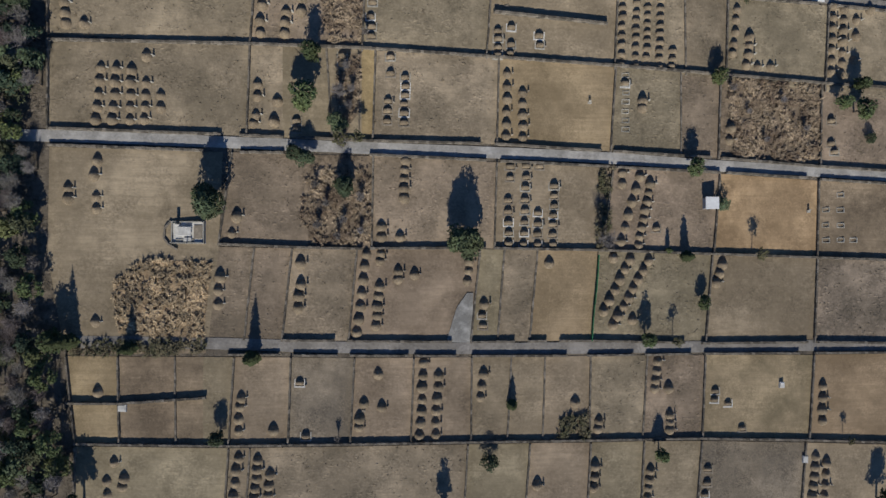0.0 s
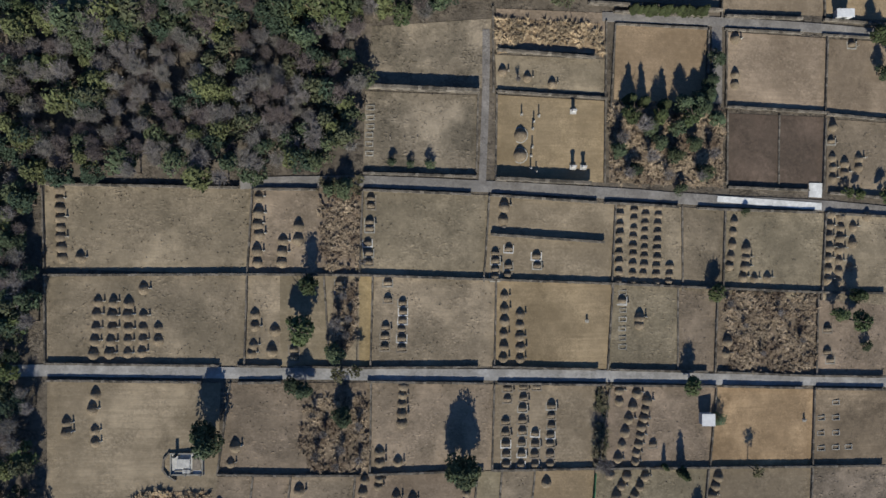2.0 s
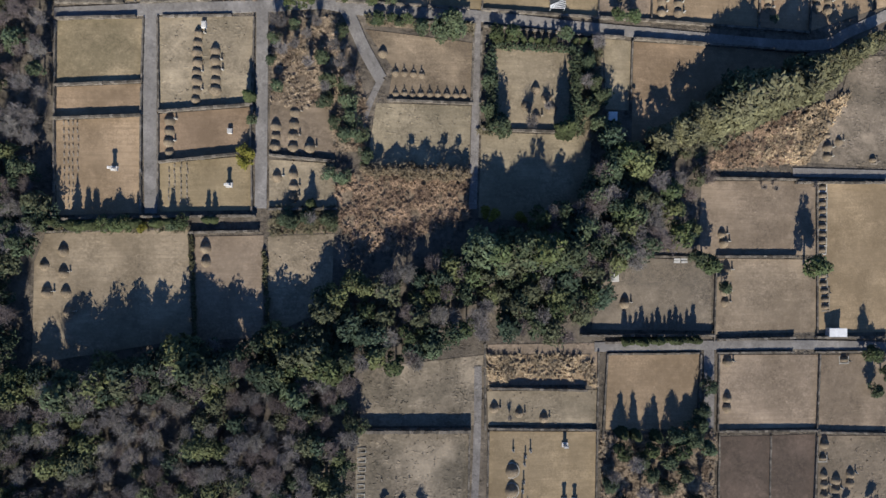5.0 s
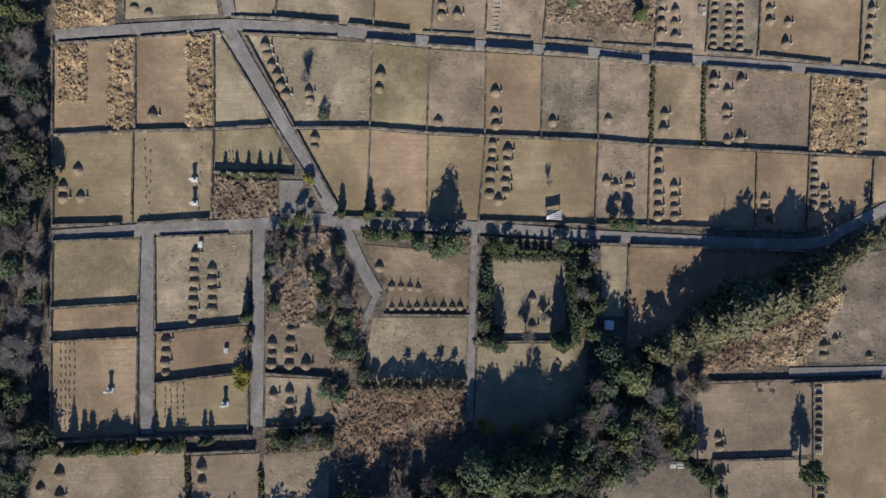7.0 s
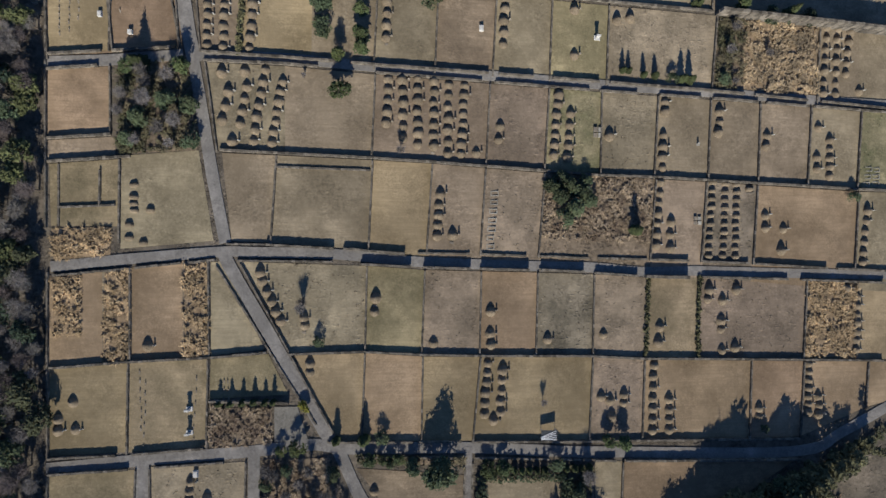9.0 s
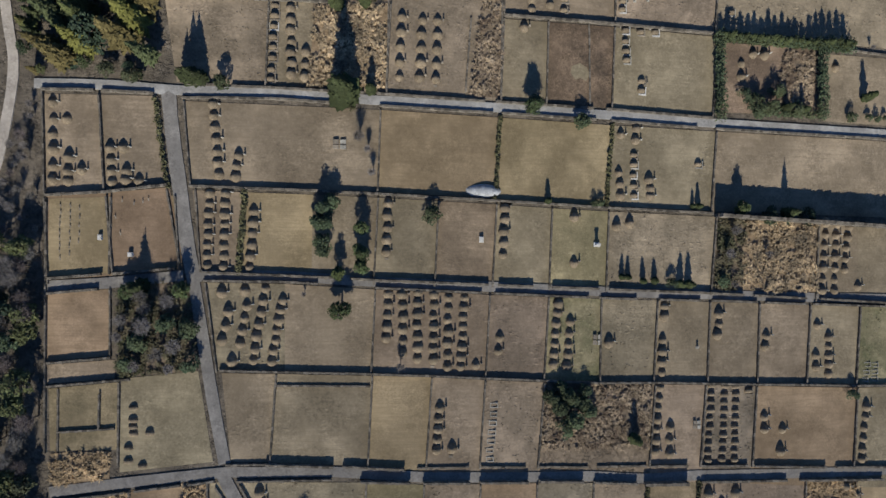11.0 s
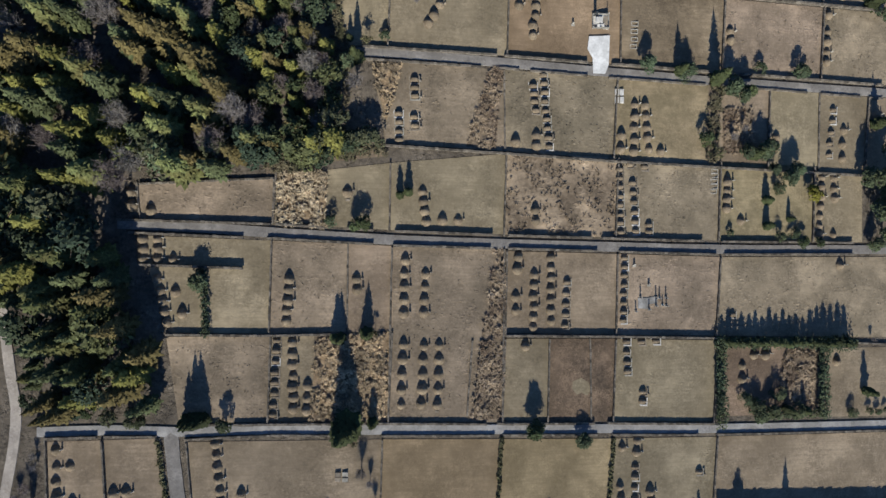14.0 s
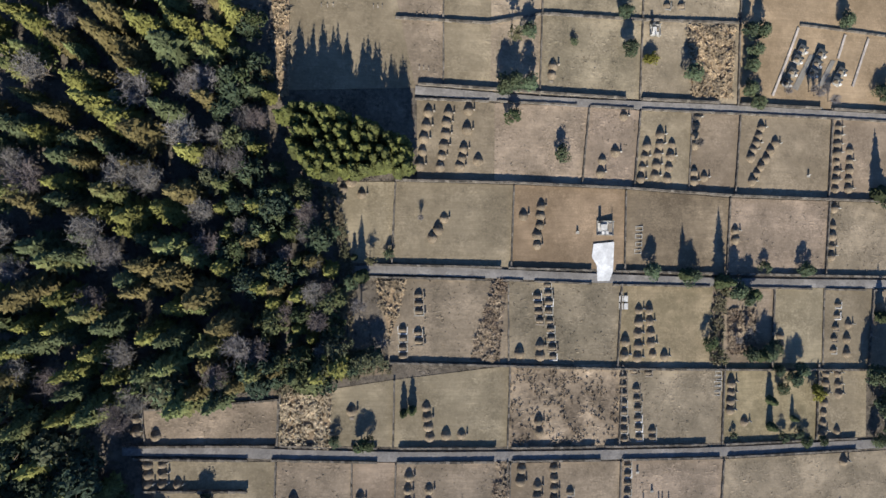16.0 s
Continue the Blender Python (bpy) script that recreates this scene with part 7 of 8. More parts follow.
graves("round", (-28.9, 126), (-29, 122.5), 3)
graves("round", (-25.8, 128.5), (-26.1, 122.4), 4)
graves("round", (-23.2, 122.4))
graves("round", (-28.7, 117.4))
graves("round", (-25.9, 117.8), (-26, 113.7), 3)
graves("little", (-8.6, 135.8), (-4.1, 135.5), 4)
graves("little", (-8.7, 132.1), (3.4, 132.2), 9)
graves("round", (-10.8, 139))
graves("round", (16.3, 133.5))
graves("round", (18.1, 132))
graves("round", (14.4, 130.5))
graves("round", (16.3, 128.6))
graves("round", (19, 130.2))
graves("round", (72.3, 128.9))
graves("round", (72.3, 124.4), (72.2, 122.7), 2)
graves("round", (74.9, 125.7))
graves("kerbed", (72.3, 126.6))
graves("kerbed", (81.9, 122.1))
graves("round", (-30.6, 177.3))
graves("round", (-30.3, 175.7), (-27.1, 168.8), 5)
graves("round", (-23.1, 169.4), (-23, 168.1), 2)
graves("round", (-10.9, 172.9), (-11, 170.5), 2)
graves("round", (-0.7, 164.8))
graves("round", (9.4, 170.4))
graves("round", (9.4, 166.5), (9.5, 164.6), 2)
graves("round", (19.9, 165.3))
graves("round", (30.2, 166.2))
graves("round", (41, 167.3), (40.8, 164.6), 2)
graves("round", (50.7, 174.2), (50.5, 172.6), 2)
graves("round", (53.3, 172.2))
graves("round", (53.2, 168.5), (53.1, 166.9), 2)
graves("round", (53.2, 162.9))
graves("round", (55.8, 163.3))
graves("round", (56.1, 174.2))
graves("round", (81.4, 172.8), (80.9, 162.8), 7)
graves("round", (79, 174.6))
graves("round", (-61.2, 155.3))
graves("round", (-63.6, 152.4), (-63.6, 150.5), 2)
graves("round", (-60.7, 150.7))
graves("round", (-49.2, 164.8))
graves("round", (-22, 161.5), (-22, 160), 2)
graves("round", (9, 161.3), (8.4, 152.3), 6)
graves("round", (11.7, 160), (11.3, 152.5), 5)
graves("round", (10.1, 151.1))
graves("round", (29.8, 154.8))
graves("round", (31.6, 154.2))
graves("round", (34.2, 155.1), (34.2, 153.5), 2)
graves("round", (31.8, 151.2))
graves("round", (39.9, 160.4), (39.6, 148.4), 7)
graves("round", (42.8, 154), (42.8, 148.5), 4)
graves("round", (60.7, 151.9), (60.6, 150.3), 2)
graves("round", (71, 160.1), (70.6, 150.9), 7)
graves("round", (72.9, 154), (72.8, 150.4), 3)
graves("small", (-51.7, 192))
graves("small", (-51.7, 189.9), (-51.6, 187.7), 3)
graves("small", (-49, 187.7))
graves("small", (-52.4, 185.3), (-52.4, 183.1), 2)
graves("small", (-50, 182.2))
graves("round", (-37.5, 211.7), (-33.7, 212.1), 2)
graves("round", (-27.3, 210.4), (-29, 199.8), 7)
graves("round", (-30.2, 212.4), (-32.1, 199.9), 7)
graves("round", (-33.3, 209.4), (-34.3, 203), 4)
graves("round", (-35.7, 199.8))
graves("round", (-36.3, 208.4), (-37.4, 203.4), 3)
graves("round", (-9.1, 211.6), (-9.3, 203.7), 5)
graves("round", (-6.6, 211.5), (-6.3, 201.2), 6)
graves("round", (-3.9, 211.8), (-3.8, 200), 7)
graves("round", (-1, 211.5), (-1, 199.8), 7)
graves("round", (1.6, 211), (1.6, 198.6), 7)
graves("round", (4.5, 210.9), (4, 198.6), 8)
graves("round", (6.7, 198.9))
graves("round", (11, 203.7), (10.8, 201.4), 2)
graves("round", (21.8, 209.9), (20.8, 198.8), 7)
graves("round", (24, 206.4), (23.4, 198.5), 5)
graves("round", (31.4, 202.6))
graves("round", (42.2, 209.3), (42.1, 207.5), 2)
graves("round", (41.8, 203), (41.7, 197), 4)
graves("round", (53.1, 207.8), (52.8, 204), 3)
graves("round", (62.8, 203.6), (62.5, 201.6), 2)
graves("round", (73.5, 205.5))
graves("round", (75.9, 203.3), (75.7, 196.1), 5)
graves("round", (73.1, 199.7), (73, 197.5), 2)
graves("flat", (84.2, 197.7), (83.7, 194.9), 3)
graves("flat", (86, 197.8), (85.7, 195), 3)
graves("round", (0.2, 191.2), (-0.3, 183.9), 5)
graves("round", (2.5, 184))
graves("round", (41.2, 194.2), (40.3, 182.6), 7)
graves("round", (43.3, 186.8), (43.1, 182.1), 3)
graves("round", (62.2, 188.3), (62.2, 185.9), 2)
graves("round", (65.8, 185.9))
graves("round", (65.3, 181.8))
graves("round", (83.8, 189.6), (82.6, 179.5), 6)
graves("small", (51.5, 194.4), (50.7, 180.5), 10)
graves("small", (54.2, 194.2), (53.5, 180.5), 10)
graves("small", (56.4, 194.2), (56, 180.5), 10)
graves("kerbed", (58.9, 193.2))
graves("flat", (10.1, 191.6), (9.3, 182), 7)
graves("round", (-39.9, 228.8), (-40.1, 216.2), 8)
graves("round", (-37.2, 228.8), (-37.3, 216.1), 8)
graves("round", (-32.5, 225.8), (-32.9, 216), 6)
graves("round", (-9.3, 227.5), (-9.5, 219), 5)
graves("round", (11.8, 227.2), (11.4, 218.7), 5)
graves("round", (24.8, 225.7))
graves("round", (24.7, 217.3))
graves("round", (32.8, 224.2))
graves("round", (35.4, 224.7))
graves("round", (75.7, 225.5), (74.5, 212.3), 7)
graves("round", (78, 225.4), (77.2, 212.2), 7)
graves("round", (80.7, 224.8), (79.5, 216.5), 5)
graves("round", (82.5, 213.1))
graves("round", (-65.8, 243.8))
graves("round", (-65.7, 240.9))
graves("round", (-63.4, 240.9))
graves("round", (-65.7, 238.3))
graves("round", (-65.6, 235.9))
graves("round", (-65.6, 232.8))
graves("round", (-65.6, 230.6))
graves("round", (-63.1, 234.5))
graves("round", (-63.1, 232.1), (-63.1, 230.4), 2)
graves("round", (-61, 232.3))
graves("round", (-56.3, 236.1))
graves("round", (-56.3, 234.2))
graves("round", (-56.1, 232.3))
graves("round", (-54.2, 236.3))
graves("round", (-53.7, 232.3))
graves("round", (-53.7, 230.8))
graves("round", (-51.6, 230.6))
graves("round", (-56, 230.4))
graves("marker", (-56.6, 226))
graves("marker", (-54.3, 227.5))
graves("marker", (-52.3, 227))
graves("marker", (-50.8, 227.4))
graves("marker", (-49.9, 227.9))
graves("marker", (-55.2, 224.6))
graves("marker", (-54.4, 221.9))
graves("marker", (-52.9, 218.3))
graves("round", (-39.6, 244.2), (-38.4, 232), 7)
graves("round", (-35.2, 235.3), (-35.6, 231.7), 3)
graves("round", (33.6, 241.4))
graves("round", (36.6, 242.6), (36.5, 240.5), 2)
graves("round", (33.2, 234.2), (33.6, 230), 3)
graves("round", (39.2, 232.9), (39.4, 229.9), 3)
graves("kerbed", (36.1, 237.6), (36.1, 229.9), 5)
graves("kerbed", (49, 236.1))
graves("round", (-7.3, 261.1), (-7.6, 250.4), 5)
graves("round", (-3.6, 260.9), (-4, 250.4), 5)
graves("round", (-0.9, 261), (-1, 250.2), 5)
graves("round", (-26.7, 261.7), (-26.5, 250), 7)
graves("round", (-24, 254), (-24.1, 249.8), 3)
graves("round", (15.1, 260.6))
graves("round", (58, 256.1))
graves("round", (58, 253.6))
graves("round", (78.4, 256.5))
graves("kerbed", (-29.4, 262.1), (-29.9, 248.9), 8)
graves("kerbed", (34.5, 261), (34.7, 255.4), 4)
graves("kerbed", (37.5, 261.1))
graves("kerbed", (40.3, 261.1))
graves("kerbed", (37.7, 251.5), (37.7, 249.8), 2)
graves("round", (60.4, 258.1))
graves("round", (62.8, 258.1))
graves("round", (-52, 279.7), (-51.9, 276.4), 3)
graves("round", (-49.6, 279.8), (-49.6, 276.3), 3)
graves("round", (-47, 276.2))
graves("round", (-49.7, 272.7), (-47.8, 265.4), 5)
graves("round", (-46.5, 270.6))
graves("round", (-45.5, 266.9))
graves("round", (-27.4, 272.9), (-27.8, 265.4), 5)
graves("round", (-15.6, 272.9), (-15.6, 271.1), 2)
graves("round", (-7.1, 276.2), (-7.3, 266.8), 5)
graves("round", (-3.5, 273.8), (-3.7, 266.8), 4)
graves("round", (13.6, 276.9), (13.4, 274.8), 2)
graves("round", (13.2, 269.7), (13.2, 267.1), 2)
graves("round", (16.6, 273.7), (16.5, 264), 6)
graves("round", (19.8, 277), (19.9, 265.2), 7)
graves("round", (79.4, 275.6))
graves("kerbed", (22.9, 272.2), (22.6, 264.2), 5)
graves("kerbed", (34.1, 276.9), (33.9, 265), 8)
graves("kerbed", (55.9, 265.9))
graves("round", (-54, 287.7), (-53.9, 285.6), 2)
graves("round", (-50.9, 284.7))
graves("round", (-17.4, 288.4))
graves("round", (-4.1, 288.8), (-3.3, 283.4), 4)
graves("round", (-0.3, 283.6), (2.5, 283.7), 2)
graves("round", (16.9, 285.7), (16.9, 283.8), 2)
graves("round", (55.2, 291.8), (54.9, 286.7), 4)
graves("round", (58, 284.3))
graves("round", (75.6, 293.2), (74.9, 281.6), 7)
graves("round", (78.2, 293.1), (78.4, 289.1), 3)
graves("round", (78, 281.8))
graves("kerbed", (35.8, 291.1), (36.4, 281.9), 6)
graves("kerbed", (33.2, 293.7), (33.3, 281.7), 8)
graves("kerbed", (35.2, 294.7))
graves("kerbed", (38.1, 294.2))
graves("kerbed", (39, 283.1), (39, 281.8), 2)
graves("flat", (52.6, 293.9), (52.3, 289.9), 5)
graves("kerbed", (-5.6, 309.1), (-5.6, 306), 3)
graves("kerbed", (-8.3, 298), (-8.4, 302.8), 4)
graves("kerbed", (-5.6, 302.2), (-5.6, 300.7), 2)
graves("kerbed", (16.3, 308.9), (16.9, 304.3), 4)
graves("kerbed", (18.2, 311), (19.4, 297.6), 9)
graves("kerbed", (78.4, 306.9), (77.2, 297.8), 5)
graves("round", (13, 298.4))
graves("round", (16.9, 299.7), (17, 297.8), 2)
graves("round", (36.2, 306.1), (36, 297.2), 5)
graves("round", (38.2, 306.1), (38.9, 297.7), 5)
graves("round", (33.6, 300.2), (33.4, 297.6), 2)
graves("round", (41.4, 297.4))
graves("round", (65.6, 300.9), (65.6, 299), 2)
graves("round", (80.7, 302.9))
graves("round", (80.4, 300.1), (80.3, 297.2), 2)
graves("round", (88.3, 306.3))
graves("round", (-19.3, 328.2))
graves("round", (-20, 326.1))
graves("round", (-16, 327.2))
graves("round", (-18, 329.5))
graves("round", (-1.2, 323.1))
graves("round", (-2.2, 321))
graves("round", (-3.3, 319.7))
graves("round", (13.5, 323.9))
graves("round", (16.9, 325.5))
graves("round", (16.7, 324), (16.7, 322.1), 2)
graves("round", (16.2, 320.2), (16.2, 318.4), 2)
graves("round", (55.9, 321.5), (55.9, 319.8), 2)
graves("round", (77.6, 326.3))
graves("round", (77.3, 322.9), (76.9, 316.6), 4)
graves("round", (-4.3, 342.4), (-5.6, 332.8), 5)
graves("round", (-0.6, 342.5), (-2, 332.5), 6)
graves("round", (3.2, 343))
graves("round", (2.8, 339.5))
graves("round", (2.3, 335.9), (1.6, 332.8), 3)
graves("round", (4.9, 333.9))
graves("round", (32.8, 343.1))
graves("round", (28.7, 334.6))
graves("round", (28.4, 332.1))
graves("round", (31.2, 336.2))
graves("round", (40.3, 339.8), (40.3, 337.9), 2)
graves("round", (37.5, 337.5), (36.3, 331.3), 4)
graves("round", (42.6, 338), (41.8, 331.4), 4)
graves("round", (39.8, 336.1), (39.2, 331.9), 3)
graves("round", (47.8, 343.4), (47.3, 338.1), 4)
graves("round", (47.3, 332.9), (47.2, 331), 2)
graves("round", (49.3, 331.9))
graves("round", (61.5, 342), (59.2, 336), 5)
graves("round", (64.4, 339), (59.5, 331.3), 6)
graves("round", (78.6, 343), (77.9, 330.3), 8)
graves("round", (81.2, 338.1), (80.8, 330.4), 5)
graves("round", (18.8, 352), (18.8, 350.4), 2)
graves("kerbed", (39, 359.9))
graves("kerbed", (44.4, 365))
graves("kerbed", (41.5, 364.8))
graves("marker", (-23.3, 361))
graves("marker", (-22.3, 361.1))
graves("marker", (-21.3, 361.1))
graves("marker", (-14.3, 361.3))
graves("marker", (-13.5, 361.4))
graves("marker", (-12.7, 361.4))
graves("marker", (-6.4, 360.3))
graves("marker", (-5.4, 360.3))
graves("marker", (-4.6, 360.4))
graves("marker", (-5.9, 350.6))
graves("marker", (-5.1, 350.6))
graves("marker", (-4.3, 350.6))
graves("marker", (-64.2, 226.4), (-64.2, 217.6), 9)
graves("marker", (-62.6, 226.4), (-62.6, 218.4), 8)
graves("marker", (-61.1, 226), (-61.1, 220.4), 5)
graves("flat", (36.2, 321.8), (36, 317.3), 4)

tagged(new("burial_mounds", joined_copies("burial_mounds", STRAY, (MOUND, STONE))), "many round turf burial mounds with small grey steles", "grave mounds", kind="stuff")

# ---- tombs, huts and stones ----
hut(46.1, 15.1, 2.4, 2.2, 2.1)
tomb_altar(-45.0, 9.2, 5.6, 3.8)
marker_stone(24.1, 33.1)
marker_stone(65.5, 14.2)
white_block(60.2, -17.9, 0.9, 1.1)
white_block(64.9, -31.7, 1.0, 1.4)
white_block(-56.0, -20.5, 1.5, 1.2)
tall_stele(21.6, 70.2)
tall_stele(21.5, 60.3)
tall_stele(23.4, 60.3)
stone_post(12.3, 69.5)
stone_post(14.5, 68.3)
stone_post(15.4, 69.3)
stone_post(14.3, 67.0)
stone_post(14.2, 63.8)
stone_post(14.0, 62.2)
stone_post(13.9, 60.0)
stone_post(14.9, 59.4)
hut(73.2, 89.7, 3.3, 1.6, 2.0)
white_block(30.7, 100.0, 1.4, 1.6)
tall_stele(-55.4, 118.4)
tall_stele(-36.6, 115.8)
white_block(-36.5, 125.0, 0.8, 0.9)
tall_stele(-42.1, 154.0)
tall_stele(-42.0, 150.0)
white_block(-40.9, 143.0, 0.8, 1.2)
hut(30.1, 128.9, 1.6, 1.6, 1.5)
frame_shelter(20.0, 148.6, 2.7, 1.7)
slab_pile(29.2, 203.2, 1.7, 2.0)
marker_stone(48.7, 201.8)
slab_pile(48.5, 187.2, 1.5, 1.6)
white_block(7.5, 221.4, 0.8, 1.1)
tall_stele(29.0, 220.7)
white_block(-57.6, 221.0, 0.7, 1.0)
white_block(-52.6, 218.1, 0.8, 0.8)
tarp_heap(7.4, 230.2, 7.2, 2.6)
slab_pile(-17.9, 237.9, 2.4, 1.8)
stone_post(40.4, 269.4)
stone_post(41.1, 269.4)
stone_post(41.7, 268.0)
stone_post(42.4, 269.4)
stone_post(42.5, 267.9)
stone_post(39.0, 267.2)
stone_post(36.4, 266.9)
stone_post(37.3, 269.5)
stone_post(40.4, 267.9)
marker_stone(36.1, 275.7)
marker_stone(39.0, 272.0)
slab_pile(33.1, 307.7, 1.8, 2.8, True)
tomb_altar(29.3, 321.8, 3.2, 2.8)
marker_stone(24.0, 321.1)
marker_stone(71.9, 333.0)
tomb_altar(39.0, 359.9, 2.0, 2.2)
slab_pile(43.1, 103.0, 2.6, 0.9, True)
tomb_bay(70.3, 358.1)
tomb_bay(69.2, 356.0)
tomb_bay(68.1, 353.4)
tomb_bay(66.8, 351.2)
tomb_bay(74.5, 357.5)
tomb_bay(73.5, 355.4)
tomb_bay(72.6, 353.4)
tomb_bay(79.1, 354.1)
tomb_bay(78.0, 352.1)

# ---- single trees ----
tree("pine", -25.4, 32, 9)
tree("pine", -24, 39.6, 7)
tree("pine", -26.6, 33.4, 6)
tree("broad", -40.6, 14.2, 11)
tree("broad", -41.5, 15.2, 8)
tree("broad", 1.8, 7.5, 11)
tree("broad", 0.4, 8.2, 9)
tree("broad", 3.1, 8.2, 9)
tree("broad", -25.1, 21.6, 6)
tree("broad", -27.1, 22.6, 5)
tree("broad", -18.7, 17.3, 5)
tree("pine", 47.8, 37.9, 6)
tree("pine", 43.1, 21.3, 7)
tree("broad", 48.5, 15.2, 3)
tree("column", 41.6, 5.6, 5.2)
tree("column", 38.4, 6.6, 3)
tree("sparse", 54.4, 6.0, 6)
tree("pine", 34.2, -9.3, 6)
tree("sparse", 39.5, -9.5, 5)
tree("pine", 44.8, -2.7, 5)
tree("cypress", -54.3, -10.3, 6.5)
tree("cypress", -34.1, -12.0, 8)
tree("cypress", -64.1, -9.2, 8.5)
tree("pine", -65.9, -8.8, 8)
tree("broad", -39.8, -25.3, 6)
tree("broad", 6.3, -30.5, 4)
tree("pine", 37.0, -29.7, 6)
tree("column", 10.2, -20.6, 4)
tree("pine", -1.7, -39.3, 7)
tree("pine", -62.5, -36.2, 9)
tree("pine", 74.7, 32.6, 8)
tree("pine", 71.3, 34.0, 6)
tree("broad", 77.5, 27.9, 2.5)
tree("bare", 26.4, 8.4, 7)
tree("bare", -19.8, -25.8, 2.5)
tree("bare", -15.1, 43.6, 3)
tree("sparse", -18.9, 25.1, 7)
tree("sparse", -16.5, 25.2, 6)
tree("sparse", 72.4, -28.0, 4)
tree("pine", 79.4, -39.4, 8)
tree("broad", -10.2, 60.7, 2.2)
tree("broad", -7.1, 60.5, 2)
tree("broad", -3.9, 60.5, 2.6)
tree("bare", 11.6, 75.5, 2)
tree("pine", 67.4, 102.1, 9)
tree("broad", -18.5, 55.9, 5)
tree("broad", -20.9, 55.9, 3)
tree("broad", 46.7, 76.0, 5)
tree("broad", 45.0, 70.9, 6)
tree("pine", 42.3, 69.3, 7)
tree("bare", 35.4, 62.2, 5)
tree("bare", 46.7, 62.7, 5)
tree("pine", 31.7, 69.4, 7)
tree("scrubby", 38.6, 59.1, 3)
tree("broad", 47.8, 80.2, 4)
tree("pine", 37.0, 69.4, 6)
tree("bare", 30.1, 65.3, 5)
tree("bare", 33.8, 67.3, 6)
tree("bare", 44.5, 59.0, 4)
tree("broad", 83.1, 82.0, 6)
tree("broad", 80.7, 78.8, 5)
tree("broad", 51.1, 97.9, 3.5)
tree("yellow", 7.0, 111.4, 2.5)
tree("yellow", 8.5, 110.9, 2.5)
tree("yellow", 13.6, 110.4, 2.5)
tree("yellow", 34.9, 105.7, 2)
tree("yellow", 37.0, 106.1, 2)
tree("yellow", 39.7, 106.2, 2)
tree("yellow", 41.8, 106.3, 2)
tree("pine", 79.5, 85.8, 6)
tree("pine", 81.3, 85.2, 5)
tree("pine", 47.3, 102.5, 9)
tree("broad", 45.6, 103.5, 7)
tree("bare", 59.0, 116.6, 2)
tree("bare", 61.3, 116.5, 2)
tree("bare", 69.3, 117.1, 2)
tree("broad", 41.3, 56.5, 3)
tree("broad", 53.8, 52.6, 2)
tree("pine", 73.6, 56.4, 3)
tree("pine", 75.9, 56.1, 3)
tree("pine", 81.2, 55.7, 4)
tree("pine", 74.8, 37.2, 6)
tree("bare", -27.3, 138.5, 5)
tree("bare", -23.5, 141.4, 4)
tree("bare", -17.7, 136.5, 5)
tree("broad", -16.7, 130.6, 4)
tree("broad", -15.7, 127.7, 4)
tree("bare", -18.7, 139.5, 5)
tree("broad", -14.7, 124.8, 4)
tree("broad", -17.6, 117.5, 4)
tree("broad", -20.0, 118.0, 3)
tree("column", -22.8, 112.7, 4)
tree("bare", -27.4, 143.3, 4)
tree("bare", -21.6, 143.4, 4)
tree("bare", -15.8, 133.6, 5)
tree("bare", 15.1, 127.4, 5)
tree("bare", 18.2, 130.4, 3)
tree("broad", 10.0, 127.5, 3)
tree("broad", 22.3, 127.4, 4)
tree("broad", 7.9, 134.5, 4)
tree("broad", 7.8, 129.5, 4)
tree("bare", 24.9, 134.5, 5)
tree("broad", 25.9, 130.4, 5)
tree("broad", 27.5, 127.3, 6)
tree("broad", 25.4, 138.5, 5)
tree("bare", -23.3, 171.3, 4)
tree("bare", -23.1, 172.3, 3)
tree("broad", -20.4, 165.5, 2.4)
tree("bare", 19.1, 154.3, 2.5)
tree("broad", 1.4, 143.5, 11)
tree("broad", -0.3, 142.9, 10)
tree("broad", -3.6, 143.5, 4)
tree("column", -17.3, 148.3, 3.6)
tree("column", -12.5, 148.4, 4.4)
tree("broad", -9.6, 148.6, 3)
tree("broad", -13.0, 147.9, 2)
tree("yellow", -33.8, 119.3, 3)
tree("yellow", -33.6, 121.5, 3)
tree("broad", -32.9, 126.9, 3)
tree("column", -33.0, 130.7, 5)
tree("column", -37.0, 154.9, 3)
tree("column", -35.1, 154.9, 3)
tree("column", -33.2, 155.0, 3)
tree("column", -31.3, 155.0, 3)
tree("column", -29.4, 155.0, 3)
tree("column", -28.0, 155.0, 3)
tree("pine", -26.5, 146.8, 3)
tree("pine", -23.6, 147.3, 4)
tree("pine", 31.2, 147.3, 5)
tree("pine", 33.9, 146.8, 5)
tree("broad", 21.2, 143.6, 4)
tree("pine", 8.9, 143.0, 4)
tree("pine", 12.0, 143.1, 4)
tree("broad", 61.5, 148.1, 2)
tree("yellow", -22.7, 154.1, 2.5)
tree("pine", -11.5, 144.9, 3)
tree("pine", -9.0, 144.9, 3)
tree("pine", -6.6, 144.9, 3)
tree("thicket", -13.7, 118.9, 3)
tree("bamboo", 38.1, 124.9, 8)
tree("bamboo", 40.3, 125.9, 8)
tree("bamboo", 42.5, 127.0, 8.5)
tree("bamboo", 44.9, 128.5, 8.5)
tree("bamboo", 47.0, 129.2, 9.1)
tree("bamboo", 49.3, 130.4, 11.4)
tree("bamboo", 51.2, 131.0, 13.7)
tree("bamboo", 52.9, 131.4, 14.8)
tree("bamboo", 54.6, 132.1, 14.8)
tree("bamboo", 56.3, 132.5, 13.7)
tree("bamboo", 58.2, 133.1, 10.3)
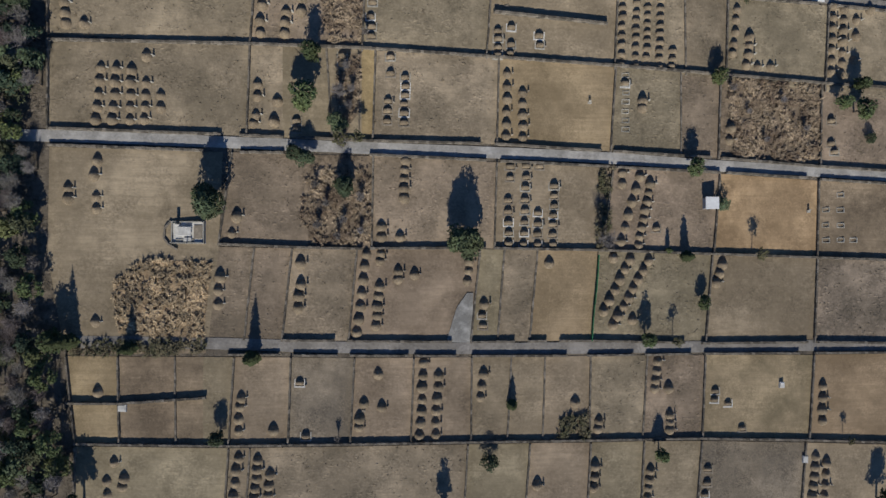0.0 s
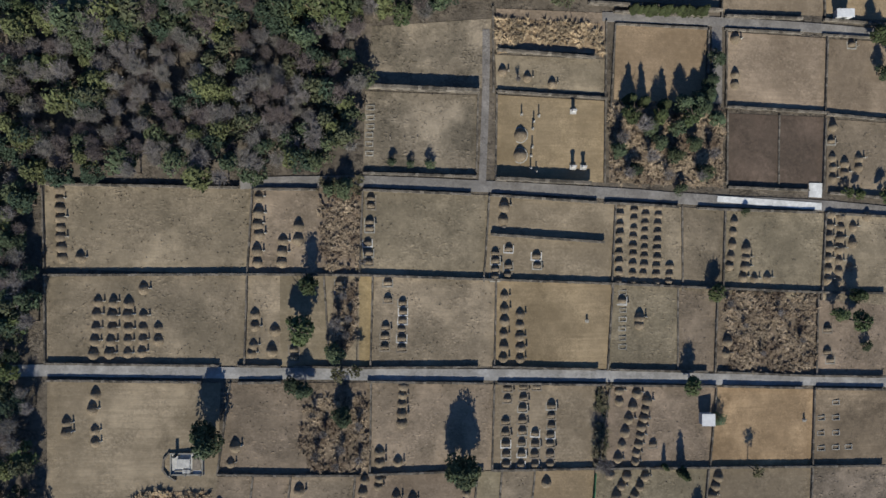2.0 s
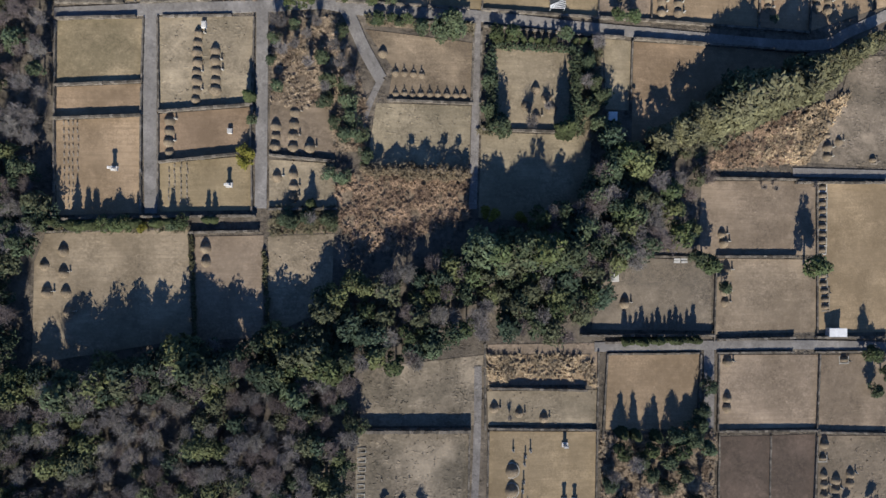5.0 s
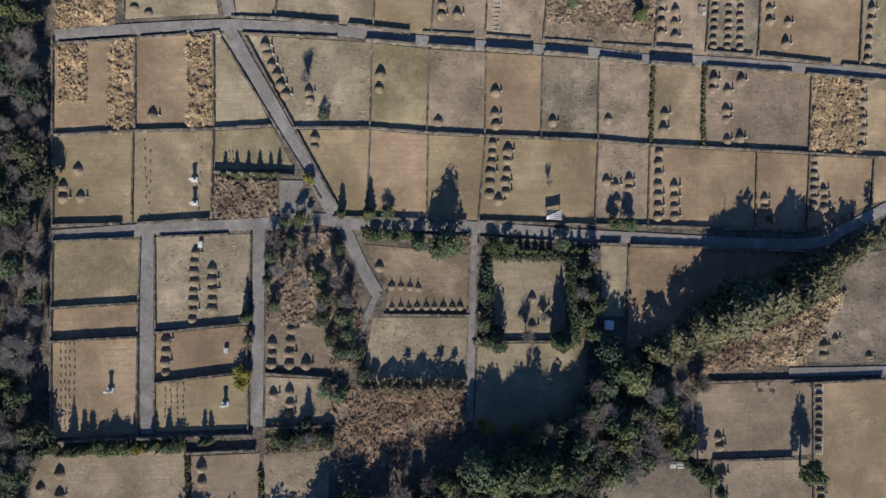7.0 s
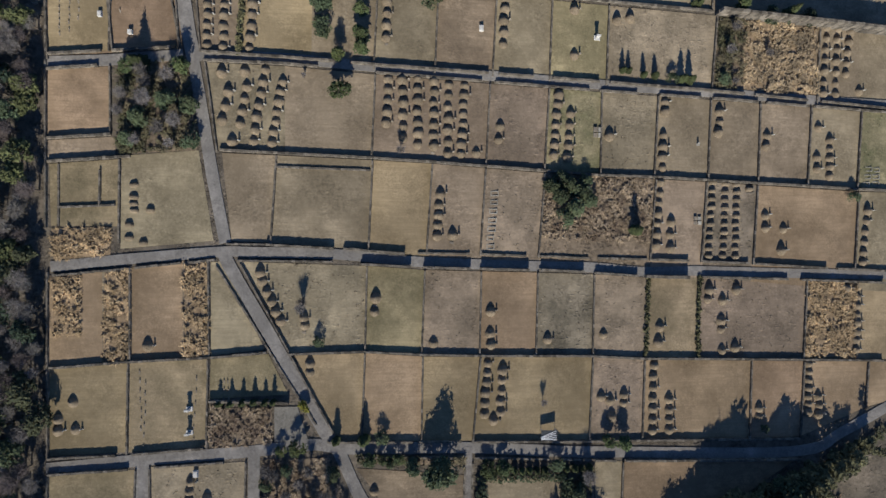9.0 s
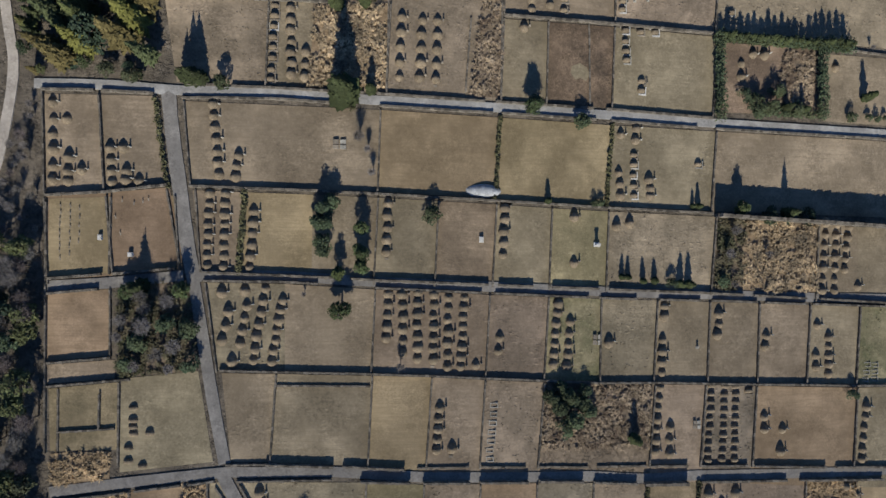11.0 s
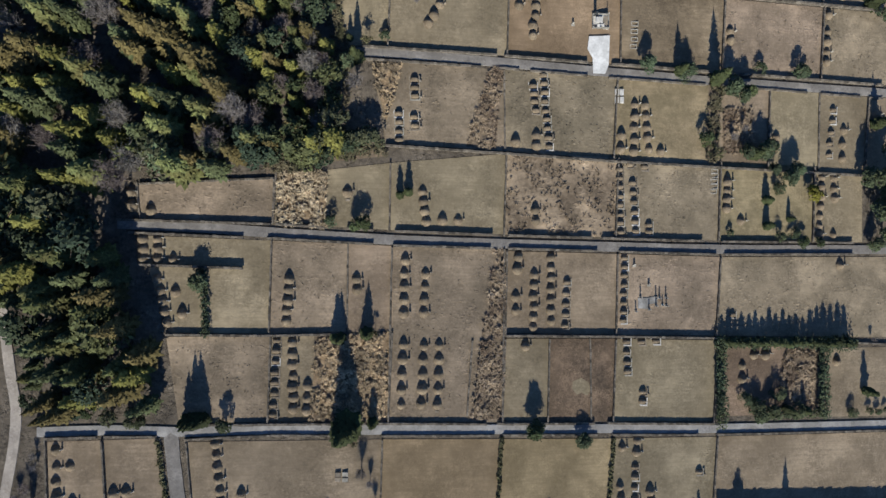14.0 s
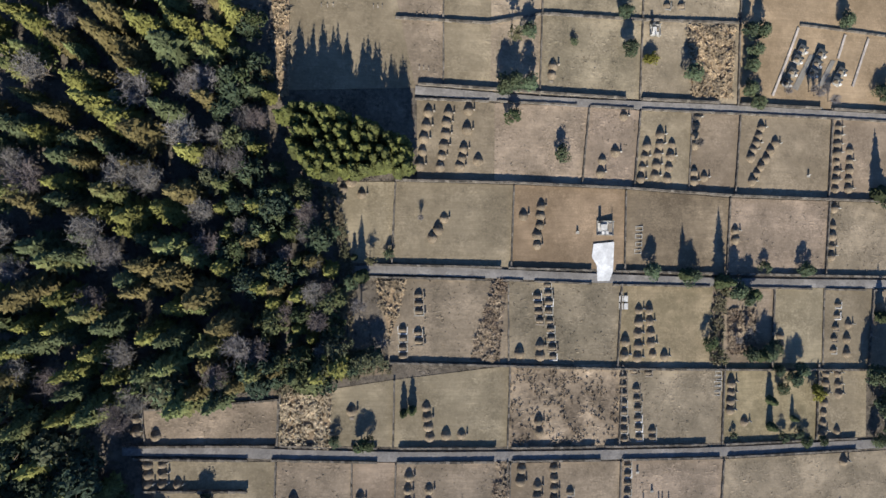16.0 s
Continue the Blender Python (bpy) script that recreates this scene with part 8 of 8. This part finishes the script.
tree("bamboo", 60.2, 133.7, 9.7)
tree("bamboo", 62.3, 135.0, 10.3)
tree("bamboo", 64.3, 135.7, 12)
tree("bamboo", 66.0, 136.5, 12)
tree("bamboo", 67.7, 137.3, 10.3)
tree("bamboo", 69.7, 138.4, 9.1)
tree("bamboo", 71.8, 139.4, 9.1)
tree("bamboo", 74.2, 140.7, 9.1)
tree("bamboo", 76.6, 142.0, 8.5)
tree("bamboo", 79.0, 143.2, 8)
tree("bamboo", 82.0, 144.7, 8)
tree("bamboo", 50.4, 131.8, 11.4)
tree("bamboo", 53.7, 132.8, 13.7)
tree("bamboo", 63.2, 136.4, 10.3)
tree("bamboo", 70.9, 139.9, 8)
tree("bamboo", 46.0, 130.0, 8)
tree("cypress", -50.4, 212.6, 7)
tree("pine", -52.3, 212.0, 5)
tree("pine", -43.4, 212.3, 6)
tree("bare", -45.3, 210.3, 5)
tree("bare", -49.0, 209.2, 5)
tree("bare", -52.7, 207.2, 5)
tree("broad", -46.2, 206.4, 5)
tree("broad", -50.7, 203.4, 5)
tree("bare", -47.0, 201.5, 5)
tree("bare", -44.2, 202.6, 5)
tree("broad", -42.4, 205.5, 5)
tree("broad", -52.5, 200.0, 4)
tree("bare", -48.9, 206.3, 6)
tree("bare", -45.1, 199.1, 4)
tree("broad", -42.3, 199.7, 4)
tree("bare", -50.7, 199.5, 4)
tree("bare", -49.9, 211.1, 5)
tree("bare", -53.5, 204.3, 4)
tree("pine", -17.1, 208.7, 7)
tree("pine", -13.3, 218.3, 6)
tree("pine", -13.8, 219.3, 5)
tree("broad", -20.2, 226.5, 6)
tree("broad", -18.8, 227.6, 5)
tree("broad", -20.2, 220.5, 4)
tree("broad", 24.7, 189.3, 6)
tree("broad", 22.0, 191.3, 5)
tree("broad", 26.3, 191.9, 5)
tree("broad", 23.6, 193.4, 5)
tree("column", 36.0, 185.2, 5)
tree("bare", -6.7, 198.9, 3)
tree("bare", -23.5, 211.5, 2)
tree("broad", 80.4, 192.1, 3)
tree("column", 33.8, 214.8, 3)
tree("column", 35.0, 214.8, 3)
tree("column", 37.9, 214.1, 3)
tree("column", 40.2, 214.1, 3)
tree("broad", 43.5, 213.6, 3)
tree("column", 45.2, 213.6, 4)
tree("column", 46.9, 213.5, 4)
tree("broad", -19.6, 224.1, 6)
tree("broad", -21.1, 224.1, 5)
tree("broad", -20.5, 219.2, 4)
tree("pine", -13.6, 216.3, 6)
tree("pine", -13.7, 223.0, 5)
tree("broad", -1.2, 225.6, 4)
tree("pine", -17.6, 215.2, 5)
tree("sparse", -15.5, 244.1, 3)
tree("broad", 16.8, 246.3, 6)
tree("broad", 26.4, 243.4, 2)
tree("bare", 54.4, 219.5, 4)
tree("bare", 55.6, 223.7, 4)
tree("bare", 62.6, 219.3, 3)
tree("broad", 53.8, 214.2, 3)
tree("bare", 55.5, 213.6, 3)
tree("bare", -14.4, 239.0, 4)
tree("bare", -12.9, 237.0, 3)
tree("bare", -11.9, 233.0, 3)
tree("column", 19.8, 228.6, 3)
tree("broad", 28.4, 228.5, 2)
tree("broad", 29.5, 228.5, 2)
tree("column", 47.8, 228.2, 2.5)
tree("column", 48.9, 228.2, 3)
tree("broad", 63.3, 226.8, 4)
tree("cypress", 66.8, 227.3, 7)
tree("broad", 71.1, 226.7, 4)
tree("pine", 56.8, 228.0, 6)
tree("broad", 66.8, 226.2, 3)
tree("broad", 60.5, 248.7, 4)
tree("broad", 58.2, 249.8, 3)
tree("broad", 64.8, 250.9, 4)
tree("column", 53.8, 260.9, 3.5)
tree("column", 55.2, 260.9, 4)
tree("column", 56.6, 260.9, 3.5)
tree("column", 58.0, 260.9, 4)
tree("column", 59.5, 260.8, 3.5)
tree("column", 60.9, 260.8, 4)
tree("column", 62.3, 260.8, 3.5)
tree("column", 63.8, 260.8, 4.5)
tree("column", 65.2, 260.7, 4)
tree("column", 66.7, 260.6, 4.5)
tree("column", 68.2, 260.7, 3.5)
tree("column", 69.6, 260.6, 4)
tree("column", 71.1, 260.6, 3.5)
tree("column", 72.6, 260.6, 4)
tree("column", 74.1, 260.6, 4.9)
tree("column", 75.6, 260.5, 5.4)
tree("column", 77.1, 260.6, 4.9)
tree("column", 78.6, 260.5, 5.4)
tree("column", 80.1, 260.5, 4.9)
tree("column", 84.6, 250.6, 5)
tree("broad", 81.4, 246.6, 2.5)
tree("broad", 85.2, 246.6, 2)
tree("broad", 87.1, 246.6, 2)
tree("broad", 89.0, 246.6, 2)
tree("bare", 86.1, 260.9, 2)
tree("cypress", -17.0, 246.9, 13)
tree("cypress", -16.2, 246.5, 9)
tree("cypress", -18.0, 246.8, 9)
tree("column", -12.5, 247.6, 5)
tree("cypress", -44.0, 248.8, 6)
tree("cypress", -43.0, 248.6, 8)
tree("cypress", -42.1, 248.6, 8)
tree("cypress", -41.3, 248.6, 6)
tree("broad", -37.8, 248.1, 4)
tree("broad", -42.0, 272.5, 6)
tree("cypress", -18.2, 262.5, 6)
tree("column", -19.0, 262.6, 5)
tree("cypress", -13.7, 263.3, 6)
tree("sparse", -12.2, 263.3, 3)
tree("broad", 87.4, 287.0, 9)
tree("broad", 89.3, 282.4, 9)
tree("broad", 88.2, 292.9, 8)
tree("pine", 90.7, 289.5, 9)
tree("broad", 86.6, 279.9, 5)
tree("broad", 89.6, 298.9, 6)
tree("broad", 69.0, 294.4, 5)
tree("yellow", 72.7, 289.8, 4)
tree("broad", 58.6, 297.7, 5)
tree("broad", 63.5, 298.6, 5)
tree("broad", 65.9, 290.8, 3)
tree("column", 63.4, 288.4, 4)
tree("column", 63.3, 283.3, 4)
tree("column", 68.2, 284.7, 3)
tree("broad", 65.7, 281.2, 3)
tree("broad", 68.8, 281.9, 3)
tree("broad", 55.5, 281.8, 2)
tree("broad", 62.3, 297.9, 5)
tree("broad", -19.9, 283.3, 3)
tree("pine", -15.5, 282.7, 5)
tree("pine", -14.5, 282.8, 4)
tree("column", -6.5, 288.6, 4)
tree("column", -8.0, 288.0, 4)
tree("pine", 70.7, 280.3, 3)
tree("pine", 74.4, 280.2, 3)
tree("bare", -5.3, 323.3, 2.5)
tree("column", -17.1, 316.0, 3)
tree("sparse", -14.4, 315.3, 4)
tree("sparse", -13.7, 315.4, 4)
tree("broad", -10.9, 316.6, 2.5)
tree("broad", 38.4, 313.7, 5)
tree("cypress", 45.1, 313.0, 6)
tree("broad", 46.3, 313.0, 5)
tree("cypress", 52.6, 311.8, 9)
tree("broad", 55.5, 310.2, 7)
tree("broad", 62.0, 314.3, 3)
tree("broad", 70.6, 314.3, 4)
tree("broad", 71.9, 314.0, 3)
tree("broad", 46.7, 312.4, 4)
tree("broad", 57.4, 308.4, 6)
tree("pine", 58.6, 309.1, 6)
tree("pine", 50.3, 300.0, 4)
tree("broad", 62.2, 297.9, 6)
tree("cypress", 60.5, 297.3, 6)
tree("broad", 67.6, 292.7, 6)
tree("broad", 64.4, 294.2, 4)
tree("bare", 56.0, 300.5, 3)
tree("bare", 58.1, 302.1, 3)
tree("sparse", 52.4, 297.2, 5)
tree("broad", 85.8, 293.1, 9)
tree("broad", 88.4, 289.6, 9)
tree("cypress", 87.9, 304.5, 7)
tree("cypress", -15.9, 312.5, 7)
tree("broad", -17.3, 311.5, 6)
tree("bare", -15.8, 307.4, 6)
tree("bare", -23.8, 314.5, 6)
tree("broad", 11.6, 348.3, 7)
tree("broad", 9.5, 347.6, 7)
tree("broad", 14.3, 348.4, 7)
tree("broad", 14.2, 357.9, 6)
tree("sparse", 11.0, 356.6, 8)
tree("broad", 58.1, 360.6, 6)
tree("broad", 60.6, 360.8, 6)
tree("broad", 59.4, 356.8, 5)
tree("broad", 60.1, 346.7, 5)
tree("broad", 58.2, 349.4, 5)
tree("broad", 58.8, 353.9, 5)
tree("broad", 46.3, 351.6, 7)
tree("broad", 33.5, 355.6, 6)
tree("yellow", 38.1, 353.9, 3)
tree("broad", 22.9, 356.8, 2)
tree("broad", 32.9, 362.8, 5)
tree("pine", 11.2, 341.9, 4)
tree("broad", 20.9, 335.7, 4)
tree("broad", 89.3, 326.8, 5)
tree("cypress", 87.4, 329.4, 9)
tree("bare", 47.3, 338.4, 4)
tree("broad", 79.5, 364.4, 5)
tree("bare", 73.1, 349.0, 4)
tree("bare", 76.3, 348.0, 4)
tree("broad", 88.1, 349.8, 4)
tree("bare", -28.8, 143.8, 4)
tree("bare", -25.4, 139.4, 4)
tree("bare", -23.0, 136.5, 4)
tree("bare", -20.1, 132.6, 4)
tree("broad", -17.8, 142.4, 3)
tree("broad", -16.7, 124.8, 4)
tree("broad", -13.7, 120.8, 4)
tree("broad", -25.5, 143.3, 3)
tree("broad", -18.6, 126.7, 3)
tree("bare", 27.0, 141.6, 5)
tree("broad", 26.5, 134.5, 6)
tree("broad", 28.0, 132.4, 5)
tree("broad", 29.1, 125.3, 5)
tree("broad", -64.2, 109.1, 3)
tree("broad", -60.6, 108.5, 2.5)
tree("broad", -55.1, 108.9, 3)
tree("yellow", -50.5, 108.4, 2)
tree("broad", -45.9, 108.8, 3)
tree("broad", -27.1, 110.3, 4)
tree("broad", -23.3, 110.1, 4)
tree("broad", -19.9, 110.2, 3)
tree("broad", -4.1, 144.0, 3)
tree("broad", -8.0, 143.9, 2.5)
tree("broad", -12.0, 144.6, 2.5)
tree("broad", 29.6, 63.3, 5)
tree("broad", 32.8, 59.7, 4)
tree("broad", 37.0, 64.8, 5)
tree("broad", 40.2, 62.7, 5)
tree("broad", 43.4, 64.7, 6)
tree("broad", 45.6, 59.5, 5)
tree("bare", 31.2, 59.2, 4)
tree("broad", 40.2, 67.3, 6)
tree("broad", 35.4, 67.3, 5)
tree("broad", 47.8, 69.3, 5)
tree("column", 31.7, 72.4, 5)
tree("column", 34.3, 71.9, 5)
tree("column", 38.1, 71.6, 5)
tree("broad", 41.3, 71.6, 6)
tree("broad", 44.0, 72.4, 5)
tree("broad", 46.1, 73.5, 5)
tree("broad", -26.2, 109.8, 4)
tree("bare", -22.4, 110.4, 4)
tree("broad", -19.5, 109.6, 4)
tree("bare", -23.7, 17.3, 3)
tree("bare", -21.8, 14.4, 3)
tree("bare", -18.9, 11.5, 3)
tree("bare", -16.0, 15.4, 3)
tree("bare", -23.2, 10.5, 3)
tree("bare", -16.0, 9.6, 3)
tree("bare", -19.8, 8.6, 3)
tree("bare", -18.5, 37.8, 3)
tree("bare", -17.5, 33.9, 3)
tree("bare", -18.0, 31.0, 3)
tree("bare", 53.4, 31.9, 2.5)
tree("bare", 60.0, 34.2, 2.5)
tree("bare", 64.4, 29.1, 2.5)
tree("bare", 56.7, 26.8, 2.5)
tree("bare", 50.2, 35.9, 3)
tree("column", -64.4, 109.4, 4.5)
tree("cypress", -61.5, 108.8, 5.5)
tree("column", -59.7, 108.8, 4.5)
tree("column", -58.3, 108.8, 4.5)
tree("pine", -56.5, 109.0, 3.5)
tree("pine", -54.6, 108.9, 4.5)
tree("pine", -53.1, 109.1, 4)
tree("column", -51.4, 109.1, 4)
tree("column", -48.2, 109.3, 4)
tree("column", -45.9, 109.4, 4)
tree("pine", -44.0, 109.5, 3.5)
tree("column", -40.1, 109.8, 3.5)
tree("column", -38.9, 109.8, 3.5)
tree("broad", 9.8, 126.1, 8)
tree("cypress", 21.5, 126.0, 9)
tree("cypress", 20.7, 126.2, 8)
tree("column", 32.5, 88.6, 4.32)
tree("column", 33.6, 88.6, 3.12)
tree("column", 34.6, 88.6, 3.72)
tree("column", 35.7, 88.6, 4.32)
tree("column", 36.8, 88.6, 3.12)
tree("column", 37.8, 88.6, 3.72)
tree("column", 38.9, 88.7, 4.32)
tree("column", 40.0, 88.7, 3.12)
tree("column", 41.1, 88.7, 3.72)
tree("column", 42.1, 88.7, 4.32)
tree("column", 43.2, 88.7, 3.12)
tree("column", 44.3, 88.7, 3.72)
tree("column", 45.4, 88.8, 4.32)
tree("bare", 66.6, 349.5, 3)
tree("bare", 71.9, 349.8, 3.5)
tree("bare", 74.4, 350.3, 3.5)
tree("broad", 87.7, 349.9, 4)
tree("broad", 89.5, 350.6, 4)
# made tall to cast the shadow of a high wall with scrub on top
tree("thicket", -12.8, 118.5, 3.6)
tree("thicket", -11.4, 118.4, 4.3)
tree("thicket", -10.0, 118.4, 3.6)
tree("thicket", -8.7, 118.4, 4.3)
tree("thicket", -7.3, 118.4, 3.6)
tree("thicket", -5.9, 118.4, 5)
tree("thicket", -4.5, 118.3, 3.6)
tree("thicket", -3.2, 118.3, 5)
tree("thicket", -1.8, 118.3, 3.6)
tree("thicket", -0.4, 118.3, 5)
tree("thicket", 1.0, 118.2, 3.6)
tree("thicket", 2.4, 118.2, 5)
tree("thicket", 3.8, 118.2, 3.6)
tree("bamboo", 39.2, 123.6, 9.1)
tree("bamboo", 43.5, 125.9, 10.3)
tree("bamboo", 47.9, 127.9, 10.3)
tree("bamboo", 50.3, 128.9, 12.5)
tree("bamboo", 52.3, 129.7, 13.7)
tree("bamboo", 54.4, 130.4, 14.2)
tree("bamboo", 57.1, 131.0, 12.5)
tree("bamboo", 59.7, 132.0, 11.4)
tree("bamboo", 61.6, 132.8, 11.4)
tree("bamboo", 63.7, 133.7, 12.5)
tree("bamboo", 65.7, 134.5, 12.5)
tree("bamboo", 68.3, 135.8, 11.4)
tree("bamboo", 70.6, 137.1, 10.3)
tree("bamboo", 59.1, 133.5, 12.5)
tree("bamboo", 60.9, 134.3, 12.5)
tree("bamboo", 55.7, 133.5, 14.8)
tree("bamboo", 66.6, 137.3, 12.5)
tree("bamboo", 68.9, 138.1, 11.4)
tree("broad", 6.6, 105.2, 14.2)
tree("pine", 9.2, 104.6, 13.2)
tree("broad", 11.8, 105.2, 14.2)
tree("broad", 14.6, 105, 14.7)
tree("pine", 17, 104.8, 14.2)
tree("broad", 19.4, 104.6, 12)
tree("broad", 22, 104.2, 13.2)
tree("broad", -29, 141, 3.2)
tree("broad", -29.2, 137, 3.2)
tree("broad", -28.4, 133, 3.4)
tree("broad", -21, 138, 3.6)
tree("broad", -20, 134, 4)
tree("broad", -20.6, 130.4, 3.6)
tree("broad", -17, 133.4, 3.4)
tree("column", 8.6, 142.1, 2.4)
tree("column", 9.95, 142.1, 2.65)
tree("column", 11.3, 142.1, 2.9)
tree("column", 12.65, 142.1, 2.4)
tree("column", 14, 142.1, 2.65)
tree("column", 15.35, 142.1, 2.9)
tree("column", 16.7, 142.1, 2.4)
tree("column", 18.05, 142.1, 2.65)
tree("column", 19.4, 142.1, 2.9)
tree("column", 23.4, 142.3, 2.6)
tree("column", 24.8, 142.3, 3.1)
tree("column", 26.2, 142.3, 2.6)
tree("column", 27.6, 142.3, 3.1)
tree("broad", 22.3, 191.1, 3.1)
tree("broad", 25.6, 191.8, 2.7)
tree("broad", 20.3, 193.4, 2.9)
tree("broad", 22.3, 194.6, 3.2)
tree("broad", 27.7, 190.6, 3.4)
tree("broad", 21.6, 191.8, 3.7)
tree("broad", 24.9, 192.6, 3.5)
tree("broad", 20.8, 192.8, 3.4)
tree("broad", 22.9, 187.2, 3.7)
tree("broad", 24.5, 192.5, 3.7)
tree("broad", 26.6, 194, 3.1)
tree("broad", 27.4, 190.4, 3.8)
tree("broad", 50.8, 133.4, 12.5)
tree("broad", 53.6, 134, 12.5)
tree("broad", 57.2, 134.8, 12.5)
tree("broad", 64.8, 138.2, 10.5)
tree("broad", 25.8, 243.4, 4.5)
tree("pine", 16.6, 245.6, 7)
tree("broad", 61.3, 246.9, 4.5)
tree("broad", 63.5, 247.4, 5)
tree("column", 67.0, 247.7, 4)
tree("broad", 68.8, 247.3, 4)
tree("column", 70.8, 247.5, 4)
tree("broad", -18.6, 16.8, 6)
tree("bare", -19.6, 33.0, 5)
tree("broad", -20.0, 28.1, 5)
tree("bare", -19.0, 24.2, 4)

# ---- woods ----
wood("bare broad pine bare", 2.9, 5, 8, (-87.1, 53.3), (-69.5, 49), (-69.4, 26.3), (-70.5, 24.4), (-69.1, 19.6), (-69.1, 6.4), (-68.2, -8.8), (-66.4, -12.6), (-64.8, -37.6), (-87.6, -37.3))
wood("broad broad pine bare", 3.3, 6, 9, (-84.9, 118.2), (-66.5, 117.8), (-66, 106.5), (-68, 103.6), (-69.6, 85.7), (-85, 85.6))
wood("broad bare pine broad", 3.0, 6.5, 9, (-68.7, 85.3), (-56, 85.8), (-43.1, 88.6), (-22.3, 91.5), (-18.5, 98.8), (-8.8, 101), (4, 104.3), (21.3, 112.9), (27.5, 119.3), (32.8, 118.5), (40.2, 110.6), (31.7, 103.6), (25.4, 94.3), (21.3, 89.6), (8, 89.4), (-2.9, 85.3), (-13.7, 84.3), (-46.8, 81.1), (-65.1, 79.1), (-83.2, 79.1), (-83.2, 84.7))
wood("bare broad bare broad bare", 2.6, 4.5, 8.5, (-85, 79.1), (-65.1, 79.1), (-46.8, 81.1), (-13.8, 84.1), (-15, 73.5), (-15.2, 65.7), (-19.4, 59.8), (-37.5, 57.3), (-68.9, 57.2), (-69.2, 31.7), (-85.6, 32))
wood("bare bare broad bare", 2.9, 5, 8, (-84.9, 185.3), (-66.1, 185), (-65.5, 146), (-65.6, 110), (-66.9, 106.3), (-68.7, 98.8), (-84, 99.1))
wood("broad pine bare broad bare", 3.3, 8, 10.5, (5.5, 105.5), (22.3, 105.8), (26.5, 118.2), (28.6, 126.3), (36, 121.1), (40.3, 115.9), (43.5, 106.5), (31.7, 102.3), (6.1, 101.7))
wood("bare broad", 3.5, 4, 6, (36, 121.1), (47.3, 119.8), (47.9, 116.7), (45.1, 106.5), (42.4, 106.6))
wood("broad bare bare", 2.9, 5, 8, (-78, 222), (-67.4, 222), (-66.2, 184), (-84, 183.9))
wood("bare scrubby bare", 2.4, 2.2, 4, (-70.6, 244.5), (-68.3, 244.9), (-67.4, 222), (-72.8, 222), (-73, 231.4), (-71.2, 238))
wood("conifer conifer conifer broad", 4.0, 10, 14.5, (-80.3, 289.4), (-61.4, 290.3), (-57.4, 282.2), (-53.6, 273), (-46.8, 250.6), (-56.1, 248.8), (-67.3, 249.2), (-68.4, 256), (-71, 267.7), (-80, 272))
wood("conifer conifer conifer conifer bare", 4.4, 10, 15.5, (-90.3, 367.6), (-39.7, 370.7), (-35.9, 359.1), (-36.7, 349.2), (-42.3, 335.1), (-39.4, 319.4), (-31.5, 301.4), (-31.4, 292.5), (-61.6, 288.5), (-64.4, 292), (-90.5, 292.3))
wood("conifer pine broad conifer bare", 3.0, 7, 10.5, (-35, 371), (-33, 357.3), (-30.9, 343.4), (-29.8, 328.5), (-24.4, 327.6), (-19.8, 313.5), (-18.5, 301.3), (-20.6, 295.3), (-30.4, 292.4), (-31.5, 301.4), (-39.4, 319.4), (-41.4, 335.2), (-36.3, 349.2))
wood("grove", 1.6, 10, 11.5, (-29.2, 341.5), (-24.1, 342.7), (-16.1, 339.4), (-6.7, 336.1), (-6.7, 331.2), (-15, 330.6), (-25.4, 330.1))
wood("broad pine broad bare", 3.2, 9.5, 12, (-56.7, 85.3), (-22.2, 89.3), (-18.3, 85.4), (-46.6, 81.5), (-64, 79.7), (-64.9, 81.6))
wood("conifer conifer broad", 3.6, 9, 12.5, (-62.4, 293.8), (-18.7, 300.2), (-13.2, 297.5), (-22.6, 294.6), (-47.5, 291.8), (-61.4, 290.7))

wood("broad pine broad", 2.6, 4, 6.5, (-31, 294.5), (-20, 298), (-11.5, 300.2), (-11, 298), (-20.6, 294.6), (-30.4, 291.8))
wood("conifer pine conifer", 2.6, 3.5, 5.5, (-69.8, 249), (-66.8, 249), (-67.6, 262), (-70.4, 262))
wood("broad pine", 2.3, 2.4, 4.2, (-67.5, 250.8), (-50, 250.6), (-50, 248.4), (-67.5, 248.6))

# ---- grass tufts in the rough lawns ----
for kind, lists in tuft_places.items():
    p = np.concatenate(lists) if lists else np.zeros((0, 2))
    if len(p):
        v, q = blades(np.c_[p, height(p[:, 0], p[:, 1]) + 0.06], *((0.34, 0.42, 7, 0.6, 0.4) if kind == "tufty" else (0.13, 0.32, 4, 0.5)))
        tagged(new("grass_tufts", mesh_of("grass_tufts", v, q, LAWN[kind])), "short tufts of dry winter grass", "grass", kind="stuff")
